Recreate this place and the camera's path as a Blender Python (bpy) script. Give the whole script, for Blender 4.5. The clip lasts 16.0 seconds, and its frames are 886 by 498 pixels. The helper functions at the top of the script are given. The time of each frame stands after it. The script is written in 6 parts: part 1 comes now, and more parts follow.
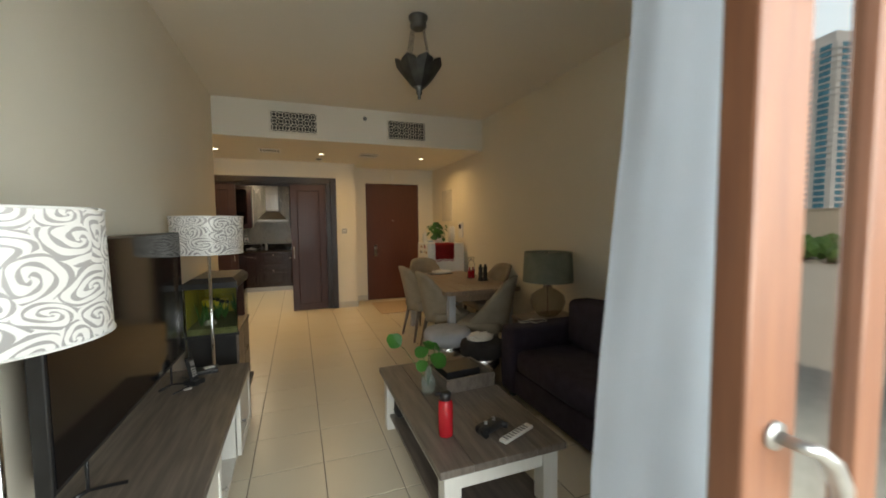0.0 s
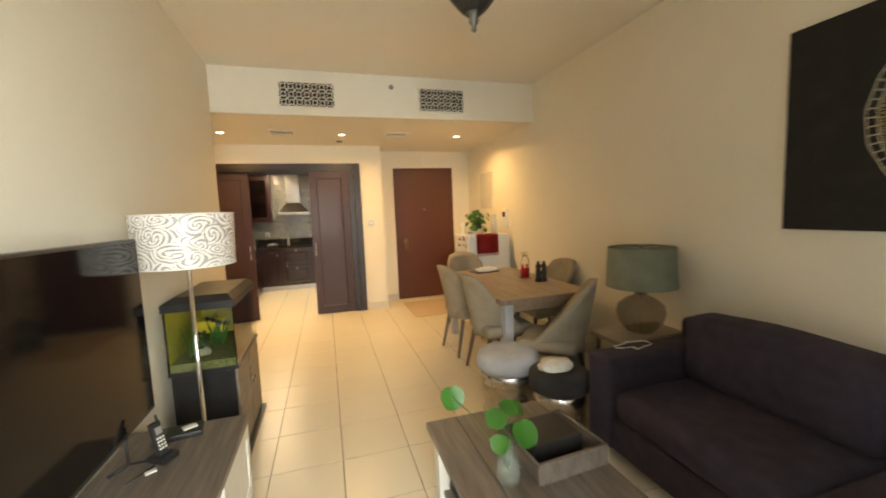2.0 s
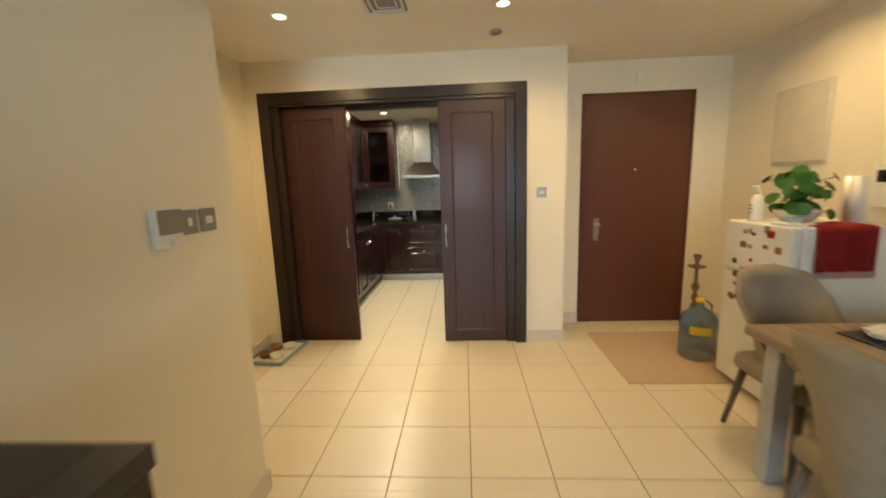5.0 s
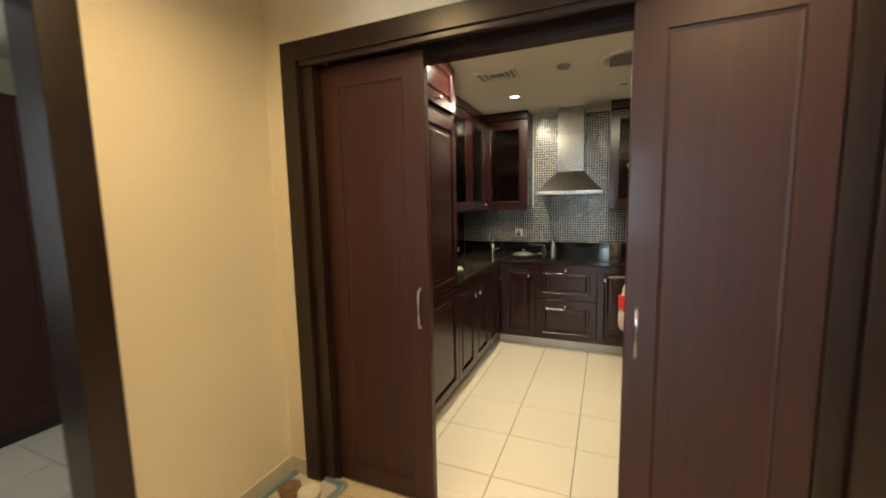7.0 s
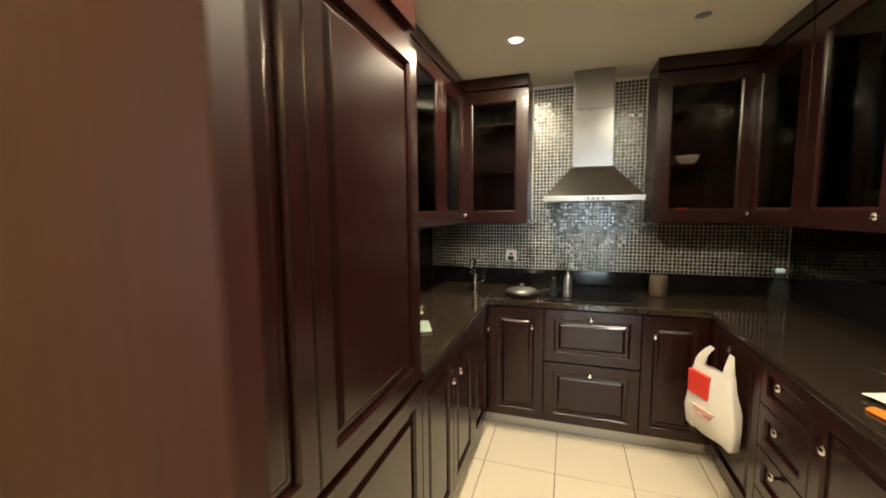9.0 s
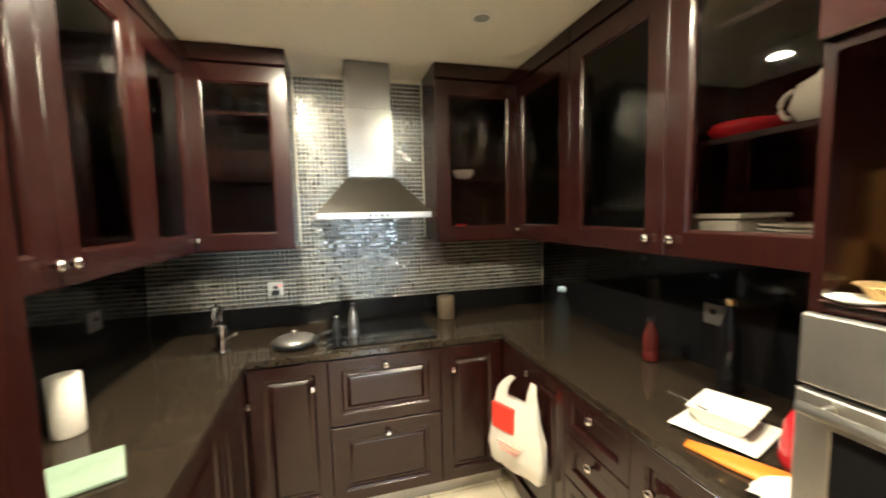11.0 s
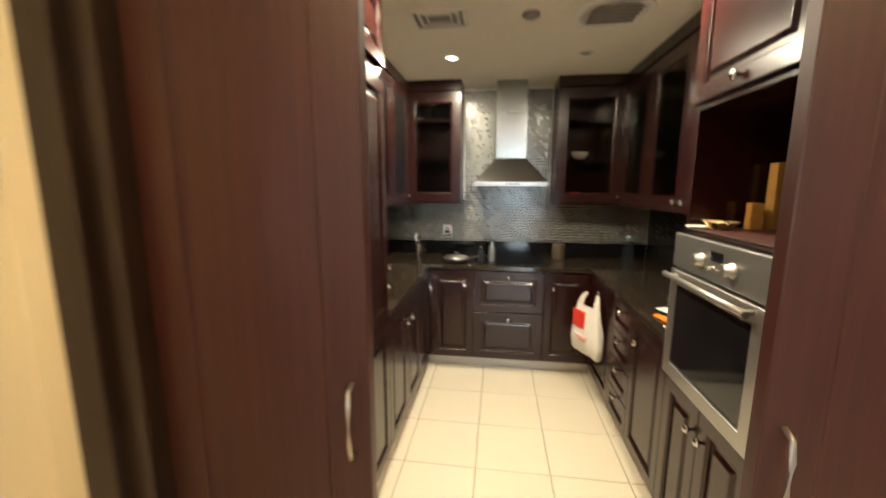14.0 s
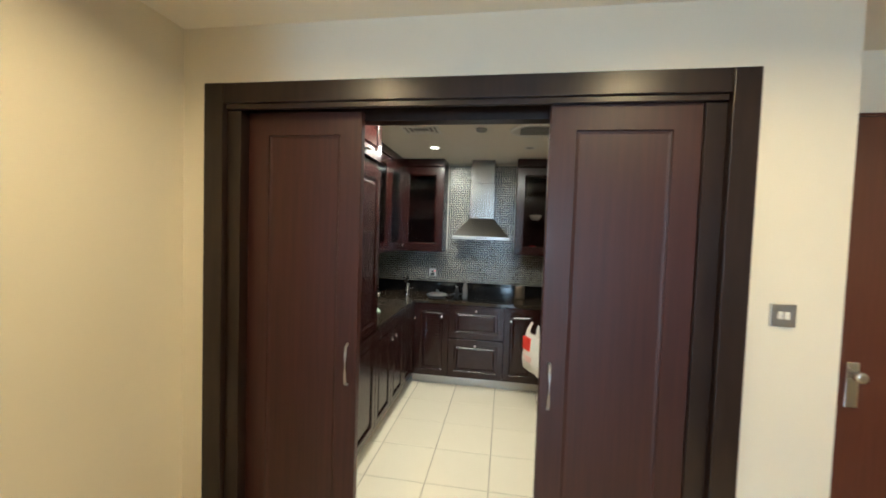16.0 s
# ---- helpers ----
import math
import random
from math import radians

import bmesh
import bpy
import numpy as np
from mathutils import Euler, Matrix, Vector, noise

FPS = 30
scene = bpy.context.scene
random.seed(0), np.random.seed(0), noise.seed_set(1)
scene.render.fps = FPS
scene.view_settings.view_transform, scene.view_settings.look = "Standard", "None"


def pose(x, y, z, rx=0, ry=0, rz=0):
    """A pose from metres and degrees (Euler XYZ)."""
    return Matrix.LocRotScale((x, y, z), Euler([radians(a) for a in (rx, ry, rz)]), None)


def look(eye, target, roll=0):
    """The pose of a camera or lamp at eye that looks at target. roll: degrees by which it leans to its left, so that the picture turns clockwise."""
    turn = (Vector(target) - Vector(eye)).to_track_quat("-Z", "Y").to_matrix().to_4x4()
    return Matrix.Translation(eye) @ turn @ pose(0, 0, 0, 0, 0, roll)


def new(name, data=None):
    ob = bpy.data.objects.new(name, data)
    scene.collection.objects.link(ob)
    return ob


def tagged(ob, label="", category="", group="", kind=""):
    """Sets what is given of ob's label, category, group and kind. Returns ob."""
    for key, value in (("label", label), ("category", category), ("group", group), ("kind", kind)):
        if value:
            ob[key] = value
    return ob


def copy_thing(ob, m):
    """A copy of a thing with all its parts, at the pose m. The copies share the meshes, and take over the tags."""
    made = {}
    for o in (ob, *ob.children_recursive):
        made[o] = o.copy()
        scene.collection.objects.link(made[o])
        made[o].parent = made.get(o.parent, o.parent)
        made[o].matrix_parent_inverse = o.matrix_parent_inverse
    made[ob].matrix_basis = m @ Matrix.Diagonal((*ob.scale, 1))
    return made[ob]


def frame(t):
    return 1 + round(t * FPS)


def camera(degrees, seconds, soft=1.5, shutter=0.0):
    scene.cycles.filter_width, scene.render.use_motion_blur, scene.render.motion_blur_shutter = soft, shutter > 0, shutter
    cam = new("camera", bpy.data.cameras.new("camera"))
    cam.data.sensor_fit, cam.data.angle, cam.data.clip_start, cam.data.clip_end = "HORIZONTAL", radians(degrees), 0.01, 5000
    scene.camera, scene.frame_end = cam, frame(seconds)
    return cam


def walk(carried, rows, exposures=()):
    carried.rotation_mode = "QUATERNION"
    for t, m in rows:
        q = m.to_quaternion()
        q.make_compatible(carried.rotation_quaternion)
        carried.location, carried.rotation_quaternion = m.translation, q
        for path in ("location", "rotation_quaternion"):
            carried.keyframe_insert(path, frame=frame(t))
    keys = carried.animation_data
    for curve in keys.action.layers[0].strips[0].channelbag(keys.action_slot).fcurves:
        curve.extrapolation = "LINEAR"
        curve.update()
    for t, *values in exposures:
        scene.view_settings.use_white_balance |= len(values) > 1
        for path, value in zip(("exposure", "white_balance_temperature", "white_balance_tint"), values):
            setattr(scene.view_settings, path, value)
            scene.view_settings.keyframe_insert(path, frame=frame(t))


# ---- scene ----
cam = camera(97.8, 16.0, soft=1.75, shutter=0.5)
PATH = [
    (0, (1.631, -6.914, 1.45), (2.333, -5.046, 1.321), -0.6),
    (0.5, (1.634, -6.706, 1.445), (2.332, -4.843, 1.245), -2.1),
    (1, (1.688, -6.553, 1.431), (2.462, -4.722, 1.214), -3.1),
    (1.5, (1.736, -6.315, 1.417), (2.471, -4.465, 1.232), -3.1),
    (2, (1.73, -6.017, 1.483), (2.302, -4.111, 1.289), -2.3),
    (2.5, (1.669, -5.719, 1.421), (2.04, -3.772, 1.15), -2.1),
    (3, (1.641, -5.313, 1.433), (1.841, -3.347, 1.12), -2.7),
    (3.2, (1.674, -5.133, 1.436), (1.786, -3.163, 1.111), -2.8),
    (5.3, (1.734, -3.077, 1.443), (1.535, -1.115, 1.113), -1.7),
    (5.5, (1.713, -2.885, 1.435), (1.43, -0.93, 1.122), -1.5),
    (6, (1.632, -2.424, 1.433), (1.147, -0.507, 1.132), -1.2),
    (6.5, (1.539, -1.946, 1.455), (0.905, -0.067, 1.193), -1.7),
    (7, (1.462, -1.512, 1.471), (0.688, 0.319, 1.244), -1.2),
    (7.5, (1.31, -1.102, 1.479), (0.547, 0.735, 1.277), -1.7),
    (8, (1.137, -0.687, 1.471), (0.444, 1.179, 1.274), -0.8),
    (8.2, (1.091, -0.565, 1.472), (0.406, 1.304, 1.274), -0.5),
    (10.3, (0.885, 0.324, 1.573), (0.862, 2.315, 1.38), -1.5),
    (10.5, (0.883, 0.373, 1.582), (1.029, 2.358, 1.391), -1.5),
    (11, (0.892, 0.439, 1.564), (1.43, 2.357, 1.386), -1.4),
    (11.5, (0.927, 0.432, 1.561), (1.735, 2.251, 1.37), -0.8),
    (12, (0.98, 0.284, 1.563), (1.761, 2.113, 1.35), -0.2),
    (12.5, (1.006, 0.059, 1.535), (1.422, 1.979, 1.162), 1.7),
    (13, (0.96, -0.225, 1.524), (1.114, 1.732, 1.143), -1.5),
    (13.5, (0.938, -0.459, 1.511), (1.001, 1.481, 1.031), -0.6),
    (14, (1.011, -0.749, 1.549), (0.736, 1.206, 1.228), 0.1),
    (14.5, (1.054, -1.047, 1.582), (0.479, 0.866, 1.479), 0.1),
    (15, (1.08, -1.319, 1.601), (0.571, 0.614, 1.541), 0.7),
    (15.5, (1.235, -1.504, 1.613), (0.828, 0.453, 1.57), 1.6),
    (16, (1.368, -1.6, 1.608), (1.057, 0.374, 1.526), 1.9),
]
EXPOSURES = [(0, -1.0, 7000, 6), (0.5, -0.52, 9900, 11), (1, -0.12, 13000, 13), (1.5, 0.1, 11500, 12), (2, 0.3, 7800, 7), (3, 0.2, 6900, 5), (5.5, -0.05, 5750, 0), (6.25, 0.0, 5250, -1), (7, 0.05, 6000, 2), (8, 0.05, 6300, 3), (10.5, 1.08, 5800, 1), (12, 1.05, 5800, 1), (13.5, 0.65, 6000, 3), (14.5, 0.45, 5700, 3), (16, 0.18, 4950, -2)]
walk(cam, [(t, look(*p)) for t, *p in PATH], EXPOSURES)

# ---- world, sun, lamps ----
world = bpy.data.worlds.new("sky")
scene.world = world
world.use_nodes = True
wn = world.node_tree.nodes
sky = wn.new("ShaderNodeTexSky")
sky.sky_type, sky.sun_disc, sky.sun_elevation, sky.sun_rotation = "NISHITA", False, radians(45), radians(320)
sky.air_density, sky.dust_density = 1.4, 4.0
world.node_tree.links.new(sky.outputs[0], wn["Background"].inputs[0])
wn["Background"].inputs[1].default_value = 0.15


def lamp(name, kind, m, watts, colour, **kw):
    d = bpy.data.lights.new(name, kind)
    d.energy, d.color = watts, colour
    for k, v in kw.items():
        if k == "size":
            d.size = v
        if k == "size_y":
            d.shape, d.size_y = "RECTANGLE", v
        if k == "spread":
            d.spread = v
        if k == "angle":
            d.angle = v
    ob = new(name, d)
    ob.matrix_world = m
    return ob


lamp("sun", "SUN", look((-20, 24, 31), (0, 0, 0)), 5.0, (1, 0.95, 0.87), angle=radians(0.5))
lamp("balcony_daylight", "AREA", look((2.5, -8.9, 1.9), (1.6, -5, 1.5)), 740, (0.86, 0.94, 1.0), size=4.2, size_y=2.4)
# added fill that brightens the bedroom, set in a presumed, unseen window
lamp("bedroom_fill", "AREA", look((-1.45, -2.16, 1.55), (-1.45, 0, 1.2)), 14, (0.95, 0.97, 1.0), size=1.1, size_y=1.2)
WARM = (1.0, 0.64, 0.28)
DINING_LIGHTS = [(0.61, -0.8), (2.0, -0.8), (3.55, -0.82)]
KITCHEN_LIGHTS = [(0.67, 0.94), (1.58, 0.94), (0.67, 2.1)]
for lx, ly in DINING_LIGHTS:
    lamp("downlight_lamp", "AREA", look((lx, ly, 2.490), (lx, ly, 0)), 14, WARM, size=0.09, spread=radians(160))
for lx, ly in KITCHEN_LIGHTS:
    lamp("downlight_lamp", "AREA", look((lx, ly, 2.408), (lx, ly, 0)), 22, (1.0, 0.80, 0.55), size=0.09)


# ---- materials ----
def pm(name, c1, c2=None, scale=6.0, rough=0.5, metal=0.0, bump=0.0, bscale=60.0, stretch=None, coat=0.0, obj_var=0.0, detail=6.0, rvar=0.08):
    """A surface of two colours mixed by noise at two scales, with fine relief and uneven gloss."""
    m = bpy.data.materials.new(name)
    m.use_nodes = True
    nt = m.node_tree
    bs = nt.nodes["Principled BSDF"]
    tc = nt.nodes.new("ShaderNodeTexCoord")
    mp = nt.nodes.new("ShaderNodeMapping")
    nt.links.new(tc.outputs["Object"], mp.inputs[0])
    if stretch:
        mp.inputs["Scale"].default_value = stretch
    n1 = nt.nodes.new("ShaderNodeTexNoise")
    n1.inputs["Scale"].default_value, n1.inputs["Detail"].default_value = scale, detail
    nt.links.new(mp.outputs[0], n1.inputs["Vector"])
    rp = nt.nodes.new("ShaderNodeValToRGB")
    rp.color_ramp.elements[0].position, rp.color_ramp.elements[1].position = 0.3, 0.7
    rp.color_ramp.elements[0].color = (*c1, 1)
    rp.color_ramp.elements[1].color = (*(c2 or c1), 1)
    nt.links.new(n1.outputs["Fac"], rp.inputs[0])
    col = rp.outputs[0]
    if obj_var:
        oi = nt.nodes.new("ShaderNodeObjectInfo")
        mr = nt.nodes.new("ShaderNodeMapRange")
        mr.inputs["To Min"].default_value, mr.inputs["To Max"].default_value = 1 - obj_var, 1 + obj_var
        nt.links.new(oi.outputs["Random"], mr.inputs["Value"])
        hs = nt.nodes.new("ShaderNodeHueSaturation")
        nt.links.new(mr.outputs[0], hs.inputs["Value"])
        nt.links.new(col, hs.inputs["Color"])
        col = hs.outputs[0]
    nt.links.new(col, bs.inputs["Base Color"])
    n2 = nt.nodes.new("ShaderNodeTexNoise")
    n2.inputs["Scale"].default_value, n2.inputs["Detail"].default_value = scale * 0.6 + 2, 4
    nt.links.new(tc.outputs["Object"], n2.inputs["Vector"])
    rr = nt.nodes.new("ShaderNodeMapRange")
    rr.inputs["To Min"].default_value, rr.inputs["To Max"].default_value = max(rough - rvar, 0.02), rough + rvar
    nt.links.new(n2.outputs["Fac"], rr.inputs["Value"])
    nt.links.new(rr.outputs[0], bs.inputs["Roughness"])
    bs.inputs["Metallic"].default_value = metal
    bs.inputs["Coat Weight"].default_value = coat
    bs.inputs["Coat Roughness"].default_value = 0.12
    if bump:
        n3 = nt.nodes.new("ShaderNodeTexNoise")
        n3.inputs["Scale"].default_value, n3.inputs["Detail"].default_value = bscale, 5
        nt.links.new(mp.outputs[0], n3.inputs["Vector"])
        bp = nt.nodes.new("ShaderNodeBump")
        bp.inputs["Strength"].default_value, bp.inputs["Distance"].default_value = bump, 0.004
        nt.links.new(n3.outputs["Fac"], bp.inputs["Height"])
        nt.links.new(bp.outputs[0], bs.inputs["Normal"])
    return m


def glow(name, colour, strength):
    m = bpy.data.materials.new(name)
    m.use_nodes = True
    bs = m.node_tree.nodes["Principled BSDF"]
    bs.inputs["Base Color"].default_value = (*colour, 1)
    bs.inputs["Emission Color"].default_value = (*colour, 1)
    bs.inputs["Emission Strength"].default_value = strength
    return m


def pane(name, tint=(0.95, 0.97, 0.96), ior=1.5):
    """Thin clear glass: see-through, with gloss that grows towards grazing angles."""
    m = bpy.data.materials.new(name)
    m.use_nodes = True
    nt = m.node_tree
    out = nt.nodes["Material Output"]
    tr, gl, fr, mx = (nt.nodes.new(k) for k in ("ShaderNodeBsdfTransparent", "ShaderNodeBsdfGlossy", "ShaderNodeFresnel", "ShaderNodeMixShader"))
    tr.inputs[0].default_value = (*tint, 1)
    gl.inputs["Roughness"].default_value = 0.02
    fr.inputs["IOR"].default_value = ior
    nt.links.new(fr.outputs[0], mx.inputs[0])
    nt.links.new(tr.outputs[0], mx.inputs[1])
    nt.links.new(gl.outputs[0], mx.inputs[2])
    nt.links.new(mx.outputs[0], out.inputs["Surface"])
    return m


def vessel(name, colour, body):
    """Blown glass or clear plastic: part see-through, part glossy body."""
    m = bpy.data.materials.new(name)
    m.use_nodes = True
    nt = m.node_tree
    bs = nt.nodes["Principled BSDF"]
    bs.inputs["Base Color"].default_value = (*colour, 1)
    bs.inputs["Roughness"].default_value = 0.06
    bs.inputs["Coat Weight"].default_value = 0.15
    no, mr = nt.nodes.new("ShaderNodeTexNoise"), nt.nodes.new("ShaderNodeMapRange")
    no.inputs["Scale"].default_value = 9
    mr.inputs["To Min"].default_value, mr.inputs["To Max"].default_value = body - 0.06, body + 0.06
    nt.links.new(no.outputs["Fac"], mr.inputs["Value"])
    nt.links.new(mr.outputs[0], bs.inputs["Alpha"])
    return m


def rose_shade(name):
    """Lampshade skin: white curls with thinner, half clear gaps between them."""
    m = bpy.data.materials.new(name)
    m.use_nodes = True
    nt = m.node_tree
    bs, out = nt.nodes["Principled BSDF"], nt.nodes["Material Output"]
    def node(kind, **ins):
        k = nt.nodes.new(kind)
        for i, v in ins.items():
            k.inputs[i].default_value = v
        return k

    def calc(op, a, b):
        k = nt.nodes.new("ShaderNodeMath")
        k.operation = op
        for i, v in enumerate((a, b)):
            if isinstance(v, (int, float)):
                k.inputs[i].default_value = v
            else:
                nt.links.new(v, k.inputs[i])
        return k.outputs[0]

    tc, mp, no, mi = node("ShaderNodeTexCoord"), node("ShaderNodeMapping", Scale=(0.72, 1, 1)), node("ShaderNodeTexNoise", Scale=7, Detail=1), node("ShaderNodeMix")
    nt.links.new(tc.outputs["UV"], mp.inputs[0])
    nt.links.new(mp.outputs[0], no.inputs["Vector"])
    mi.data_type = "VECTOR"
    mi.inputs["Factor"].default_value = 0.10
    nt.links.new(mp.outputs[0], mi.inputs[4])
    nt.links.new(no.outputs["Color"], mi.inputs[5])
    vo = node("ShaderNodeTexVoronoi", Scale=12.5, Randomness=0.7)
    vo.voronoi_dimensions = "2D"
    nt.links.new(mi.outputs[1], vo.inputs["Vector"])
    arm, sep = nt.nodes.new("ShaderNodeVectorMath"), node("ShaderNodeSeparateXYZ")
    arm.operation = "SUBTRACT"
    nt.links.new(mi.outputs[1], arm.inputs[0])
    nt.links.new(vo.outputs["Position"], arm.inputs[1])
    nt.links.new(arm.outputs[0], sep.inputs[0])
    turn = calc("ARCTAN2", sep.outputs[1], sep.outputs[0])
    swirl = calc("SINE", calc("ADD", calc("MULTIPLY", vo.outputs["Distance"], 31), calc("MULTIPLY", turn, 2)), 0)
    petal = calc("MULTIPLY", calc("SINE", calc("SUBTRACT", calc("MULTIPLY", vo.outputs["Distance"], 9), calc("MULTIPLY", turn, 3)), 0), 0.45)
    gt = nt.nodes.new("ShaderNodeMath")
    gt.operation, gt.inputs[1].default_value = "GREATER_THAN", -0.4
    nt.links.new(calc("ADD", swirl, petal), gt.inputs[0])
    tr, mx = nt.nodes.new("ShaderNodeBsdfTransparent"), nt.nodes.new("ShaderNodeMixShader")
    tr.inputs[0].default_value = (0.85, 0.8, 0.75, 1)
    sc = nt.nodes.new("ShaderNodeMapRange")
    sc.inputs["To Min"].default_value = 0.62
    nt.links.new(gt.outputs[0], sc.inputs["Value"])
    nt.links.new(sc.outputs[0], mx.inputs[0])
    nt.links.new(tr.outputs[0], mx.inputs[1])
    nt.links.new(bs.outputs[0], mx.inputs[2])
    nt.links.new(mx.outputs[0], out.inputs["Surface"])
    rc = nt.nodes.new("ShaderNodeMix")
    rc.data_type = "RGBA"
    rc.inputs[6].default_value, rc.inputs[7].default_value = (0.56, 0.53, 0.52, 1), (0.78, 0.76, 0.73, 1)
    nt.links.new(gt.outputs[0], rc.inputs[0])
    nt.links.new(rc.outputs[2], bs.inputs["Base Color"])
    bs.inputs["Roughness"].default_value = 0.3
    return m


M_WALL = pm("cream_paint", (0.79, 0.735, 0.615), (0.82, 0.765, 0.645), 1.3, 0.6, bump=0.12, bscale=140)
M_CEIL = pm("ceiling_paint", (0.81, 0.77, 0.68), (0.83, 0.79, 0.70), 1.0, 0.7, bump=0.08, bscale=160)
M_TILE = pm("cream_floor_tile", (0.72, 0.64, 0.50), (0.75, 0.67, 0.53), 2.2, 0.30, bump=0.02, bscale=30, obj_var=0.018)
M_GROUT = pm("grout", (0.15, 0.10, 0.055), (0.20, 0.14, 0.08), 20, 0.9)
M_SKIRT = pm("skirting_tile", (0.58, 0.55, 0.48), (0.64, 0.60, 0.53), 8, 0.35)
M_DARK = pm("dark_mahogany", (0.012, 0.0028, 0.0024), (0.023, 0.0052, 0.0042), 9, 0.24, stretch=(6, 6, 0.6), bump=0.01, bscale=40, rvar=0.04)
M_SLIDE = pm("dark_walnut_door", (0.030, 0.0064, 0.0050), (0.047, 0.0110, 0.0082), 7, 0.46, stretch=(9, 9, 0.35), bump=0.012, bscale=50, coat=0.06, rvar=0.05)
M_FRAME = pm("dark_walnut_frame", (0.012, 0.006, 0.005), (0.024, 0.012, 0.009), 7, 0.34, stretch=(5, 5, 0.6), bump=0.08, bscale=50)
M_REDWOOD = pm("reddish_mahogany", (0.098, 0.029, 0.017), (0.118, 0.037, 0.021), 7, 0.38, stretch=(8, 8, 0.5), bump=0.08, bscale=55)
M_BALC = pm("balcony_door_wood", (0.16, 0.065, 0.035), (0.22, 0.095, 0.05), 6, 0.4, stretch=(7, 7, 0.6), bump=0.1, bscale=50)
M_GREYWOOD = pm("grey_oak_top", (0.115, 0.093, 0.078), (0.205, 0.170, 0.142), 5, 0.45, stretch=(9, 0.7, 4), bump=0.15, bscale=60, rvar=0.12)
M_TABLE = pm("taupe_oak_table", (0.22, 0.16, 0.11), (0.32, 0.24, 0.17), 5, 0.38, stretch=(9, 0.7, 4), bump=0.1, bscale=60)
M_WHITEWOOD = pm("white_painted_wood", (0.70, 0.68, 0.63), (0.76, 0.74, 0.69), 9, 0.45, stretch=(3, 3, 0.6), bump=0.06)
M_WHITE = pm("white_plastic", (0.74, 0.73, 0.70), (0.79, 0.78, 0.75), 5, 0.35)
M_CERAMIC = pm("white_ceramic", (0.78, 0.76, 0.70), (0.82, 0.80, 0.75), 6, 0.15)
M_BLACK = pm("black_plastic", (0.012, 0.012, 0.013), (0.022, 0.022, 0.024), 12, 0.35, bump=0.03)
M_BLACKGLOSS = pm("black_gloss", (0.006, 0.006, 0.007), (0.010, 0.010, 0.011), 5, 0.07, rvar=0.03)
M_STEEL = pm("brushed_steel", (0.42, 0.41, 0.39), (0.48, 0.465, 0.445), 30, 0.36, 0.92, stretch=(14, 14, 1), bump=0.03, bscale=120)
M_HOOD = pm("satin_steel", (0.26, 0.255, 0.245), (0.32, 0.31, 0.30), 20, 0.24, 1.0, stretch=(14, 14, 1), bump=0.01, bscale=120)
M_CHROME = pm("chrome", (0.75, 0.75, 0.76), (0.80, 0.80, 0.80), 8, 0.10, 1.0, rvar=0.04)
M_SILVERLEAF = pm("hammered_silver", (0.50, 0.48, 0.46), (0.66, 0.64, 0.62), 14, 0.25, 1.0, bump=0.3, bscale=60)
M_GRANITE = pm("dark_granite", (0.008, 0.007, 0.006), (0.042, 0.030, 0.020), 70, 0.08, detail=9, rvar=0.04)
M_SOFA = pm("aubergine_fabric", (0.026, 0.019, 0.033), (0.042, 0.032, 0.052), 14, 0.92, bump=0.4, bscale=220)
M_TAUPE = pm("taupe_upholstery", (0.27, 0.225, 0.165), (0.33, 0.28, 0.21), 9, 0.85, bump=0.25, bscale=200)
M_VELVET = pm("grey_velvet", (0.38, 0.39, 0.42), (0.50, 0.51, 0.55), 7, 0.8, bump=0.2, bscale=120)
M_DARKVELVET = pm("dark_velvet", (0.018, 0.016, 0.017), (0.035, 0.032, 0.033), 7, 0.85, bump=0.2, bscale=120)
M_CLOTHW = pm("white_cloth", (0.66, 0.63, 0.57), (0.76, 0.73, 0.68), 10, 0.9, bump=0.4, bscale=60)
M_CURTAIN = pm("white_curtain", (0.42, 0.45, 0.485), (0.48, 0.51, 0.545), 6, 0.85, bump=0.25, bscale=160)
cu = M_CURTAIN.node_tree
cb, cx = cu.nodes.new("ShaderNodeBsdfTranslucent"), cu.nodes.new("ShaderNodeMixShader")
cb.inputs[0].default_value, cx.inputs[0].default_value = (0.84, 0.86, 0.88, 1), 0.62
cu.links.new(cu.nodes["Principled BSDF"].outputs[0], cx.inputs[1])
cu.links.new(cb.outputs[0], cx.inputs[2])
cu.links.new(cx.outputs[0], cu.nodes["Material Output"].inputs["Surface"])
M_RED = pm("red_cloth", (0.30, 0.012, 0.016), (0.42, 0.022, 0.028), 12, 0.8, bump=0.3, bscale=120)
M_REDMETAL = pm("red_lacquer", (0.42, 0.012, 0.02), (0.50, 0.02, 0.03), 6, 0.25)
M_BAGRED = pm("red_print", (0.62, 0.035, 0.02), (0.68, 0.05, 0.03), 10, 0.5)
M_BAGPINK = pm("faded_print", (0.74, 0.42, 0.36), (0.78, 0.50, 0.44), 12, 0.5)
M_BAG = pm("white_polythene", (0.74, 0.71, 0.66), (0.80, 0.78, 0.73), 12, 0.35, bump=0.5, bscale=25)
M_ORANGE = pm("orange_silicone", (0.72, 0.20, 0.02), (0.80, 0.25, 0.03), 8, 0.4)
M_FOIL = pm("gold_foil", (0.70, 0.50, 0.22), (0.82, 0.62, 0.32), 20, 0.28, 0.8, bump=0.3, bscale=80)
M_CARD = pm("ochre_card", (0.34, 0.17, 0.03), (0.40, 0.21, 0.045), 10, 0.6)
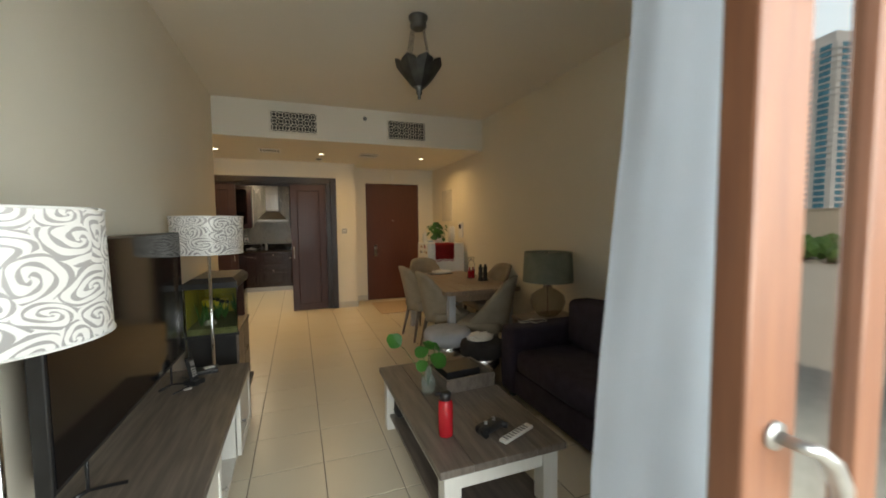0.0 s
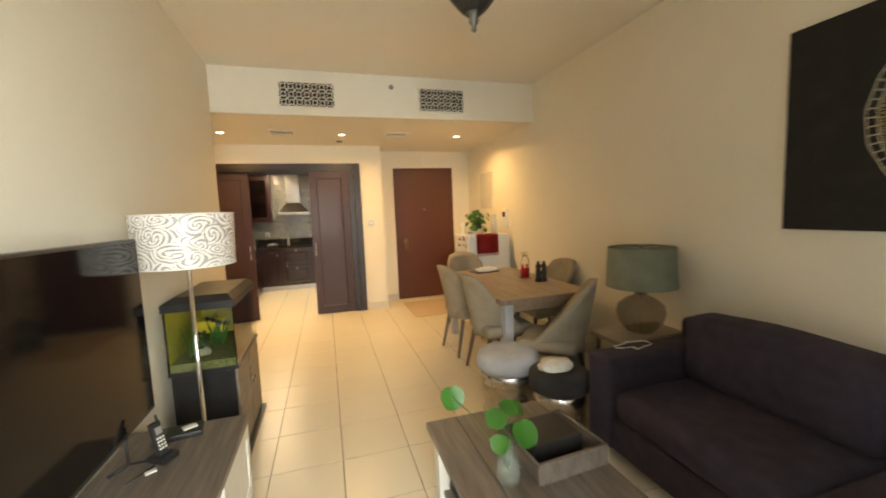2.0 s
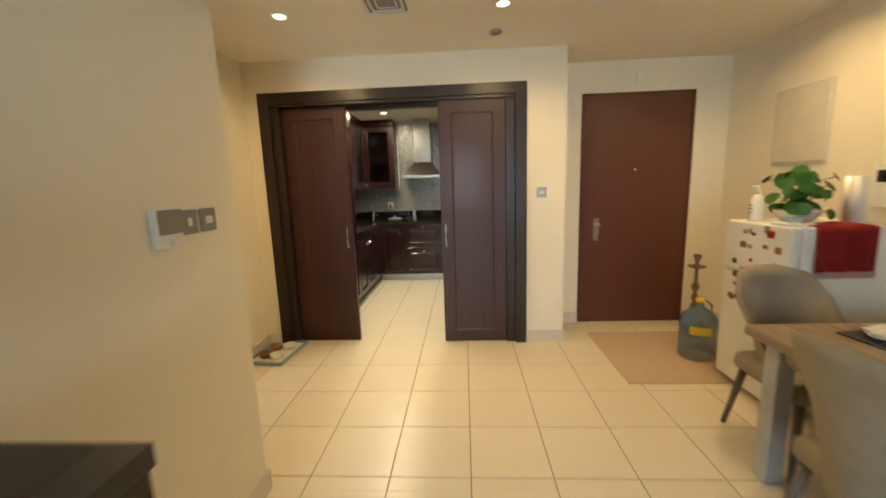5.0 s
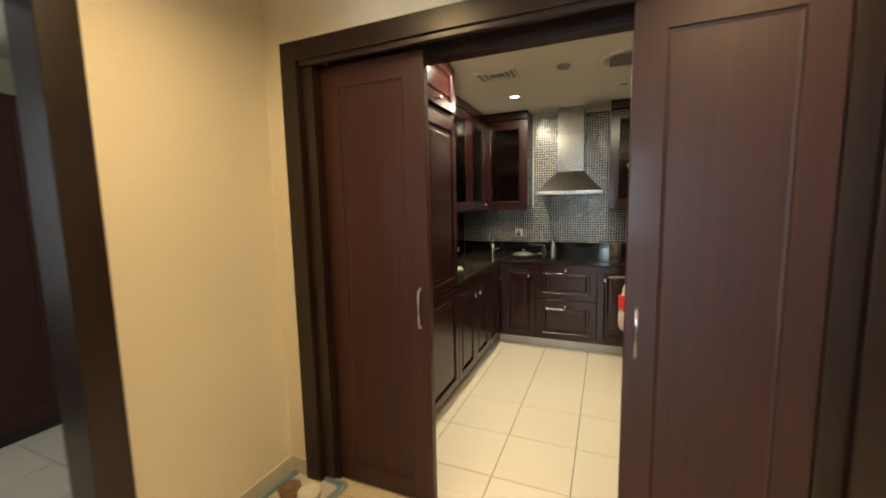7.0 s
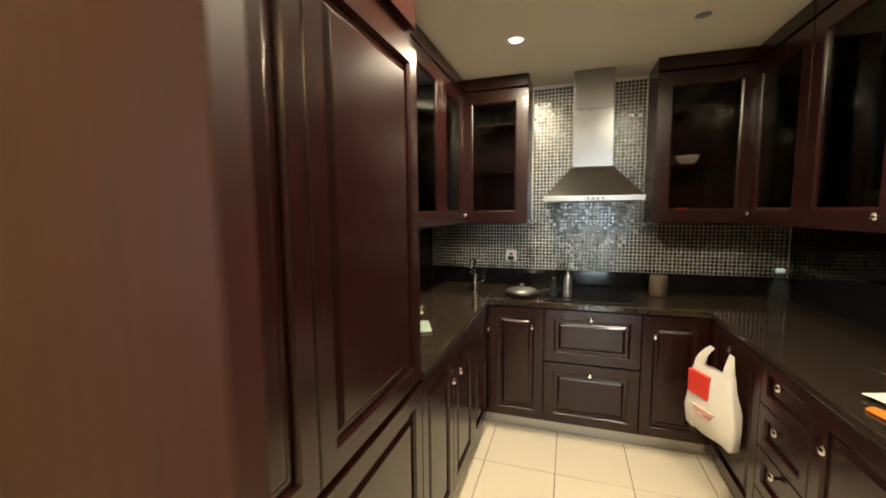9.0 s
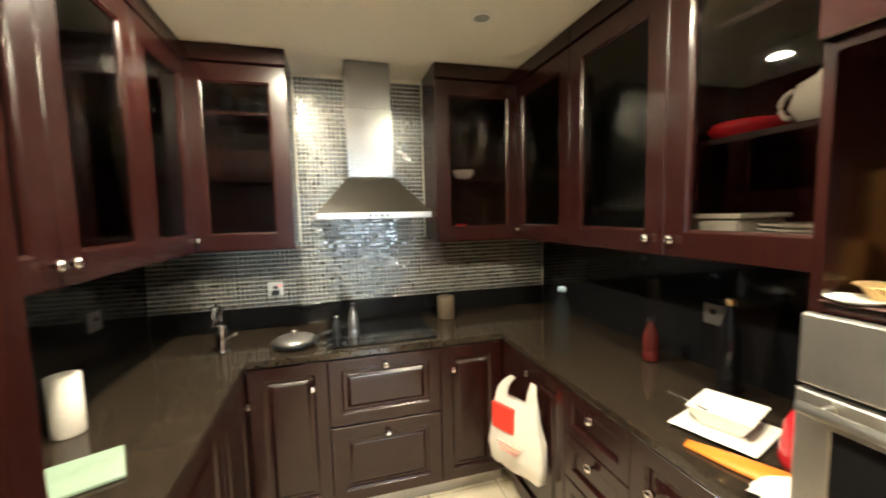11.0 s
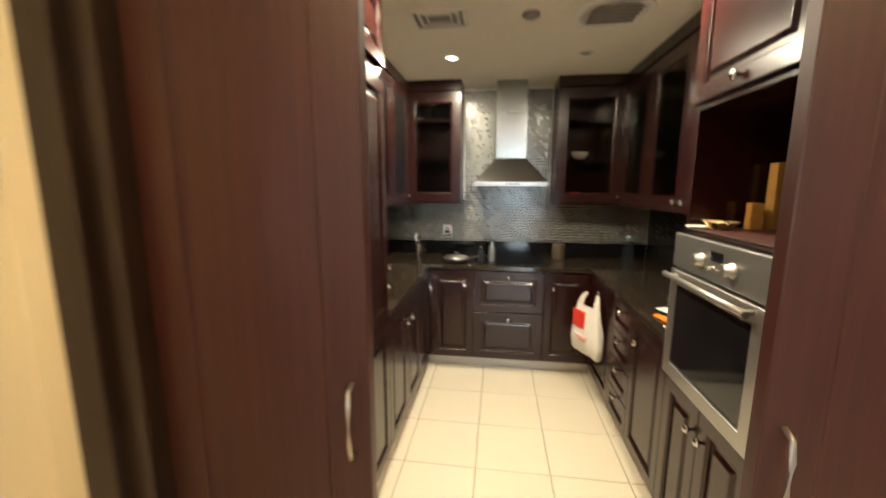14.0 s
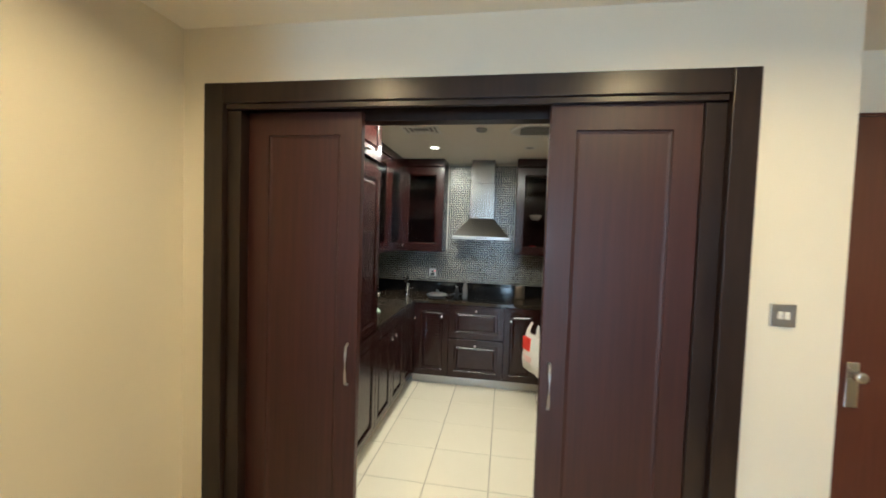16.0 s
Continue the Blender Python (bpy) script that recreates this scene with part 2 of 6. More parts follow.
M_SAGE = pm("sage_linen_shade", (0.16, 0.18, 0.14), (0.22, 0.24, 0.19), 12, 0.85, bump=0.3, bscale=250)
M_LEAF = pm("leaf_green", (0.022, 0.095, 0.012), (0.045, 0.16, 0.022), 9, 0.4)
M_IRON = pm("aged_zinc", (0.10, 0.10, 0.095), (0.19, 0.185, 0.17), 12, 0.48, 0.8, bump=0.3, bscale=50)
M_CANVAS = pm("black_canvas", (0.010, 0.009, 0.008), (0.018, 0.016, 0.014), 12, 0.85, bump=0.3, bscale=180)
M_RAFFIA = pm("golden_raffia", (0.55, 0.38, 0.14), (0.72, 0.52, 0.22), 30, 0.7, bump=0.3, bscale=160)
M_STRING = pm("pale_string", (0.52, 0.46, 0.34), (0.62, 0.55, 0.42), 30, 0.8)
M_MAT = pm("tan_mat", (0.50, 0.37, 0.25), (0.55, 0.415, 0.285), 40, 0.7, bump=0.12, bscale=150)
M_BLUEPL = pm("blue_tray_plastic", (0.24, 0.34, 0.44), (0.30, 0.40, 0.50), 8, 0.4)
M_BROWNB = pm("brown_glaze", (0.15, 0.085, 0.05), (0.22, 0.135, 0.08), 14, 0.3)
M_GREYPL = pm("grey_plastic", (0.22, 0.22, 0.22), (0.28, 0.28, 0.28), 6, 0.4)
M_YELLOW = pm("yellow_plastic", (0.70, 0.52, 0.03), (0.78, 0.60, 0.05), 6, 0.35)
M_AQUA = pm("aquarium_backdrop", (0.68, 0.54, 0.06), (0.24, 0.24, 0.05), 4, 0.6)
M_GRAVEL = pm("aquarium_gravel", (0.08, 0.09, 0.03), (0.28, 0.26, 0.12), 70, 0.8, bump=0.6, bscale=70)
M_SCREEN = pm("tv_screen", (0.004, 0.004, 0.005), (0.006, 0.006, 0.007), 3, 0.09, rvar=0.02)
M_SCREEN.node_tree.nodes["Principled BSDF"].inputs["IOR"].default_value = 1.3
M_BAMBOO = pm("bamboo_print", (0.10, 0.14, 0.09), (0.16, 0.20, 0.13), 18, 0.5)
M_STONE = pm("balcony_stone", (0.42, 0.38, 0.32), (0.50, 0.46, 0.39), 8, 0.7, bump=0.2)
M_TOWER = pm("tower_concrete", (0.62, 0.65, 0.68), (0.72, 0.74, 0.76), 0.2, 0.7)
M_TOWERGLASS = pm("tower_glazing", (0.07, 0.22, 0.34), (0.10, 0.30, 0.42), 0.2, 0.15)
M_GROUND = pm("far_ground", (0.46, 0.42, 0.36), (0.54, 0.50, 0.43), 0.05, 0.9)
M_HEDGE = pm("far_foliage", (0.04, 0.10, 0.02), (0.07, 0.15, 0.03), 0.6, 0.8)
M_BULB = glow("lit_lens", (1.0, 0.86, 0.62), 14)
M_PANE = pane("solar_pane", (0.45, 0.48, 0.46), 12.0)
M_CABGLASS = pane("cabinet_pane", (0.80, 0.78, 0.76), 1.4)
M_TANK = pane("tank_glass", (0.92, 0.95, 0.90))
M_AMBER = vessel("smoky_glass", (0.17, 0.115, 0.06), 0.42)
M_VASE = vessel("vase_glass", (0.45, 0.52, 0.46), 0.16)
M_BLUEJUG = vessel("blue_jug", (0.11, 0.21, 0.31), 0.60)
M_BOTTLE = vessel("clear_bottle", (0.035, 0.045, 0.052), 0.14)
M_SHADE = rose_shade("rose_cutout_shade")

M_MOSAIC = bpy.data.materials.new("mosaic_glass")
M_MOSAIC.use_nodes = True
nt = M_MOSAIC.node_tree
geo, rmp = nt.nodes.new("ShaderNodeNewGeometry"), nt.nodes.new("ShaderNodeValToRGB")
rmp.color_ramp.elements[0].color, rmp.color_ramp.elements[1].color = (0.012, 0.013, 0.016, 1), (0.085, 0.093, 0.108, 1)
nt.links.new(geo.outputs["Random Per Island"], rmp.inputs[0])
nt.links.new(rmp.outputs[0], nt.nodes["Principled BSDF"].inputs["Base Color"])
nt.nodes["Principled BSDF"].inputs["Roughness"].default_value = 0.22
nt.nodes["Principled BSDF"].inputs["IOR"].default_value = 1.9


# ---- mesh helpers ----
def box(bm, x0, y0, z0, x1, y1, z1, bev=0.0, seg=2):
    m = Matrix.LocRotScale(((x0 + x1) / 2, (y0 + y1) / 2, (z0 + z1) / 2), None, (abs(x1 - x0), abs(y1 - y0), abs(z1 - z0)))
    vs = bmesh.ops.create_cube(bm, size=1, matrix=m)["verts"]
    if bev:
        es = list({e for v in vs for e in v.link_edges})
        bmesh.ops.bevel(bm, geom=es, offset=bev, segments=seg, profile=0.5, affect="EDGES")
    return bm


def lathe(bm, prof, x=0, y=0, z=0, n=24, wob=None):
    """Turns a profile of (radius, height) round the upright axis."""
    rings = []
    for r, h in prof:
        ring = []
        for i in range(n):
            a = 2 * math.pi * i / n
            k = r * (wob(a, h) if wob else 1)
            ring.append(bm.verts.new((x + k * math.cos(a), y + k * math.sin(a), z + h)))
        rings.append(ring)
    for p, q in zip(rings, rings[1:]):
        for i in range(n):
            f = bm.faces.new((p[i], p[(i + 1) % n], q[(i + 1) % n], q[i]))
            f.smooth = True
    for ring, flip in ((rings[0], True), (rings[-1], False)):
        if (Vector(ring[0].co) - Vector(ring[n // 2].co)).length > 0.004:
            bm.faces.new(list(reversed(ring)) if flip else ring)
    return bm


def tube(bm, pts, r, n=8):
    pts = [Vector(p) for p in pts]
    rings = []
    for i, p in enumerate(pts):
        d = (pts[min(i + 1, len(pts) - 1)] - pts[max(i - 1, 0)]).normalized()
        q = d.to_track_quat("Z", "Y").to_matrix()
        rr = r[i] if isinstance(r, (list, tuple)) else r
        rings.append([bm.verts.new(p + q @ Vector((rr * math.cos(2 * math.pi * k / n), rr * math.sin(2 * math.pi * k / n), 0))) for k in range(n)])
    for a, b in zip(rings, rings[1:]):
        for k in range(n):
            bm.faces.new((a[k], a[(k + 1) % n], b[(k + 1) % n], b[k])).smooth = True
    bm.faces.new(list(reversed(rings[0])))
    bm.faces.new(rings[-1])
    return bm


def arc(c, r, a0, a1, n=10, plane="xy"):
    out = []
    for i in range(n + 1):
        a = radians(a0 + (a1 - a0) * i / n)
        u, v = r * math.cos(a), r * math.sin(a)
        out.append({"xy": (c[0] + u, c[1] + v, c[2]), "xz": (c[0] + u, c[1], c[2] + v), "yz": (c[0], c[1] + u, c[2] + v)}[plane])
    return out


def rings(bm, x0, z0, x1, z1, prof, capped=False):
    """Sweeps a profile of (inset, depth) round a rectangle with mitred corners: a closed frame, or a capped panel."""
    loops = [[bm.verts.new((x, y, z)) for x, z in ((x0 + d, z0 + d), (x1 - d, z0 + d), (x1 - d, z1 - d), (x0 + d, z1 - d))] for d, y in prof]
    for p, q in zip(loops, loops[1:] + ([] if capped else loops[:1])):
        for i in range(4):
            bm.faces.new((p[i], p[(i + 1) % 4], q[(i + 1) % 4], q[i]))
    if capped:
        bm.faces.new(list(reversed(loops[0])))
        bm.faces.new(loops[-1])
    return bm


def nb():
    return bmesh.new()


def part(name, bm, material, parent=None, label=""):
    me = bpy.data.meshes.new(name)
    bmesh.ops.recalc_face_normals(bm, faces=bm.faces)
    bm.to_mesh(me)
    bm.free()
    me.materials.append(material)
    ob = new(name, me)
    if parent:
        ob.parent = parent
    if label:
        ob["label"] = label
    return ob


def thing(name, label, category, x=0, y=0, z=0, rz=0, group=""):
    ob = new(name)
    ob.empty_display_size = 0.1
    ob.matrix_world = pose(x, y, z, 0, 0, rz)
    return tagged(ob, label, category, group)


def solo(name, bm, material, label, category, x=0, y=0, z=0, rz=0, group="", kind=""):
    ob = part(name, bm, material)
    ob.matrix_world = pose(x, y, z, 0, 0, rz)
    return tagged(ob, label, category, group, kind)


def setting(name, bm, material, label, category):
    return tagged(part(name, bm, material), label, category, kind="structure")


# ---- structure ----
XL, XE, XT = -0.13, 4.2, 0.75           # dining west wall, east wall, television wall
YB, YF = -1.755, -6.45                  # bulkhead, balcony wall
ZC, ZD, ZK = 2.95, 2.51, 2.43           # ceilings: living, dining, kitchen
KX0, KX1, KY0, KY1 = -0.16, 2.38, 0.2, 2.98

bm = nb()
box(bm, XE, YF - 0.25, 0, XE + 0.2, 0.69, 3.1)
setting("wall_east", bm, M_WALL, "cream painted plain wall beside the sofa", "wall")
bm = nb()
box(bm, XL - 0.2, YF - 0.25, 0, XT, YB, 3.1)
setting("wall_television", bm, M_WALL, "cream painted wall behind the television", "wall")
bm = nb()
box(bm, XL - 0.14, -0.80, 0, XL, 0.2, 2.6)
box(bm, XL - 0.14, YB, 2.17, XL, -0.80, 2.6)
box(bm, XL - 0.14, YB, 0, XL, -1.70, 2.17)
setting("wall_dining_west", bm, M_WALL, "cream painted wall with a bedroom doorway", "wall")
bm = nb()
box(bm, XL, 0.012, 0, 0.06, 0.2, 2.6)
box(bm, 2.21, 0.012, 0, 2.6, 0.2, 2.6)
box(bm, 0.06, 0.012, 2.2, 2.21, 0.2, 2.6)
box(bm, 2.44, 0.2, 0, 2.6, 0.69, 2.6)
setting("wall_kitchen", bm, M_WALL, "cream painted wall round the kitchen opening", "wall")
bm = nb()
box(bm, 2.6, 0.49, 0, 2.86, 0.69, 2.6)
box(bm, 3.90, 0.49, 0, XE, 0.69, 2.6)
box(bm, 2.86, 0.49, 2.23, 3.90, 0.69, 2.6)
box(bm, 2.86, 0.60, 0, 3.90, 0.69, 2.23)
setting("wall_entrance", bm, M_WALL, "cream painted wall round the entrance door", "wall")
bm = nb()
box(bm, KX0 - 0.1, KY0, 0, KX0, KY1 + 0.1, 2.6)
box(bm, KX1, KY0, 0, KX1 + 0.06, KY1 + 0.1, 2.6)
box(bm, KX0, KY1, 0, KX1, KY1 + 0.1, 2.6)
setting("wall_kitchen_inner", bm, M_WALL, "plain kitchen walls behind dark cabinets", "wall")
bm = nb()
box(bm, XT, YF - 0.2, 0, 1.30, YF, 3.1)
box(bm, 3.11, YF - 0.2, 0, XE, YF, 3.1)
box(bm, 1.30, YF - 0.2, 2.35, 3.11, YF, 3.1)
setting("wall_balcony", bm, M_WALL, "cream wall round the balcony door", "wall")
bm = nb()
box(bm, XT, YF - 0.2, ZC, XE, YB, ZC + 0.15)
setting("ceiling", bm, M_CEIL, "cream painted flat living room ceiling", "ceiling")
bm = nb()
box(bm, XL - 0.2, YB, ZD, XE, 0.69, ZD + 0.1)
box(bm, XT, YB - 0.0, ZD + 0.1, XE, YB + 0.15, ZC + 0.1)
setting("ceiling_bulkhead", bm, M_CEIL, "lowered cream ceiling over the dining area", "ceiling")
bm = nb()
box(bm, KX0, KY0, ZK, KX1, KY1, ZK + 0.08)
setting("ceiling_kitchen", bm, M_CEIL, "pale flat kitchen ceiling", "ceiling")
# small lobby beyond the bedroom doorway
bm = nb()
box(bm, -2.75, -2.2, 0, -2.65, 1.3, 2.7)
box(bm, -2.65, 1.2, 0, XL - 0.14, 1.3, 2.7)
# south side with a made-up window gap, out of view, for the fill lamp
box(bm, -2.65, -2.2, 0, XL - 0.2, -2.1, 0.9)
box(bm, -2.65, -2.2, 2.2, XL - 0.2, -2.1, 2.7)
box(bm, -2.65, -2.2, 0.9, -2.05, -2.1, 2.2)
box(bm, -0.85, -2.2, 0.9, XL - 0.2, -2.1, 2.2)
box(bm, XL - 0.14 - 0.06, 0.2, 0, XL - 0.14, 1.2, 2.7)
setting("wall_bedroom", bm, M_WALL, "plain cream bedroom walls beyond the doorway", "wall")
bm = nb()
box(bm, -2.65, -2.1, 2.6, XL - 0.14, 1.2, 2.7)
setting("ceiling_bedroom", bm, M_CEIL, "pale bedroom ceiling", "ceiling")

bm = nb()
for x0, y0, x1, y1 in ((XL, -0.74, XL + 0.014, 0.0), (2.271, -0.006, 2.614, 0.012), (2.6, 0.012, 2.614, 0.476), (2.6, 0.476, 2.86, 0.49), (3.90, 0.476, XE, 0.49),
                       (XT, YF, XT + 0.014, YB), (XE - 0.014, YF, XE, 0.476), (XL, YB, XT + 0.014, YB + 0.014), (XL, -0.004, 0.0, 0.012)):
    box(bm, x0, y0, 0, x1, y1, 0.105, 0.002, 1)
setting("baseboard", bm, M_SKIRT, "pale grey stone skirting along the walls", "skirting")

# kitchen opening: casing, head and two sliding leaves
bm = nb()
box(bm, 0.0, -0.018, 0, 0.095, 0.06, 2.25, 0.004)
box(bm, 2.176, -0.018, 0, 2.271, 0.06, 2.25, 0.004)
box(bm, 0.095, -0.016, 2.16, 2.176, 0.06, 2.25, 0.004)
box(bm, 0.062, 0.06, 0, 0.10, 0.2, 2.2, 0.002)
box(bm, 2.17, 0.06, 0, 2.208, 0.2, 2.2, 0.002)
box(bm, 0.0955, 0.012, 0, 0.165, 0.2, 2.134, 0.003)
box(bm, 2.10, 0.012, 0, 2.1755, 0.2, 2.134, 0.003)
box(bm, 0.165, 0.125, 2.112, 2.10, 0.2, 2.2, 0.002)
box(bm, 0.10, -0.004, 2.135, 2.17, 0.02, 2.16, 0.003)
tagged(part("door_frame_kitchen", bm, M_FRAME), "dark walnut casing round the kitchen opening", "door frame", kind="structure")


def sliding_leaf(x0, x1, y, handle_x):
    t = thing("sliding_door", "dark walnut sliding kitchen door, half open, raised panel", "door", (x0 + x1) / 2, y, 0.008, group="kitchen sliding doors")
    w, h = (x1 - x0) / 2, 2.13
    b = nb()
    s, st = 0.105, 0.02
    rings(b, -w, 0, w, h, [(0, st - 0.003), (0, 0.003 - st), (0.003, -st), (s - 0.002, -st), (s, 0.003 - st), (s, st - 0.003), (s - 0.002, st), (0.003, st)])
    part("leaf_frame", b, M_SLIDE, t)
    b = nb()
    rings(b, -w, 0, w, h, [(s, 0.010), (s, -0.012), (s + 0.012, -0.009)], True)
    part("raised_panel", b, M_SLIDE, t)
    b = nb()
    tube(b, [(handle_x, -0.02, 0.89), (handle_x, -0.045, 0.90), (handle_x, -0.052, 0.94), (handle_x, -0.052, 1.03), (handle_x, -0.045, 1.07), (handle_x, -0.02, 1.08)], 0.006, 8)
    part("handle", b, M_STEEL, t, "brushed steel bow handle")
    return t


sliding_leaf(0.167, 0.722, 0.085, 0.235)
sliding_leaf(1.533, 2.098, 0.04, -0.245)

# entrance door
t = tagged(new("door_entrance"), "closed reddish mahogany flush entrance door", "door")
t.matrix_world = pose(2.872, 0.505, 0)
bm = nb()
box(bm, 0.012, 0, 0.006, 1.006, 0.045, 2.215, 0.003)
part("leaf", bm, M_REDWOOD, t)
bm = nb()
box(bm, -0.012, -0.004, 0, 0.010, 0.09, 2.235, 0.002)
box(bm, 1.008, -0.004, 0, 1.028, 0.09, 2.235, 0.002)
box(bm, 0.010, -0.004, 2.217, 1.008, 0.09, 2.235, 0.002)
part("frame", bm, M_REDWOOD, t)
bm = nb()
box(bm, 0.13, -0.008, 0.84, 0.185, 0.0, 1.06, 0.004)
tube(bm, [(0.157, -0.006, 1.0), (0.157, -0.03, 1.0), (0.157, -0.034, 1.0), (0.157, -0.06, 1.0), (0.157, -0.066, 1.0)], [0.012, 0.012, 0.026, 0.028, 0.018], 14)
part("handle", bm, M_CHROME, t, "chrome knob on a long plate")
bm = nb()
bmesh.ops.create_cone(bm, cap_ends=True, segments=16, radius1=0.014, radius2=0.011, depth=0.012, matrix=pose(0.505, -0.006, 1.52, 90))
part("peephole", bm, M_CHROME, t)
for zz in (0.25, 1.1, 1.95):
    bm = nb()
    box(bm, 0.988, -0.006, zz, 1.006, 0.0, zz + 0.1, 0.002)
    part("hinge", bm, M_REDWOOD, t)

# bedroom doorway casing
bm = nb()
box(bm, XL - 0.15, -0.86, 0, XL + 0.02, -0.745, 2.235, 0.004)
box(bm, XL - 0.15, -1.745, 0, XL + 0.02, -1.64, 2.235, 0.004)
box(bm, XL - 0.15, -1.64, 2.13, XL + 0.02, -0.86, 2.235, 0.004)
tagged(part("door_frame_bedroom", bm, M_FRAME), "dark walnut casing round the bedroom doorway", "door frame", kind="structure")
t = thing("wardrobe", "tall dark wood wardrobe with panelled doors", "wardrobe", -2.0, -2.05, 0, 90)
bm = nb()
box(bm, 0, 0.025, 0, 3.2, 0.6, 2.22)
part("body", bm, M_FRAME, t)
for i in range(5):
    bm = nb()
    x0, x1 = i * 0.64 + 0.004, (i + 1) * 0.64 - 0.004
    box(bm, x0, 0.008, 0.09, x1, 0.024, 2.21)
    for a in ((x0, 0.09, x0 + 0.1, 2.21), (x1 - 0.1, 0.09, x1, 2.21), (x0 + 0.1, 0.09, x1 - 0.1, 0.2), (x0 + 0.1, 2.1, x1 - 0.1, 2.21)):
        box(bm, a[0], -0.004, a[1], a[2], 0.012, a[3], 0.003)
    part("door", bm, M_SLIDE, t)

# balcony door: casing, closed leaf and its glass
bm = nb()
box(bm, 1.30, YF - 0.17, 0, 1.375, YF - 0.03, 2.35, 0.005)
box(bm, 3.035, YF - 0.17, 0, 3.11, YF - 0.03, 2.35, 0.005)
box(bm, 1.375, YF - 0.17, 2.27, 3.035, YF - 0.03, 2.35, 0.005)
tagged(part("door_frame_balcony", bm, M_BALC), "reddish brown wooden balcony door casing", "door frame", kind="structure")
t = tagged(new("door_balcony"), "reddish brown wooden glazed balcony door leaf", "door")
t.matrix_world = pose(2.17, YF - 0.12, 0.01)
bm = nb()
box(bm, 0, -0.025, 0, 0.11, 0.025, 2.255, 0.006)
box(bm, 0.755, -0.025, 0, 0.862, 0.025, 2.255, 0.006)
box(bm, 0.11, -0.025, 2.14, 0.755, 0.025, 2.255, 0.006)
box(bm, 0.11, -0.025, 0, 0.755, 0.025, 0.2, 0.006)
box(bm, 0.275, -0.022, 0.2, 0.345, 0.022, 2.14, 0.005)
part("leaf_frame", bm, M_BALC, t)
bm = nb()
box(bm, 0.105, -0.004, 0.195, 0.76, 0.004, 2.145)
p = part("pane", bm, M_PANE, t)
p.visible_shadow = False
bm = nb()
lathe(bm, [(0.02, 0), (0.02, 0.006), (0.001, 0.007)], n=16)
bmesh.ops.transform(bm, matrix=pose(0.057, -0.025, 1.15, 90), verts=bm.verts)
tube(bm, [(0.057, -0.03, 1.15), (0.057, -0.06, 1.15), (0.07, -0.068, 1.147), (0.10, -0.07, 1.125), (0.125, -0.07, 1.085), (0.135, -0.07, 1.03)], [0.009, 0.009, 0.010, 0.012, 0.013, 0.012])
part("handle", bm, M_STEEL, t, "curved pale metal lever handle")
bm = nb()
box(bm, -1.5, -9.0, -0.2, 6.5, YF - 0.2, -0.02)
setting("balcony_slab", bm, M_STONE, "pale stone balcony floor", "balcony")

# outdoors: street ground, hedge, wall and two towers
bm = nb()
box(bm, -900, -1800, -6.3, 2500, -9.5, -6)
setting("ground", bm, M_GROUND, "dusty pale ground below the balcony", "ground")


def tower(x, y, w, floors, turn):
    t = thing("apartment_tower", "pale tall tower with blue glazed bays", "building", x, y, -6, turn, group="far towers")
    h = floors * 3.3
    b = nb()
    box(b, -w / 2, -w / 2, 0, w / 2, w / 2, h)
    box(b, -w / 3, -w / 3, h, w / 3, w / 3, h + 7)
    part("wall", b, M_TOWER, t)
    b = nb()
    for f in range(floors):
        for k in range(7):
            if k in (0, 3, 6):
                continue
            c = -w / 2 + w * (k + 0.5) / 7
            for sx, sy in ((1, 0), (-1, 0), (0, 1), (0, -1)):
                d = w / 2
                if sx:
                    box(b, sx * d - 0.3, c - w / 15, f * 3.3 + 0.8, sx * d + 0.12, c + w / 15, f * 3.3 + 3.1)
                else:
                    box(b, c - w / 15, sy * d - 0.3, f * 3.3 + 0.8, c + w / 15, sy * d + 0.12, f * 3.3 + 3.1)
    ob = part("glazing", b, M_TOWERGLASS, t)
    ob["kind"] = "stuff"
    b = nb()
    for f in range(floors):
        box(b, -w / 2 - 0.5, -w / 2 - 0.5, f * 3.3 - 0.1, w / 2 + 0.5, w / 2 + 0.5, f * 3.3 + 0.25)
    ob = part("floor_band", b, M_TOWER, t)
    ob["kind"] = "stuff"


tower(275, -133, 19, 30, 12)
tower(390, -170, 26, 30, 30)
bm = nb()
rnd = random.Random(4)
for i in range(260):
    px, py = 85 + rnd.random() * 50, -25 - rnd.random() * 55
    bmesh.ops.create_icosphere(bm, subdivisions=1, radius=0.8 + rnd.random() * 1.6, matrix=pose(px, py, -5 + rnd.random() * 1.5, rnd.random() * 90, rnd.random() * 90))
tagged(part("hedge", bm, M_HEDGE), "green shrubs along the street", "shrubs", kind="stuff")
bm = nb()
box(bm, 190, -40, -6, 200, -140, 5.5, 0.05)
box(bm, 189.6, -40, 5.5, 200.4, -140, 6.0, 0.03)
setting("street_wall", bm, M_STONE, "low pale boundary wall outside", "wall")


bm = nb()
box(bm, 900, -1500, -20, 902, 300, 700)
setting("backdrop", bm, glow("hazy_sky", (0.74, 0.87, 1.0), 2.2), "pale hazy sky behind the towers", "sky")


# ---- ceiling fittings ----
def downlight(x, y, z, lit=True):
    t = thing("downlight", "small round recessed ceiling spotlight" + (", lit" if lit else ", switched off"), "ceiling light", x, y, z, group="recessed ceiling spots")
    b = nb()
    lathe(b, [(0.052, 0.0), (0.052, -0.004), (0.045, -0.007), (0.036, -0.003), (0.036, 0.0)], n=20)
    part("ring", b, M_WHITE, t)
    b = nb()
    lathe(b, [(0.001, -0.0015), (0.036, -0.0015), (0.036, 0.0)], n=20)
    part("lens", b, M_BULB if lit else M_GREYPL, t)


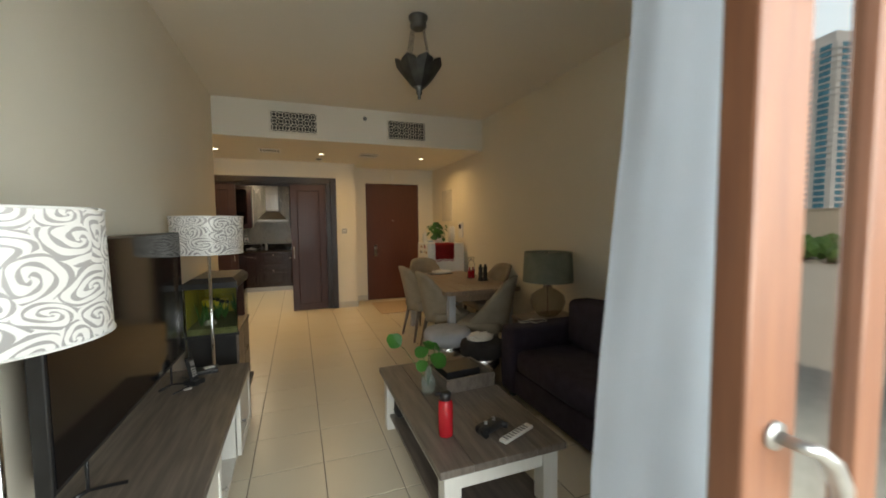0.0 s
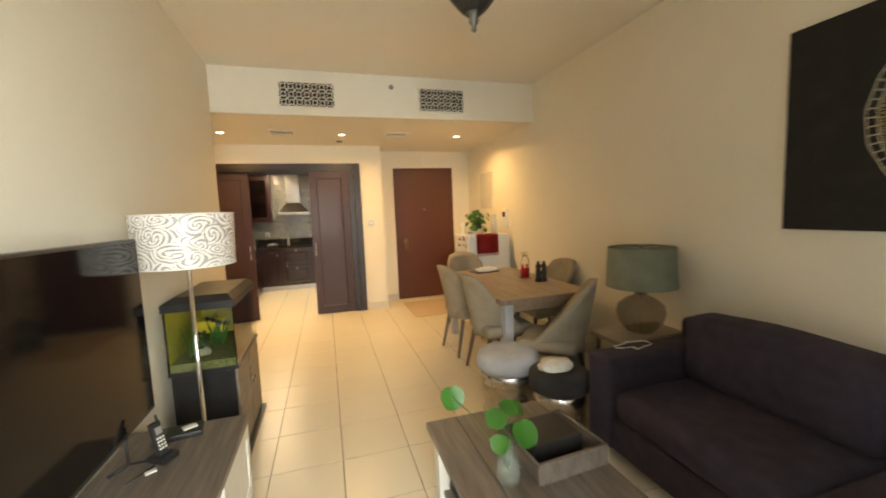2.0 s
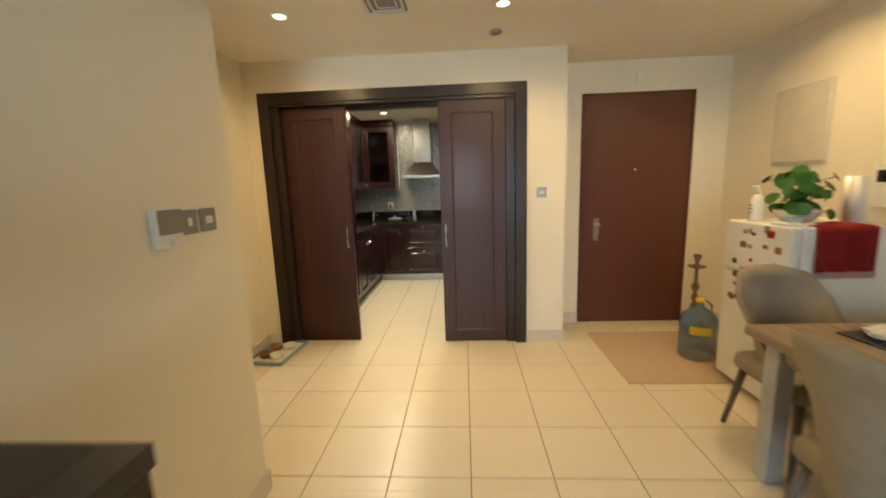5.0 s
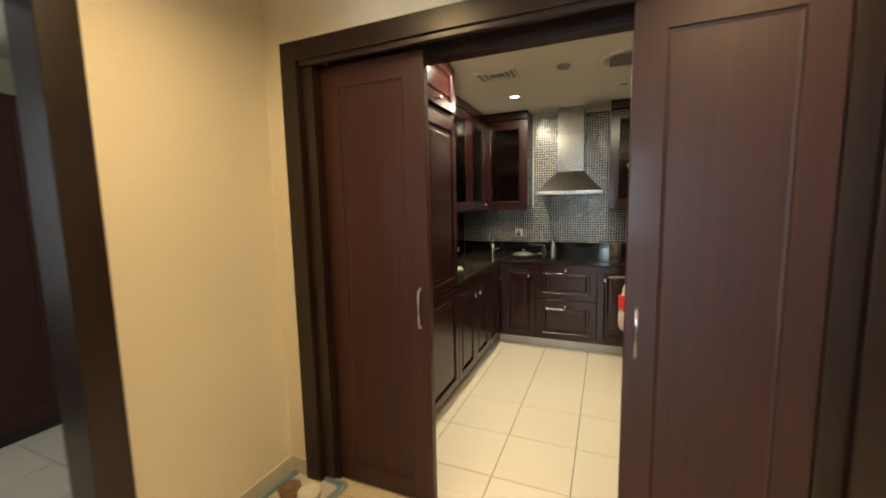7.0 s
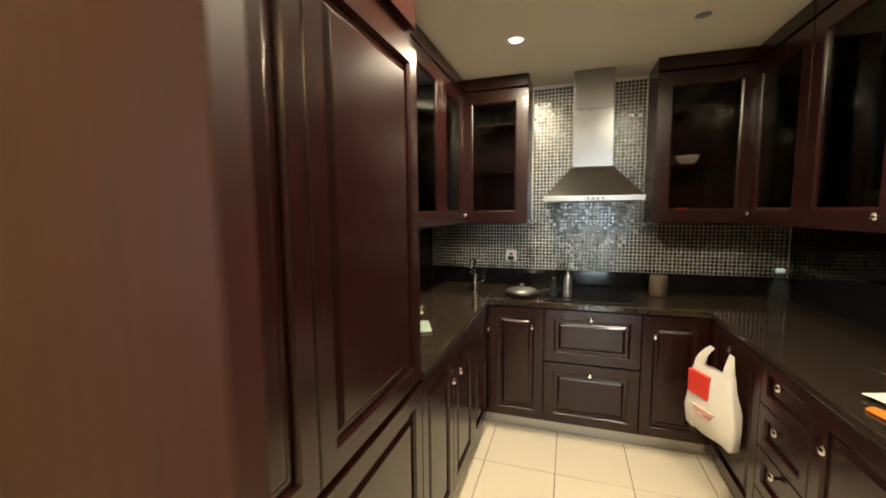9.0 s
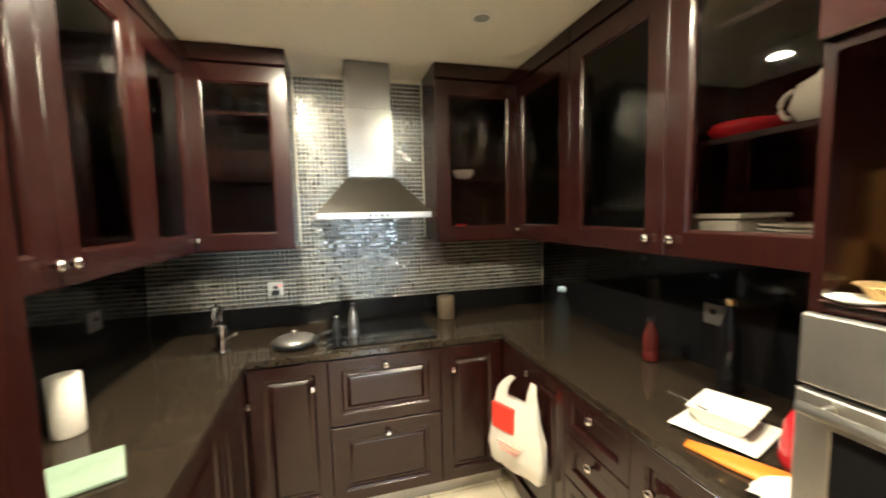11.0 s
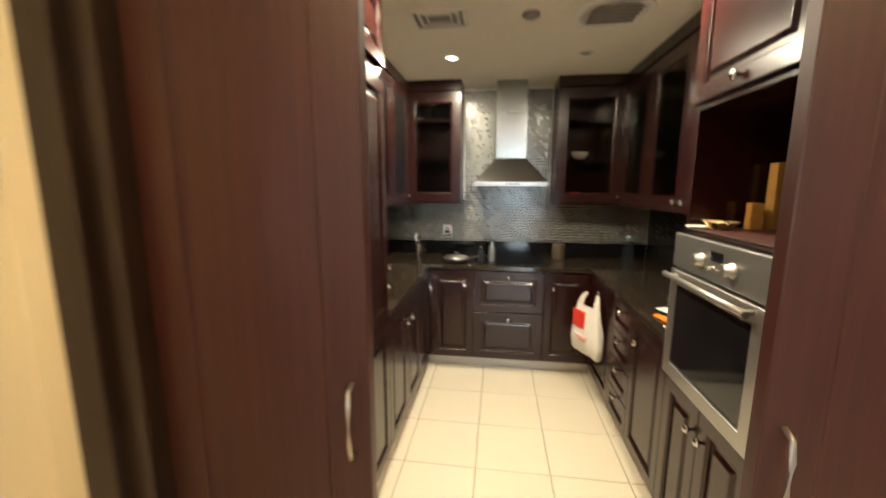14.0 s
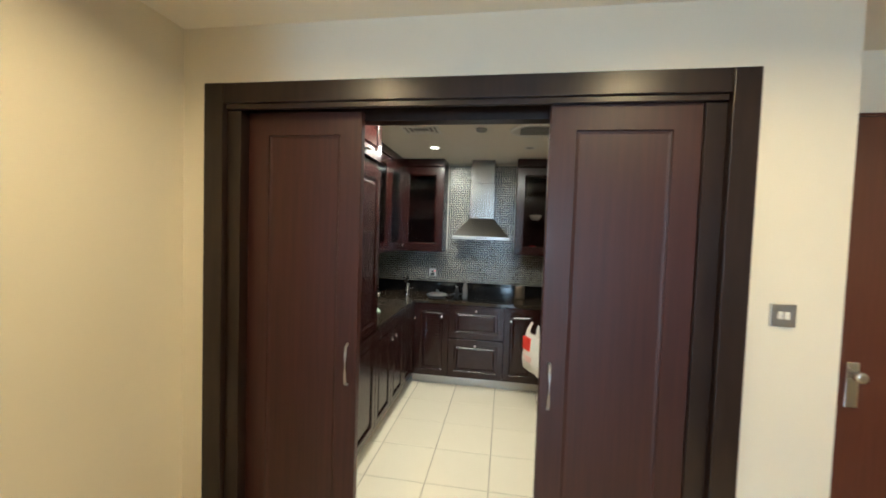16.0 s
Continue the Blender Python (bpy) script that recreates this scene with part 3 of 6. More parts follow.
for lx, ly in DINING_LIGHTS:
    downlight(lx, ly, ZD)
for lx, ly in KITCHEN_LIGHTS:
    downlight(lx, ly, ZK)
downlight(1.57, 2.12, ZK, False)


def slot_vent(x, y, z, w, d, n=5):
    t = thing("ceiling_vent", "pale square slotted ceiling air diffuser", "air vent", x, y, z, group="ceiling diffusers")
    b = nb()
    for k, s in enumerate((1.0, 0.72, 0.45)):
        for x0, y0, x1, y1 in ((-1, -1, 1, -0.86), (-1, 0.86, 1, 1), (-1, -0.86, -0.86, 0.86), (0.86, -0.86, 1, 0.86)):
            box(b, x0 * w * s / 2, y0 * d * s / 2, -0.012 + k * 0.003, x1 * w * s / 2, y1 * d * s / 2, 0, 0.002, 1)
    part("frame", b, M_WHITE, t)
    b = nb()
    box(b, -w / 2.3, -d / 2.3, -0.002, w / 2.3, d / 2.3, 0)
    part("backing", b, M_GREYPL, t)


slot_vent(1.30, -0.9, ZD, 0.28, 0.28)
slot_vent(2.69, -0.9, ZD, 0.28, 0.28)
slot_vent(0.68, 1.45, ZK, 0.30, 0.22)
t = thing("ceiling_vent", "round white slotted kitchen extract vent", "air vent", 1.58, 1.51, ZK)
bm = nb()
lathe(bm, [(0.20, 0), (0.20, -0.008), (0.185, -0.014), (0.15, -0.012), (0.15, -0.002), (0.001, -0.002)], n=32)
part("frame", bm, M_WHITE, t)
for k in range(5):
    bm = nb()
    box(bm, -0.12, -0.10 + k * 0.045, -0.014, 0.12, -0.085 + k * 0.045, -0.004, 0.002, 1)
    part("slat", bm, M_GREYPL, t)
for lx, ly, lz in ((1.99, -0.37, ZD), (1.16, 1.46, ZK)):
    t = thing("smoke_detector", "small round dark-centred ceiling sensor", "smoke detector", lx, ly, lz)
    bm = nb()
    lathe(bm, [(0.045, 0), (0.045, -0.012), (0.03, -0.022), (0.001, -0.024)], n=20)
    part("body", bm, M_GREYPL, t)

# carved grilles in the bulkhead
for gx0, gx1 in ((1.375, 1.895), (2.81, 3.315)):
    t = thing("vent_grille", "carved dark lattice air grille in white frame", "air vent", gx0, YB, 2.595, group="bulkhead grilles")
    w, h = gx1 - gx0, 0.232
    bm = nb()
    box(bm, 0, -0.004, 0, w, -0.001, h)
    part("backing", bm, M_BLACK, t)
    bm = nb()
    for x0, z0, x1, z1 in ((-0.02, -0.02, w + 0.02, 0), (-0.02, h, w + 0.02, h + 0.02), (-0.02, 0, 0, h), (w, 0, w + 0.02, h)):
        box(bm, x0, -0.016, z0, x1, 0, z1, 0.003, 1)
    part("frame", bm, M_CEIL, t)
    bm = nb()
    nx, nz = 7, 3
    cx, cz = w / nx, h / nz
    for i in range(nx):
        for k in range(nz):
            ox, oz = (i + 0.5) * cx, (k + 0.5) * cz
            for q in range(4):
                a = math.pi / 4 + q * math.pi / 2
                tube(bm, [(ox + 0.35 * cx * math.cos(a), -0.008, oz + 0.35 * cz * math.sin(a)), (ox + 0.7 * cx * math.cos(a), -0.008, oz + 0.7 * cz * math.sin(a))], 0.0048, 4)
            ring = [(ox + 0.33 * cx * math.cos(a), -0.008, oz + 0.33 * cz * math.sin(a)) for a in [j * math.pi / 4 for j in range(9)]]
            tube(bm, ring, 0.0048, 4)
    part("lattice", bm, M_CEIL, t)
bm = nb()
lathe(bm, [(0.025, 0), (0.025, 0.012), (0.012, 0.03), (0.001, 0.031)], n=16)
ob = solo("wall_sensor", bm, M_GREYPL, "small round grey sensor on the bulkhead", "sensor")
ob.matrix_world = pose(2.5, YB, 2.83, 90)


# ---- kitchen ----
def knob(parent, x, y, z):
    b = nb()
    lathe(b, [(0.006, 0), (0.006, 0.010), (0.016, 0.016), (0.017, 0.022), (0.010, 0.029), (0.001, 0.030)], n=12)
    bmesh.ops.transform(b, matrix=pose(x, y, z, 90), verts=b.verts)
    part("knob", b, M_CHROME, parent, "round chrome knob")


def front(parent, kind, x0, z0, x1, z1, kn=None):
    """A framed cabinet front proud of the body: door, drawer or glazed door."""
    g, s = 0.002, min(0.085 if kind == "glass" else 0.062, (z1 - z0) * 0.26)
    x0, x1, z0, z1 = x0 + g, x1 - g, z0 + g, z1 - g
    b = rings(nb(), x0, z0, x1, z1, [(0, 0), (0, -0.019), (0.003, -0.022), (s - 0.003, -0.022), (s, -0.019), (s + 0.003, -0.0165), (s + 0.008, -0.014), (s + 0.008, 0)])
    d = part("drawer_front" if kind == "drawer" else "door", b, M_DARK, parent)
    if kind != "glass":
        e = s + 0.008
        rise = [(e + 0.016, -0.008), (e + 0.030, -0.017), (e + 0.034, -0.018)] if min(x1 - x0, z1 - z0) - 2 * e > 0.09 else [(e + 0.004, -0.009)]
        part("panel", rings(nb(), x0, z0, x1, z1, [(e, -0.001), (e, -0.008)] + rise, True), M_DARK, d)
    if kind == "glass":
        b = nb()
        box(b, x0 + s, -0.008, z0 + s, x1 - s, -0.004, z1 - s)
        part("pane", b, M_CABGLASS, d)
    if kn:
        knob(d, kn[0], -0.022, kn[1])


def base_unit(x, y, rz, w, fronts, label, d=0.58, h=0.87, z0=0.10):
    t = thing("base_cabinet", label, "kitchen cabinet", x, y, 0, rz, group="kitchen base units")
    b = nb()
    box(b, 0.001, 0.001, z0, w - 0.001, d, h)
    part("body", b, M_DARK, t)
    b = nb()
    box(b, 0, 0.055, 0, w, 0.07, z0)
    part("plinth", b, M_STEEL, t, "brushed metal plinth strip")
    for f in fronts:
        front(t, *f)
    return t


def wall_unit(x, y, rz, w, glass, knobs, label, d=0.34, z0=1.40, z1=ZK - 0.002, shelves=(0.36, 0.70)):
    t = thing("wall_cabinet", label, "kitchen cabinet", x, y, z0, rz, group="kitchen wall units")
    h = z1 - z0
    b = nb()
    box(b, 0.001, 0.001, 0, 0.018, d, h)
    box(b, w - 0.018, 0.001, 0, w - 0.001, d, h)
    box(b, 0.018, 0.001, 0, w - 0.018, d, 0.018)
    box(b, 0.018, 0.001, h - 0.018, w - 0.018, d, h)
    box(b, 0.018, d - 0.012, 0.018, w - 0.018, d, h - 0.018)
    box(b, -0.0, -0.026, h - 0.085, w, 0.001, h, 0.006)
    part("body", b, M_DARK, t)
    for s in shelves:
        b = nb()
        box(b, 0.018, 0.03, s, w - 0.018, d - 0.012, s + 0.018)
        part("shelf", b, M_DARK, t)
    front(t, "glass" if glass else "door", 0, 0, w, h - 0.09, knobs)
    return t


# back run
base_unit(0.44, 2.38, 0, 0.39, [("door", 0.03, 0.11, 0.39, 0.865, (0.315, 0.741))], "dark mahogany base unit with framed door")
base_unit(0.83, 2.38, 0, 0.57, [("drawer", 0, 0.52, 0.57, 0.865, (0.283, 0.815)), ("drawer", 0, 0.11, 0.57, 0.515, (0.283, 0.457))], "dark mahogany unit with two deep drawers under the hob")
base_unit(1.40, 2.38, 0, 0.38, [("door", 0, 0.11, 0.35, 0.865, (0.07, 0.741))], "dark mahogany corner base unit with framed door")
# left run, facing east
base_unit(0.44, 1.13, 90, 0.41, [("door", 0, 0.11, 0.41, 0.865, (0.35, 0.72))], "dark mahogany base unit with framed door")
base_unit(0.44, 1.54, 90, 0.41, [("door", 0, 0.11, 0.41, 0.865, (0.06, 0.72))], "dark mahogany base unit with framed door")
base_unit(0.44, 1.95, 90, 0.43, [("door", 0, 0.11, 0.40, 0.865, (0.34, 0.72))], "dark mahogany base unit with framed door")
# right run, facing west
base_unit(1.78, 2.38, -90, 0.62, [("door", 0.03, 0.11, 0.62, 0.865, (0.33, 0.80))], "dark mahogany corner base unit with framed door")
base_unit(1.78, 1.76, -90, 0.36, [("drawer", 0, 0.11 + 0.189 * k, 0.36, 0.11 + 0.189 * (k + 1), (0.18, 0.27 + 0.18 * k)) for k in range(4)], "dark mahogany unit with four drawers")
base_unit(1.78, 1.40, -90, 0.44, [("door", 0, 0.11, 0.44, 0.865, (0.10, 0.735))], "dark mahogany base unit with framed door")

# worktop in one L-shaped run, with upstand
bm = nb()
box(bm, KX0 + 0.002, 1.135, 0.872, 0.47, KY1 - 0.002, 0.905, 0.004)
box(bm, 1.75, 0.962, 0.872, KX1 - 0.002, KY1 - 0.002, 0.905, 0.004)
box(bm, 0.47, 2.35, 0.8722, 1.75, KY1 - 0.002, 0.9048, 0.004)
tagged(part("worktop", bm, M_GRANITE), "polished dark speckled granite worktop", "worktop", kind="structure")
bm = nb()
box(bm, KX0 + 0.02, KY1 - 0.02, 0.905, KX1 - 0.02, KY1 - 0.002, 1.03, 0.002)
box(bm, KX0 + 0.002, 1.135, 0.905, KX0 + 0.02, KY1 - 0.02, 1.40, 0.002)
box(bm, KX1 - 0.02, 0.965, 0.905, KX1 - 0.002, KY1 - 0.02, 1.40, 0.002)
tagged(part("upstand", bm, M_BLACKGLOSS), "glossy black splashback panels above the worktop", "splashback", kind="structure")

# mosaic wall behind the hood: many small glass squares
verts, faces = [], []
step, gap, yy = 0.026, 0.0035, KY1 - 0.002
for i in range(int((KX1 - KX0) / step)):
    for k in range(int((ZK - 1.032) / step)):
        x0, z0 = KX0 + i * step, 1.032 + k * step
        if z0 > 1.40 and not 0.69 < x0 < 1.47:
            continue
        x1, z1, b0 = x0 + step - gap, z0 + step - gap, len(verts)
        e = 0.0025
        ty, tx = random.uniform(-0.0004, 0.0004), random.uniform(-0.0004, 0.0004)
        verts += [(x0, yy, z0), (x1, yy, z0), (x1, yy, z1), (x0, yy, z1), (x0 + e, yy - 0.005 + ty + tx, z0 + e), (x1 - e, yy - 0.005 + ty - tx, z0 + e), (x1 - e, yy - 0.005 - ty - tx, z1 - e), (x0 + e, yy - 0.005 - ty + tx, z1 - e)]
        faces += [(b0 + 4, b0 + 5, b0 + 6, b0 + 7), (b0, b0 + 1, b0 + 5, b0 + 4), (b0 + 1, b0 + 2, b0 + 6, b0 + 5), (b0 + 2, b0 + 3, b0 + 7, b0 + 6), (b0 + 3, b0, b0 + 4, b0 + 7)]
me = bpy.data.meshes.new("mosaic")
me.from_pydata(verts, [], faces)
me.materials.append(M_MOSAIC)
tagged(new("mosaic", me), "dark and silver glass mosaic tiles behind the cooker hood", "mosaic tiles", kind="stuff")

# wall units
LBL = "dark mahogany wall unit with glazed door, crockery inside"
wall_unit(0.20, 2.66, 0, 0.49, True, (0.035, 0.06), LBL, d=0.30)
wall_unit(1.48, 2.66, 0, 0.54, True, (0.505, 0.06), LBL, d=0.30)
for k, kn in ((0, 0.475), (1, 0.03), (2, 0.475)):
    wall_unit(0.20, 1.13 + 0.51 * k, 90, 0.51, True, (kn, 0.06), LBL)
for k, kn in ((0, 0.05), (1, 0.50), (2, 0.04)):
    wall_unit(2.02, 2.66 - 0.566 * k, -90, 0.566, True, (kn, 0.06), LBL)

# tall unit by the opening
t = thing("tall_cabinet", "tall dark mahogany larder unit beside the opening", "kitchen cabinet", 0.44, 0.215, 0, 90)
bm = nb()
box(bm, 0.001, 0.001, 0.10, 0.914, 0.59, ZK - 0.002)
part("body", bm, M_DARK, t)
bm = nb()
box(bm, 0, 0.055, 0, 0.914, 0.07, 0.10)
part("plinth", bm, M_STEEL, t)
for f in (("door", 0, 0.11, 0.305, 0.86, (0.27, 0.75)), ("door", 0.305, 0.11, 0.914, 0.86, None), ("door", 0, 0.88, 0.305, 2.04, None), ("door", 0.305, 0.88, 0.914, 2.04, (0.875, 1.15)),
          ("door", 0, 2.10, 0.305, 2.41, None), ("door", 0.305, 2.10, 0.914, 2.41, (0.61, 2.145))):
    front(t, *f)

# oven housing
t = thing("oven_housing", "tall dark mahogany housing round the oven with an open niche", "kitchen cabinet", 1.78, 0.962, 0, -90)
w = 0.745
bm = nb()
box(bm, 0, 0.0, 0.10, 0.02, 0.59, ZK - 0.002)
box(bm, w - 0.15, 0.0, 0.10, w, 0.59, ZK - 0.002)
box(bm, 0.02, 0.0, 0.10, w - 0.15, 0.58, 0.755)
box(bm, 0.02, 0.0, 1.362, w - 0.15, 0.58, 1.382)
box(bm, 0.02, 0.0, 1.84, w - 0.15, 0.58, ZK - 0.002)
box(bm, 0.02, 0.56, 0.755, w - 0.15, 0.58, 1.84)
part("body", bm, M_DARK, t)
bm = nb()
box(bm, 0, 0.055, 0, w, 0.07, 0.10)
part("plinth", bm, M_STEEL, t)
front(t, "door", 0.0, 0.11, 0.295, 0.75, (0.255, 0.64))
front(t, "door", 0.295, 0.11, 0.60, 0.75, (0.335, 0.64))
front(t, "door", 0.0, 1.86, 0.60, 2.41, (0.30, 1.90))
bm = nb()
box(bm, 0.02, -0.012, 1.3825, w - 0.15, 0.5, 1.3865, 0.0015, 1)
part("niche_shelf", bm, M_SLIDE, t, "reddish wood niche shelf")

t = thing("oven", "stainless steel built-in oven with dark glass door", "oven", 1.762, 0.942, 0.765, -90)
bm = nb()
box(bm, 0.0, 0, 0.0, 0.575, 0.45, 0.592)
part("body", bm, M_BLACK, t)
bm = nb()
box(bm, -0.008, -0.022, 0.462, 0.583, 0, 0.598, 0.004)
cp = part("control_panel", bm, M_STEEL, t)
bm = nb()
rings(bm, -0.008, 0, 0.583, 0.452, [(0, 0), (0, -0.023), (0.003, -0.026), (0.057, -0.026), (0.06, -0.023), (0.06, 0)])
dr = part("door", bm, M_STEEL, t)
bm = nb()
box(bm, 0.05, -0.024, 0.07, 0.525, -0.008, 0.43)
part("window", bm, M_BLACKGLOSS, dr, "dark oven window")
bm = nb()
tube(bm, [(0.02, -0.062, 0.432), (0.555, -0.062, 0.432)], 0.011, 12)
for hx in (0.05, 0.525):
    tube(bm, [(hx, -0.062, 0.432), (hx, -0.02, 0.432)], 0.008)
part("handle", bm, M_STEEL, dr)
for kx in (0.215, 0.40):
    bm = nb()
    lathe(bm, [(0.026, 0), (0.024, 0.006), (0.02, 0.01), (0.018, 0.028), (0.001, 0.03)], n=20)
    box(bm, -0.006, -0.02, 0.02, 0.006, 0.02, 0.036, 0.002)
    bmesh.ops.transform(bm, matrix=pose(kx, -0.022, 0.525, 90), verts=bm.verts)
    part("knob", bm, M_STEEL, cp)
bm = nb()
box(bm, 0.27, -0.024, 0.535, 0.345, -0.02, 0.568)
part("display", bm, M_BLACKGLOSS, cp)
for k in range(4):
    bm = nb()
    lathe(bm, [(0.006, 0), (0.006, 0.006), (0.001, 0.007)], n=10)
    bmesh.ops.transform(bm, matrix=pose(0.272 + 0.024 * k, -0.022, 0.505 + 0.008 * (k % 2), 90), verts=bm.verts)
    part("button", bm, M_STEEL, cp)

# things in the niche
t = thing("microwave", "black microwave oven in the niche", "microwave", 2.26, 0.40, 1.3865, 0)
bm = nb()
box(bm, -0.17, -0.03, 0, 0.0, 0.36, 0.30, 0.008)
part("body", bm, M_BLACK, t)
bm = nb()
box(bm, -0.182, -0.025, 0.01, -0.171, 0.355, 0.29, 0.003)
part("door", bm, M_BLACKGLOSS, t)


def foil_tray(x, y, z, s, rz):
    b = nb()
    lathe(b, [(0.001, 0.002), (0.045, 0.0), (0.062, 0.035), (0.072, 0.036), (0.071, 0.039), (0.060, 0.038), (0.043, 0.004), (0.001, 0.005)], n=40, wob=lambda a, h: 1 + 0.03 * math.cos(20 * a))
    o = solo("foil_tray", b, M_FOIL, "small gold foil food tray on the niche shelf", "food tray", x, y, z, rz, group="foil trays")
    o.scale = (s, s * 1.2, s)


foil_tray(1.86, 0.865, 1.3865, 0.78, 10)
bm = nb()
box(bm, -0.025, -0.02, 0, 0.025, 0.02, 0.25, 0.003)
solo("carton", bm, M_CARD, "tall ochre cardboard carton in the niche", "carton", 2.06, 0.895, 1.3865, 8)
# two plain boxes in place of a foil tray standing on its side
bm = nb()
box(bm, -0.022, -0.022, 0, 0.022, 0.022, 0.055, 0.003)
box(bm, -0.021, -0.021, 0.0548, 0.021, 0.021, 0.1, 0.003)
solo("carton", bm, M_CARD, "short ochre box in place of an upright foil tray in the niche", "carton", 1.985, 0.885, 1.3865, -6)
bm = nb()
lathe(bm, [(0.001, 0.0), (0.05, 0.0), (0.075, 0.012), (0.075, 0.016), (0.05, 0.005), (0.001, 0.004)], n=28)
solo("saucer", bm, M_CERAMIC, "small white saucer on the niche shelf", "saucer", 1.80, 0.90, 1.3865).scale = (0.6, 0.6, 0.6)

# hood
t = thing("cooker_hood", "stainless steel chimney cooker hood", "cooker hood", 1.1125, 2.976, 1.55)
bm = nb()
box(bm, -0.305, -0.458, 0, 0.305, 0, 0.035, 0.003)
part("rim", bm, M_STEEL, t)
bm = nb()
v = [bm.verts.new(p) for p in ((-0.302, -0.455, 0.035), (0.302, -0.455, 0.035), (0.302, 0, 0.035), (-0.302, 0, 0.035), (-0.13, -0.27, 0.235), (0.13, -0.27, 0.235), (0.13, 0, 0.235), (-0.13, 0, 0.235))]
for f in ((0, 1, 5, 4), (1, 2, 6, 5), (2, 3, 7, 6), (3, 0, 4, 7), (4, 5, 6, 7), (3, 2, 1, 0)):
    bm.faces.new([v[i] for i in f])
part("canopy", bm, M_HOOD, t)
bm = nb()
box(bm, -0.132, -0.272, 0.235, 0.132, 0, 0.62, 0.004)
box(bm, -0.127, -0.267, 0.62, 0.127, 0, ZK - 1.552, 0.004)
part("chimney", bm, M_HOOD, t)
bm = nb()
for k in range(4):
    lathe(bm, [(0.008, 0), (0.008, 0.003), (0.001, 0.004)], x=0, y=0, n=10)
    bmesh.ops.transform(bm, matrix=pose(0.03 + k * 0.0, 0, 0), verts=bm.verts)
bmesh.ops.transform(bm, matrix=pose(-0.06, -0.46, 0.018, 90), verts=bm.verts)
part("switch", bm, M_BLACK, t)

# hob with a lidded pan
t = thing("hob", "black glass hob set in the worktop", "hob", 1.115, 2.66, 0.905)
bm = nb()
box(bm, -0.29, -0.25, 0, 0.29, 0.25, 0.007, 0.003)
part("glass", bm, M_BLACKGLOSS, t)
t = thing("frying_pan", "steel pan with a shiny lid on the worktop", "pan", 0.67, 2.53, 0.906, 20)
bm = nb()
lathe(bm, [(0.001, 0), (0.085, 0), (0.11, 0.03), (0.115, 0.03), (0.09, -0.0)], n=28)
part("body", bm, M_BLACK, t)
bm = nb()
lathe(bm, [(0.112, 0.03), (0.09, 0.045), (0.04, 0.055), (0.001, 0.057)], n=28)
lathe(bm, [(0.008, 0.055), (0.008, 0.07), (0.018, 0.078), (0.001, 0.084)], n=14)
part("lid", bm, M_STEEL, t)
bm = nb()
tube(bm, [(0.11, 0, 0.025), (0.2, 0, 0.04), (0.27, 0, 0.04)], [0.008, 0.01, 0.011])
part("handle", bm, M_BLACK, t)
# tap, kettle and bottles
t = thing("kitchen_tap", "tall chrome swan-neck kitchen tap", "tap", 0.33, 2.55, 0.905)
bm = nb()
lathe(bm, [(0.032, 0), (0.032, 0.01), (0.026, 0.02), (0.025, 0.13), (0.014, 0.14)], n=16)
tube(bm, [(0, 0, 0.08), (0, 0, 0.19)] + arc((0.0, -0.06, 0.19), 0.06, 0, 180, 8, "yz") + [(0, -0.12, 0.16)], 0.014, 12)
part("spout", bm, M_CHROME, t)
bm = nb()
tube(bm, [(0.018, 0, 0.06), (0.07, 0, 0.09)], 0.006)
part("lever", bm, M_CHROME, t)


def bottle(name, label, x, y, h, r, mat, capmat, z=0.905, cat="bottle", ribs=0):
    t = thing(name, label, cat, x, y, z)
    b = nb()
    lathe(b, [(0.001, 0.004), (r * 0.85, 0), (r, h * 0.04), (r, h * 0.22), (r * 0.93, h * 0.25), (r, h * 0.29), (r, h * 0.55), (r * 0.75, h * 0.72), (r * 0.38, h * 0.88), (r * 0.38, h * 0.93)] if not ribs else
          [(0.001, 0.004), (r * 0.85, 0)] + [(r * (0.90 if k % 2 else 1.0), h * (0.04 + 0.60 * k / (2 * ribs))) for k in range(2 * ribs + 1)] + [(r * 0.80, h * 0.74), (r * 0.38, h * 0.88), (r * 0.38, h * 0.93)], n=20)
    part("body", b, mat, t)
    b = nb()
    lathe(b, [(r * 0.44, h * 0.93), (r * 0.44, h * 0.99), (r * 0.36, h)], n=14)
    part("cap", b, capmat, t)
    return t


bottle("water_bottle", "clear plastic water bottle half full", 1.90, 2.0, 0.31, 0.042, M_BOTTLE, M_BLUEPL, ribs=7)
bottle("soap_bottle", "steel soap dispenser with a black top beside the hob", 0.97, 2.56, 0.19, 0.028, M_STEEL, M_BLACK)
bottle("oil_bottle", "dark glass oil bottle by the splashback", 2.22, 1.45, 0.34, 0.036, M_BLACKGLOSS, M_FOIL)
bottle("spice_jar", "small dark seasoning bottle by the hob", 0.88, 2.56, 0.13, 0.024, M_BLACK, M_STEEL)
bottle("sauce_bottle", "red sauce bottle on the worktop", 2.20, 1.78, 0.19, 0.034, pm("dark_red_sauce", (0.07, 0.010, 0.010), (0.10, 0.016, 0.014), 9, 0.2), M_BLACK)
bm = nb()
lathe(bm, [(0.001, 0), (0.05, 0), (0.055, 0.01), (0.055, 0.13), (0.05, 0.14), (0.001, 0.14)], n=24)
solo("storage_jar", bm, pm("dull_stoneware", (0.085, 0.062, 0.042), (0.12, 0.09, 0.062), 14, 0.35, bump=0.1), "dull brown lidded storage jar", "jar", 1.56, 2.78, 0.905)
bm = nb()
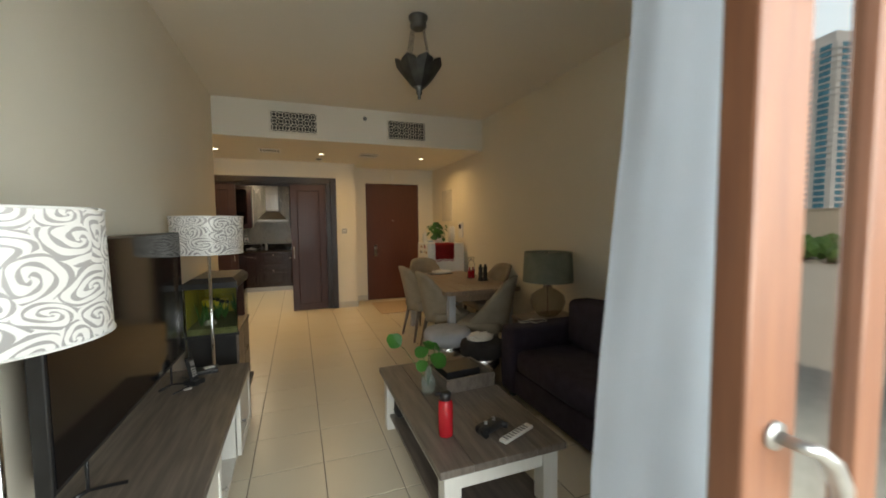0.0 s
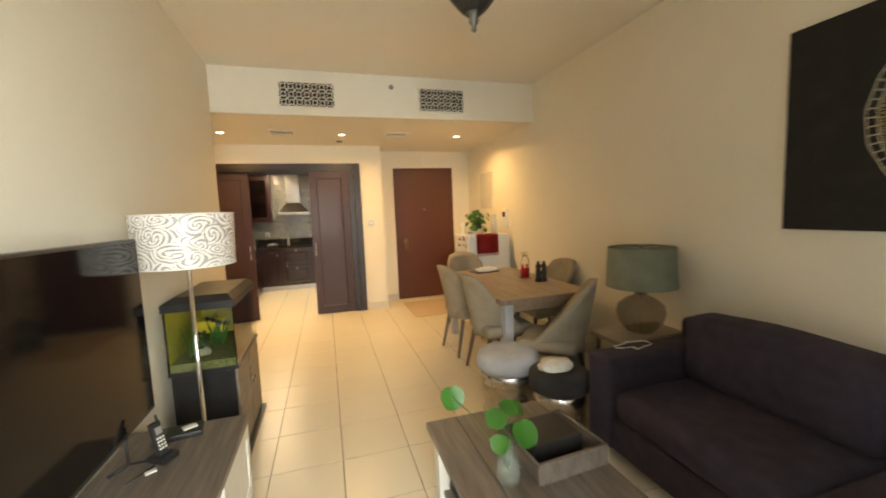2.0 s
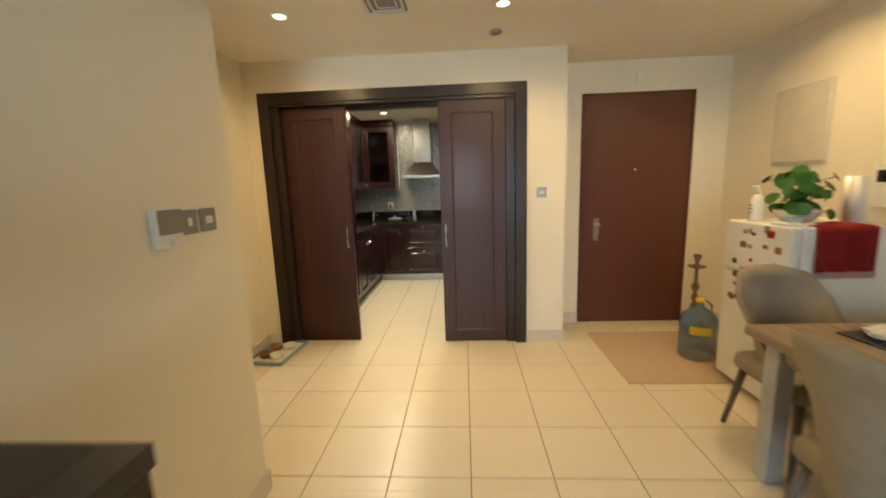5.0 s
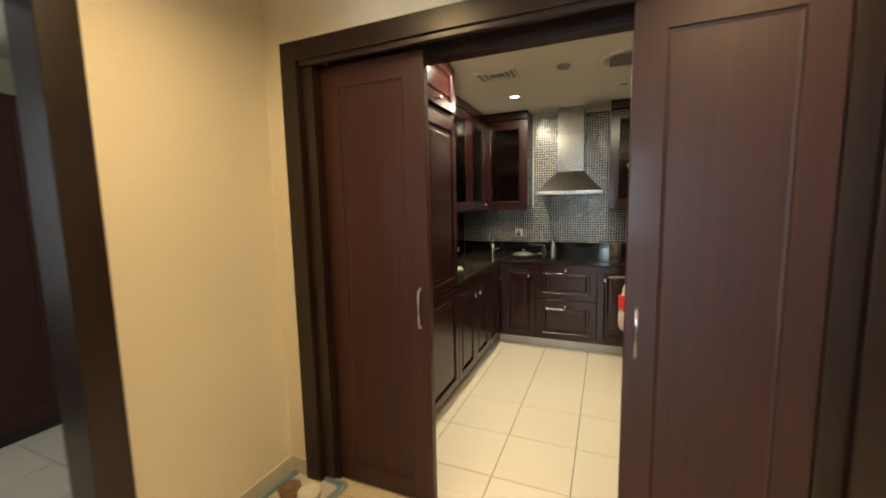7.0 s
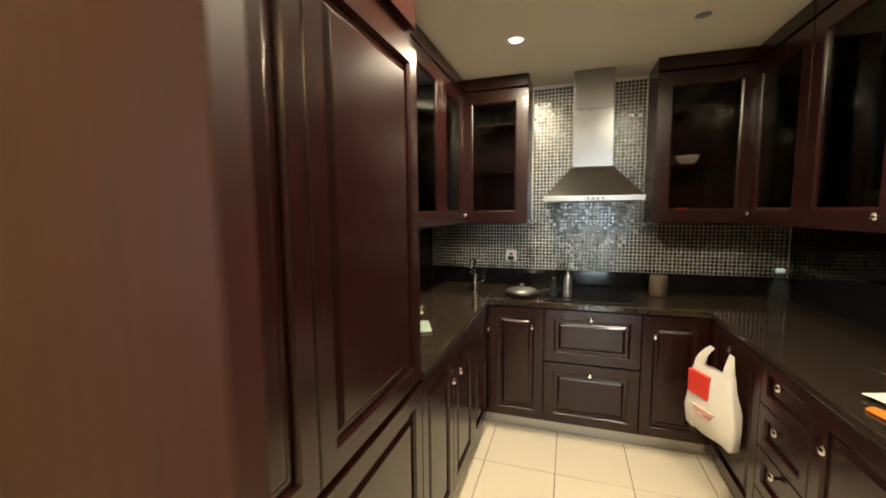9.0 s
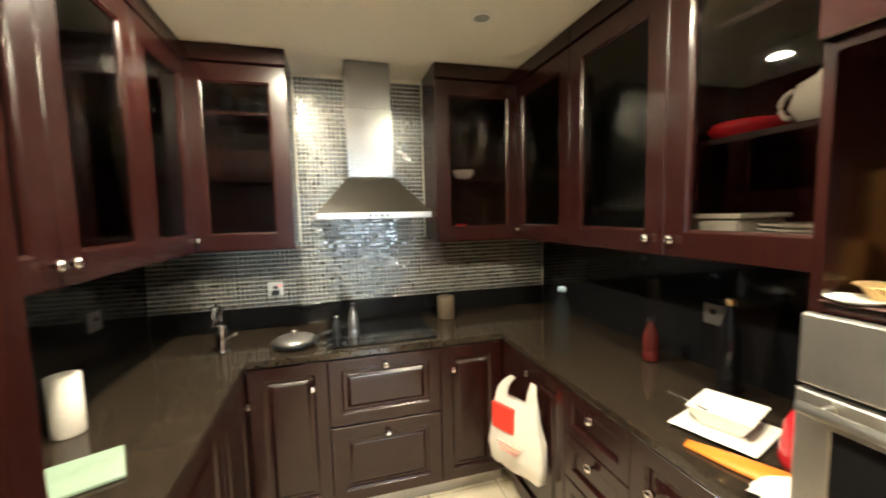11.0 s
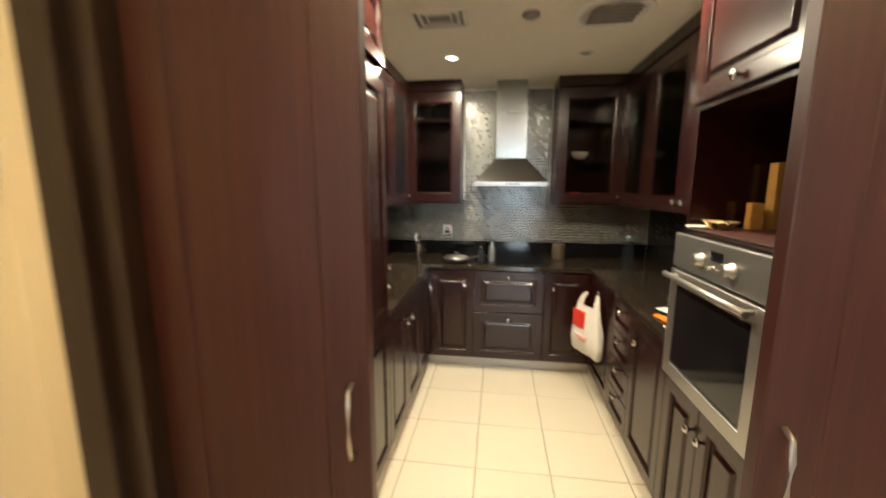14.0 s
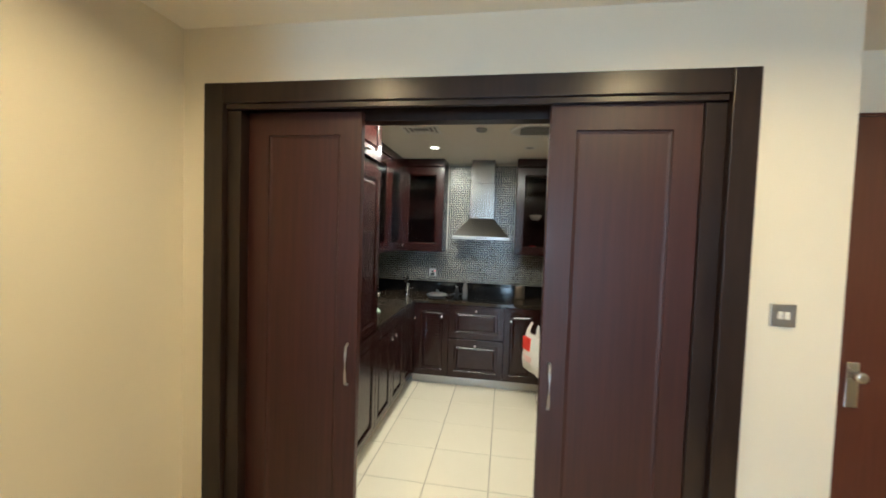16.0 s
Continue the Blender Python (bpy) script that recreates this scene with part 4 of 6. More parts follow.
lathe(bm, [(0.001, 0), (0.04, 0), (0.043, 0.005), (0.043, 0.19), (0.02, 0.195), (0.02, 0.0)], n=24)
solo("paper_roll", bm, M_CLOTHW, "white kitchen paper roll standing on the worktop", "paper roll", 0.06, 1.88, 0.905)
bm = nb()
box(bm, -0.13, -0.09, 0, 0.13, 0.09, 0.012, 0.005)
solo("sponge_cloth", bm, pm("mint_cloth", (0.22, 0.31, 0.23), (0.28, 0.37, 0.29), 12, 0.9, bump=0.3), "folded mint green cloth by the sink", "cloth", 0.19, 1.60, 0.905, 25)
for sx, sy, fx in ((0.533, KY1, 0), (-0.14, 2.45, 90), (2.36, 1.62, -90)):
    t = thing("wall_socket", "white wall socket with a dark plug and red neon" if fx == 0 else "steel wall socket on the black splashback", "socket", sx, sy - (0.008 if fx == 0 else 0), 1.135, fx, group="kitchen sockets")
    bm = nb()
    box(bm, -0.043, -0.010, -0.043, 0.043, 0.0, 0.043, 0.003)
    part("plate", bm, M_WHITE if fx == 0 else M_STEEL, t)
    bm = nb()
    box(bm, -0.012, -0.014, 0.0, 0.012, -0.009, 0.02, 0.002)
    part("rocker", bm, M_BLACK, t)
    if fx == 0:
        bm = nb()
        box(bm, -0.024, -0.04, -0.036, 0.024, -0.0145, -0.004, 0.006)
        part("plug", bm, M_BLACK, t)
        bm = nb()
        box(bm, 0.018, -0.013, 0.014, 0.03, -0.0102, 0.022, 0.001, 1)
        part("neon", bm, glow("red_neon", (1.0, 0.04, 0.03), 1.5), t, "small red neon light")

# square bowl on a plate, orange glove and cloth by the oven
def square_dish(bm, s, h, t0=0.008):
    for (a, b, z) in ((s * 0.6, s, h),):
        lo = [bm.verts.new((x * a, y * a, 0)) for x, y in ((-1, -1), (1, -1), (1, 1), (-1, 1))]
        hi = [bm.verts.new((x * b, y * b, z)) for x, y in ((-1, -1), (1, -1), (1, 1), (-1, 1))]
        hi2 = [bm.verts.new((x * (b - t0), y * (b - t0), z)) for x, y in ((-1, -1), (1, -1), (1, 1), (-1, 1))]
        lo2 = [bm.verts.new((x * (a - t0 / 2), y * (a - t0 / 2), t0)) for x, y in ((-1, -1), (1, -1), (1, 1), (-1, 1))]
        bm.faces.new(list(reversed(lo)))
        bm.faces.new(lo2)
        for p, q in ((lo, hi), (hi, hi2), (hi2, lo2)):
            for i in range(4):
                bm.faces.new((p[i], p[(i + 1) % 4], q[(i + 1) % 4], q[i]))
    return bm


solo("square_plate", square_dish(nb(), 0.110, 0.014), M_CERAMIC, "square white plate on the worktop", "plate", 1.98, 1.27, 0.905, 18)
solo("square_bowl", square_dish(nb(), 0.084, 0.058), M_CERAMIC, "square white bowl with leftovers on a plate", "bowl", 2.0, 1.28, 0.914, 22)
bm = nb()
lathe(bm, [(0.001, 0.0), (0.018, 0.003), (0.02, 0.008), (0.001, 0.009)], n=14, wob=lambda a, h: 1 + 0.3 * math.cos(2 * a))
tube(bm, [(0.0, 0.015, 0.006), (-0.02, 0.07, 0.03), (-0.05, 0.15, 0.06)], [0.003, 0.004, 0.006])
solo("spoon", bm, M_CHROME, "steel spoon resting in the bowl", "spoon", 1.99, 1.27, 0.925, 20)
bm = nb()
tube(bm, [(-0.15, 0.04, 0.012), (-0.05, 0.02, 0.016), (0.06, 0.0, 0.016), (0.15, -0.02, 0.012)], [0.02, 0.036, 0.045, 0.03], 10)
bmesh.ops.scale(bm, vec=(1, 1, 0.35), verts=bm.verts)
solo("oven_glove", bm, M_ORANGE, "orange silicone oven glove on the worktop", "oven glove", 1.86, 1.10, 0.906, -58)
bm = nb()
bmesh.ops.create_icosphere(bm, subdivisions=3, radius=0.07)
for v in bm.verts:
    n = noise.noise(v.co * 30) * 0.02
    v.co = Vector((v.co.x + n, v.co.y * 0.8 - n, max(v.co.z, -0.2) * 0.25 + 0.017 + n * 0.4))
solo("tea_towel", bm, M_CLOTHW, "crumpled white tea towel beside the oven", "tea towel", 1.84, 1.015, 0.9045)
t = thing("red_jug", "small red kettle on the worktop", "kettle", 2.02, 1.06, 0.905)
bm = nb()
lathe(bm, [(0.001, 0), (0.075, 0), (0.08, 0.02), (0.07, 0.11), (0.05, 0.15), (0.001, 0.16)], n=24)
part("body", bm, M_REDMETAL, t)
bm = nb()
tube(bm, arc((0.07, 0, 0.09), 0.05, -80, 80, 8, "xz"), 0.008)
part("handle", bm, M_BLACK, t)

# carrier bag hung on a knob
t = thing("carrier_bag", "white plastic carrier bag with red print hanging on a knob", "carrier bag", 1.663, 2.0, 0.345, -66)
bm = nb()
levels = [(0.0, 0.088, 0.022), (0.012, 0.108, 0.042), (0.09, 0.115, 0.052), (0.18, 0.108, 0.048), (0.27, 0.094, 0.036), (0.33, 0.086, 0.016)]
rings = []
for z, w, d in levels:
    rings.append([bm.verts.new((w * max(-1, min(1, 1.25 * math.cos(a))) * (1 + 0.03 * math.sin(40 * z + a)), d * math.sin(a) * (1 + 0.16 * math.sin(7 * a + 25 * z)), z - (0.012 * math.cos(a * 2) if z == 0 else 0) + 0.012)) for a in [2 * math.pi * k / 32 for k in range(32)]])
for p, q in zip(rings, rings[1:]):
    for k in range(32):
        bm.faces.new((p[k], p[(k + 1) % 32], q[(k + 1) % 32], q[k])).smooth = True
bm.faces.new(list(reversed(rings[0])))
for sx in (-1, 1):
    for sy in (-1, 1):
        hv = []
        for s in range(6):
            u = s / 5
            cx, wz, hz = sx * (0.064 - 0.022 * u * u) + 0.03 * u * u, 0.024 - 0.014 * u, 0.335 + 0.11 * u
            hv.append((bm.verts.new((cx - wz, sy * 0.010 * (1 - u), hz)), bm.verts.new((cx + wz, sy * 0.010 * (1 - u), hz - 0.006))))
        for p, q in zip(hv, hv[1:]):
            bm.faces.new((p[0], p[1], q[1], q[0])).smooth = True
bmesh.ops.scale(bm, vec=(1.36, 0.7, 1.06), verts=bm.verts)
part("body", bm, M_BAG, t)
bm = nb()
box(bm, -0.118, -0.041, 0.205, 0.010, -0.020, 0.325, 0.004)
part("print", bm, M_BAGRED, t, "plain red printed square")
for k in range(3):
    bm = nb()
    box(bm, -0.085 + 0.01 * k, -0.045, 0.150 - 0.018 * k, 0.055 - 0.012 * k, -0.030, 0.154 - 0.018 * k, 0.001)
    part("print_line", bm, M_BAGPINK, t)

# crockery behind the glass
def cup(x, y, z, r=0.036, h=0.085):
    b = nb()
    lathe(b, [(0.001, 0.0), (r * 0.7, 0), (r, h), (r - 0.004, h), (r * 0.65, 0.006), (0.001, 0.006)], n=18)
    solo("cup", b, M_CERAMIC, "white cup on a cabinet shelf", "cup", x, y, z, group="cups in the cabinets")


def bowl(x, y, z, r=0.085, h=0.06):
    b = nb()
    lathe(b, [(0.001, 0.0), (r * 0.45, 0), (r * 0.8, h * 0.45), (r, h), (r - 0.004, h), (r * 0.7, h * 0.4), (0.001, 0.008)], n=22)
    solo("bowl", b, M_CERAMIC, "white bowl on a cabinet shelf", "bowl", x, y, z, group="bowls in the cabinets")


def tumbler(x, y, z):
    b = nb()
    lathe(b, [(0.001, 0.0), (0.028, 0), (0.034, 0.10), (0.031, 0.10), (0.025, 0.008), (0.001, 0.008)], n=14)
    solo("tumbler", b, M_BOTTLE, "clear drinking glass on a cabinet shelf", "glass", x, y, z, group="tumblers in the cabinets")


for k in range(7):
    bm = nb()
    lathe(bm, [(0.001, 0), (0.06, 0), (0.11, 0.010), (0.11, 0.014), (0.06, 0.004), (0.001, 0.004)], n=26)
    solo("plate", bm, M_CERAMIC, "white plate in a stack inside the cabinet", "plate", 2.16, 1.20, 1.4185 + 0.014 * k, group="stacked plates")
bm = nb()
box(bm, -0.10, -0.12, 0, 0.10, 0.12, 0.11, 0.012)
solo("food_container", bm, M_CERAMIC, "white lidded food container in the cabinet", "container", 2.17, 1.44, 1.4185)
bm = nb()
box(bm, -0.11, -0.13, 0, 0.11, 0.13, 0.016, 0.004)
solo("serving_tray", bm, M_CERAMIC, "white serving tray lying on a container", "tray", 2.17, 1.44, 1.529)
bowl(2.15, 1.78, 1.4185, 0.09, 0.09)
bowl(2.15, 1.78, 1.442, 0.09, 0.09)
bm = nb()
lathe(bm, [(0.001, 0), (0.08, 0), (0.11, 0.03), (0.10, 0.05), (0.001, 0.045)], n=24)
solo("casserole", bm, M_REDMETAL, "red shallow dish on a cabinet shelf", "dish", 2.17, 1.38, 1.4 + 0.378 + 0.0)
t = thing("teapot", "cream ceramic teapot on the shelf", "teapot", 2.16, 1.17, 1.778)
bm = nb()
lathe(bm, [(0.001, 0), (0.05, 0), (0.08, 0.05), (0.065, 0.11), (0.03, 0.13), (0.012, 0.15), (0.001, 0.155)], n=22)
part("body", bm, M_CERAMIC, t)
bm = nb()
tube(bm, arc((0, 0.075, 0.07), 0.04, -70, 80, 8, "yz"), 0.007)
part("handle", bm, M_CERAMIC, t)
for k in range(3):
    tumbler(2.14, 1.88 + 0.075 * k, 1.778)
    tumbler(2.14, 1.72 + 0.075 * k, 2.118)
    tumbler(0.36 + 0.08 * k, 2.78, 1.778)
    tumbler(0.36 + 0.08 * k, 2.78, 1.4185)
    tumbler(0.38 + 0.08 * k, 2.78, 2.118)
cup(0.09, 2.50, 1.4185, 0.04, 0.12)
cup(0.09, 2.32, 1.4185)
cup(0.08, 1.55, 1.4185, 0.04, 0.11)
bowl(0.08, 1.80, 1.4185, 0.08, 0.05)
bowl(0.08, 2.0, 1.4185, 0.08, 0.05)
cup(0.08, 1.5, 1.778)
bowl(1.70, 2.80, 1.778, 0.07, 0.06)
tumbler(1.85, 2.80, 1.4185)
bm = nb()
lathe(bm, [(0.001, 0), (0.035, 0), (0.04, 0.08), (0.001, 0.085)], n=16)
solo("red_mug", bm, M_REDMETAL, "red mug on a cabinet shelf", "mug", 1.68, 2.80, 1.4185)


# ---- living room ----
def soft_box(bm, x0, y0, z0, x1, y1, z1, r=0.05, puff=0.012, cuts=6):
    """A cushion: rounded box with slightly swollen, uneven faces."""
    b = nb()
    box(b, x0, y0, z0, x1, y1, z1, r, 4)
    bmesh.ops.subdivide_edges(b, edges=[e for e in b.edges if e.calc_length() > 0.15], cuts=cuts, use_grid_fill=True)
    c = Vector(((x0 + x1) / 2, (y0 + y1) / 2, (z0 + z1) / 2))
    hx, hy, hz = (x1 - x0) / 2, (y1 - y0) / 2, (z1 - z0) / 2
    for v in b.verts:
        d = v.co - c
        u, w, q = d.x / hx, d.y / hy, d.z / hz
        k = puff * (1 - u * u * 0.9) * (1 - w * w * 0.9) + puff * (1 - w * w * 0.9) * (1 - q * q * 0.9)
        n = v.normal if v.normal.length else d.normalized()
        v.co += d.normalized() * k + Vector((0, 0, 1)) * noise.noise(v.co * 4) * 0.006
    for f in b.faces:
        f.smooth = True
    me = bpy.data.meshes.new("tmp")
    b.to_mesh(me)
    b.free()
    bm.from_mesh(me)
    bpy.data.meshes.remove(me)
    return bm


t = thing("sofa", "dark aubergine fabric three-seat sofa against the wall", "sofa", 3.22, -6.25, 0)
D, L = 0.95, 2.20
for lx in (0.08, D - 0.08):
    for ly in (0.08, L - 0.08):
        bm = nb()
        box(bm, lx - 0.025, ly - 0.025, 0, lx + 0.025, ly + 0.025, 0.065, 0.004)
        part("leg", bm, M_BLACK, t)
bm = nb()
box(bm, 0.02, 0.02, 0.06, D - 0.02, L - 0.02, 0.26, 0.02)
part("base", bm, M_SOFA, t)
for y0, y1 in ((0.0, 0.21), (L - 0.21, L)):
    part("armrest", soft_box(nb(), 0.0, y0, 0.06, D - 0.04, y1, 0.60, 0.035, 0.008), M_SOFA, t)
part("backrest", soft_box(nb(), D - 0.22, 0.0, 0.06, D, L, 0.72, 0.04, 0.006), M_SOFA, t)
for y0, y1 in ((0.215, 1.10), (1.105, L - 0.215)):
    part("seat_cushion", soft_box(nb(), 0.02, y0, 0.255, D - 0.3, y1, 0.43, 0.05, 0.02), M_SOFA, t)
    p = part("back_cushion", soft_box(nb(), D - 0.44, y0, 0.43, D - 0.2, y1, 0.815, 0.06, 0.025), M_SOFA, t)
part("cushion", soft_box(nb(), 3.36, -6.0, 0.445, 3.66, -5.72, 0.56, 0.055, 0.03), M_CLOTHW)
tagged(bpy.data.objects["cushion"], "pale knitted cushion lying on the sofa", "cushion")

# wall art
t = thing("wall_art", "black canvas with a round golden raffia sunburst", "wall art", XE - 0.001, -5.26, 1.83)
bm = nb()
box(bm, -0.035, -0.76, -0.52, 0.0, 0.76, 0.52, 0.003)
part("canvas", bm, M_CANVAS, t)
R = 0.43
bm = nb()
rnd = random.Random(3)
for i in range(230):
    a = 2 * math.pi * i / 230 + rnd.uniform(-0.008, 0.008)
    r0, r1 = rnd.uniform(0.125, 0.155), R * 0.90 + rnd.uniform(-0.006, 0.004)
    tube(bm, [(-0.038, r0 * math.cos(a), r0 * math.sin(a)), (-0.045, (r0 + r1) / 2 * math.cos(a + 0.006), (r0 + r1) / 2 * math.sin(a + 0.006)), (-0.04, r1 * math.cos(a), r1 * math.sin(a))],
         [0.0028, 0.0024, 0.0014], 4)
part("raffia_fringe", bm, M_RAFFIA, t)["kind"] = "stuff"
bm = nb()
lathe(bm, [(0.14, 0.0), (0.14, 0.004), (0.24, 0.003), (0.24, 0.0)], n=40)
bmesh.ops.transform(bm, matrix=pose(-0.036, 0, 0, 0, -90), verts=bm.verts)
part("raffia_disc", bm, M_RAFFIA, t)
bm = nb()
for rr in (0.085, R * 0.905, R):
    tube(bm, [(-0.04, rr * (1 + 0.006 * math.sin(17 * q)) * math.cos(q), rr * (1 + 0.006 * math.sin(17 * q)) * math.sin(q)) for q in [k * math.pi / 40 for k in range(81)]], 0.0035, 5)
for i in range(64):
    a = 2 * math.pi * i / 64
    tube(bm, [(-0.04, R * 0.905 * math.cos(a), R * 0.905 * math.sin(a)), (-0.04, R * math.cos(a + 0.01), R * math.sin(a + 0.01))], 0.0028, 4)
part("string_rim", bm, M_STRING, t)
bm = nb()
rnd = random.Random(8)
for i in range(150):
    a, r0 = rnd.random() * 6.283, rnd.uniform(0.09, 0.125)
    bmesh.ops.create_icosphere(bm, subdivisions=1, radius=rnd.uniform(0.008, 0.016), matrix=pose(-0.046, r0 * math.cos(a) * 1.05, r0 * math.sin(a), rnd.random() * 90))
part("dark_tuft", bm, M_CANVAS, t)

# coffee table
t = thing("coffee_table", "grey oak topped coffee table with white legs and lower shelf", "coffee table", 2.15, -5.47, 0)
W, L = 0.64, 1.28
for k in range(4):
    bm = nb()
    box(bm, 0.16 * k + 0.0012, 0, 0.385, 0.16 * (k + 1) - 0.0012, L, 0.42, 0.003, 1)
    part("top_plank", bm, M_GREYWOOD, t)
for lx in (0.03, W - 0.11):
    for ly in (0.03, L - 0.11):
        bm = nb()
        box(bm, lx, ly, 0, lx + 0.08, ly + 0.08, 0.385, 0.004)
        part("leg", bm, M_WHITEWOOD, t)
bm = nb()
box(bm, 0.11, 0.04, 0.30, W - 0.11, 0.065, 0.385, 0.003)
box(bm, 0.11, L - 0.065, 0.30, W - 0.11, L - 0.04, 0.385, 0.003)
box(bm, 0.04, 0.11, 0.30, 0.065, L - 0.11, 0.385, 0.003)
box(bm, W - 0.065, 0.11, 0.30, W - 0.04, L - 0.11, 0.385, 0.003)
part("apron", bm, M_WHITEWOOD, t)
bm = nb()
box(bm, 0.05, 0.05, 0.09, W - 0.05, L - 0.05, 0.115, 0.004)
part("shelf", bm, M_GREYWOOD, t)
rnd = random.Random(5)
for k in range(3):
    bm = nb()
    bmesh.ops.create_icosphere(bm, subdivisions=3, radius=0.085, matrix=pose(0, 0, 0.08))
    for v in bm.verts:
        v.co += v.normal * noise.noise(v.co * 18 + Vector((k, 0, 0))) * 0.025
        v.co.z = max(v.co.z, 0.0) * 0.9
    solo("game_bag", bm, (M_BLACK, M_VELVET, M_BLACK)[k], "dark drawstring bag stuffed on the lower shelf", "bag", 2.30 + 0.06 * k, -4.36 - 0.17 * k, 0.115, group="bags on the table shelf")
# on the coffee table
t = thing("drink_flask", "red metal drinking flask with black cap", "flask", 2.28, -5.2, 0.42)
bm = nb()
lathe(bm, [(0.001, 0.0), (0.034, 0), (0.036, 0.005), (0.036, 0.14), (0.034, 0.165), (0.026, 0.18)], n=24)
part("body", bm, M_REDMETAL, t)
bm = nb()
lathe(bm, [(0.029, 0.178), (0.030, 0.21), (0.022, 0.215), (0.001, 0.217)], n=20)
tube(bm, [(-0.025, 0, 0.21), (-0.045, 0, 0.215), (-0.05, 0, 0.205)], 0.007)
part("cap", bm, M_BLACK, t)
t = thing("vase", "clear glass bottle vase with green round leaves", "vase", 2.35, -4.72, 0.42)
bm = nb()
lathe(bm, [(0.001, 0.004), (0.042, 0), (0.047, 0.02), (0.045, 0.09), (0.022, 0.12), (0.022, 0.15), (0.027, 0.155), (0.024, 0.155), (0.019, 0.12), (0.041, 0.088), (0.042, 0.02), (0.001, 0.01)], n=24)
part("glass", bm, M_VASE, t)


def leaf(bm, c, r, n, fold=0.2):
    """A round heart-shaped leaf with a slight fold, facing n."""
    q = Vector(n).to_track_quat("Z", "Y").to_matrix().to_4x4()
    m = Matrix.Translation(c) @ q
    mid = bm.verts.new(m @ Vector((0, 0, -0.1 * r)))
    ring = []
    for i in range(18):
        a = 2 * math.pi * i / 18
        k = r * (1 - 0.25 * math.exp(-((a - math.pi / 2) ** 2) * 8)) * (1 + 0.03 * math.sin(5 * a))
        ring.append(bm.verts.new(m @ Vector((k * math.cos(a), k * math.sin(a), fold * r * math.cos(a) ** 2))))
    for i in range(18):
        bm.faces.new((mid, ring[i], ring[(i + 1) % 18])).smooth = True


for c, r, n in (((-0.17, 0.16, 0.30), 0.052, (0.1, -1, 0.5)), ((0.05, -0.04, 0.21), 0.055, (0.2, -0.8, 0.7)), ((-0.03, 0.03, 0.25), 0.045, (-0.4, -0.6, 0.8)), ((0.01, 0.02, 0.29), 0.04, (0.3, -0.5, 0.9)), ((0.07, 0.05, 0.26), 0.04, (0.7, -0.4, 0.6)), ((-0.05, -0.04, 0.19), 0.038, (-0.6, -0.6, 0.5))):
    bm = nb()
    leaf(bm, Vector(c), r, n)
    tube(bm, [(0, 0, 0.05), (c[0] * 0.3, c[1] * 0.3, 0.15), (c[0] * 0.7, c[1] * 0.7, c[2] * 0.85), c], 0.0022, 5)
    part("leaf", bm, M_LEAF, t)
t = thing("wooden_tray", "taupe wooden tray box on the coffee table", "tray", 2.60, -4.62, 0.42, 4)
bm = nb()
box(bm, -0.17, -0.16, 0, 0.17, 0.16, 0.012, 0.002)
for a in ((-0.17, -0.16, 0.17, -0.145), (-0.17, 0.145, 0.17, 0.16), (-0.17, -0.145, -0.155, 0.145), (0.155, -0.145, 0.17, 0.145)):
    box(bm, a[0], a[1], 0.012, a[2], a[3], 0.085, 0.002)
part("body", bm, M_GREYWOOD, t)
bm = nb()
box(bm, -0.12, -0.10, 0.0, 0.12, 0.10, 0.078, 0.004)
solo("gift_box", bm, M_BLACK, "dark cardboard box standing in the tray", "box", 2.60, -4.58, 0.433, 4)
t = thing("game_controller", "black games controller on the coffee table", "games controller", 2.50, -5.24, 0.42, 20)
bm = nb()
soft_box(bm, -0.075, -0.035, 0.0, 0.075, 0.035, 0.04, 0.014, 0.002, 2)
for sx in (-1, 1):
    tube(bm, [(sx * 0.06, 0, 0.02), (sx * 0.075, -0.05, 0.015)], [0.02, 0.014])
part("body", bm, M_BLACK, t)
for sx in (-0.03, 0.03):
    bm = nb()
    lathe(bm, [(0.008, 0.04), (0.006, 0.048), (0.011, 0.054), (0.001, 0.055)], x=sx, n=12)
    part("stick", bm, M_GREYPL, t)
t = thing("remote_control", "silver grey remote control on the coffee table", "remote control", 2.60, -5.33, 0.42, -68)
bm = nb()
box(bm, -0.022, -0.11, 0, 0.022, 0.11, 0.016, 0.005)
part("body", bm, M_WHITE, t)
for k in range(8):
    bm = nb()
    box(bm, -0.015, -0.09 + 0.022 * k, 0.015, 0.015, -0.08 + 0.022 * k, 0.018, 0.001, 1)
    part("button", bm, M_GREYPL, t)

# television bench and television
t = thing("tv_bench", "grey oak topped television bench with white doors", "tv bench", XT + 0.02, -5.50, 0)
W, L = 0.51, 1.64
bm = nb()
box(bm, 0, 0, 0.435, W, L, 0.47, 0.004)
part("top", bm, M_GREYWOOD, t)
bm = nb()
box(bm, 0.01, 0.02, 0.06, W - 0.03, 0.045, 0.435, 0.003)
box(bm, 0.01, L - 0.045, 0.06, W - 0.03, L - 0.02, 0.435, 0.003)
box(bm, 0.01, 0.045, 0.06, 0.03, L - 0.045, 0.435)
box(bm, 0.03, 0.045, 0.06, W - 0.03, L - 0.045, 0.085)
box(bm, 0.03, L / 3 - 0.01, 0.085, W - 0.03, L / 3 + 0.01, 0.435)
box(bm, 0.03, 2 * L / 3 - 0.01, 0.085, W - 0.03, 2 * L / 3 + 0.01, 0.435)
part("body", bm, M_WHITEWOOD, t)
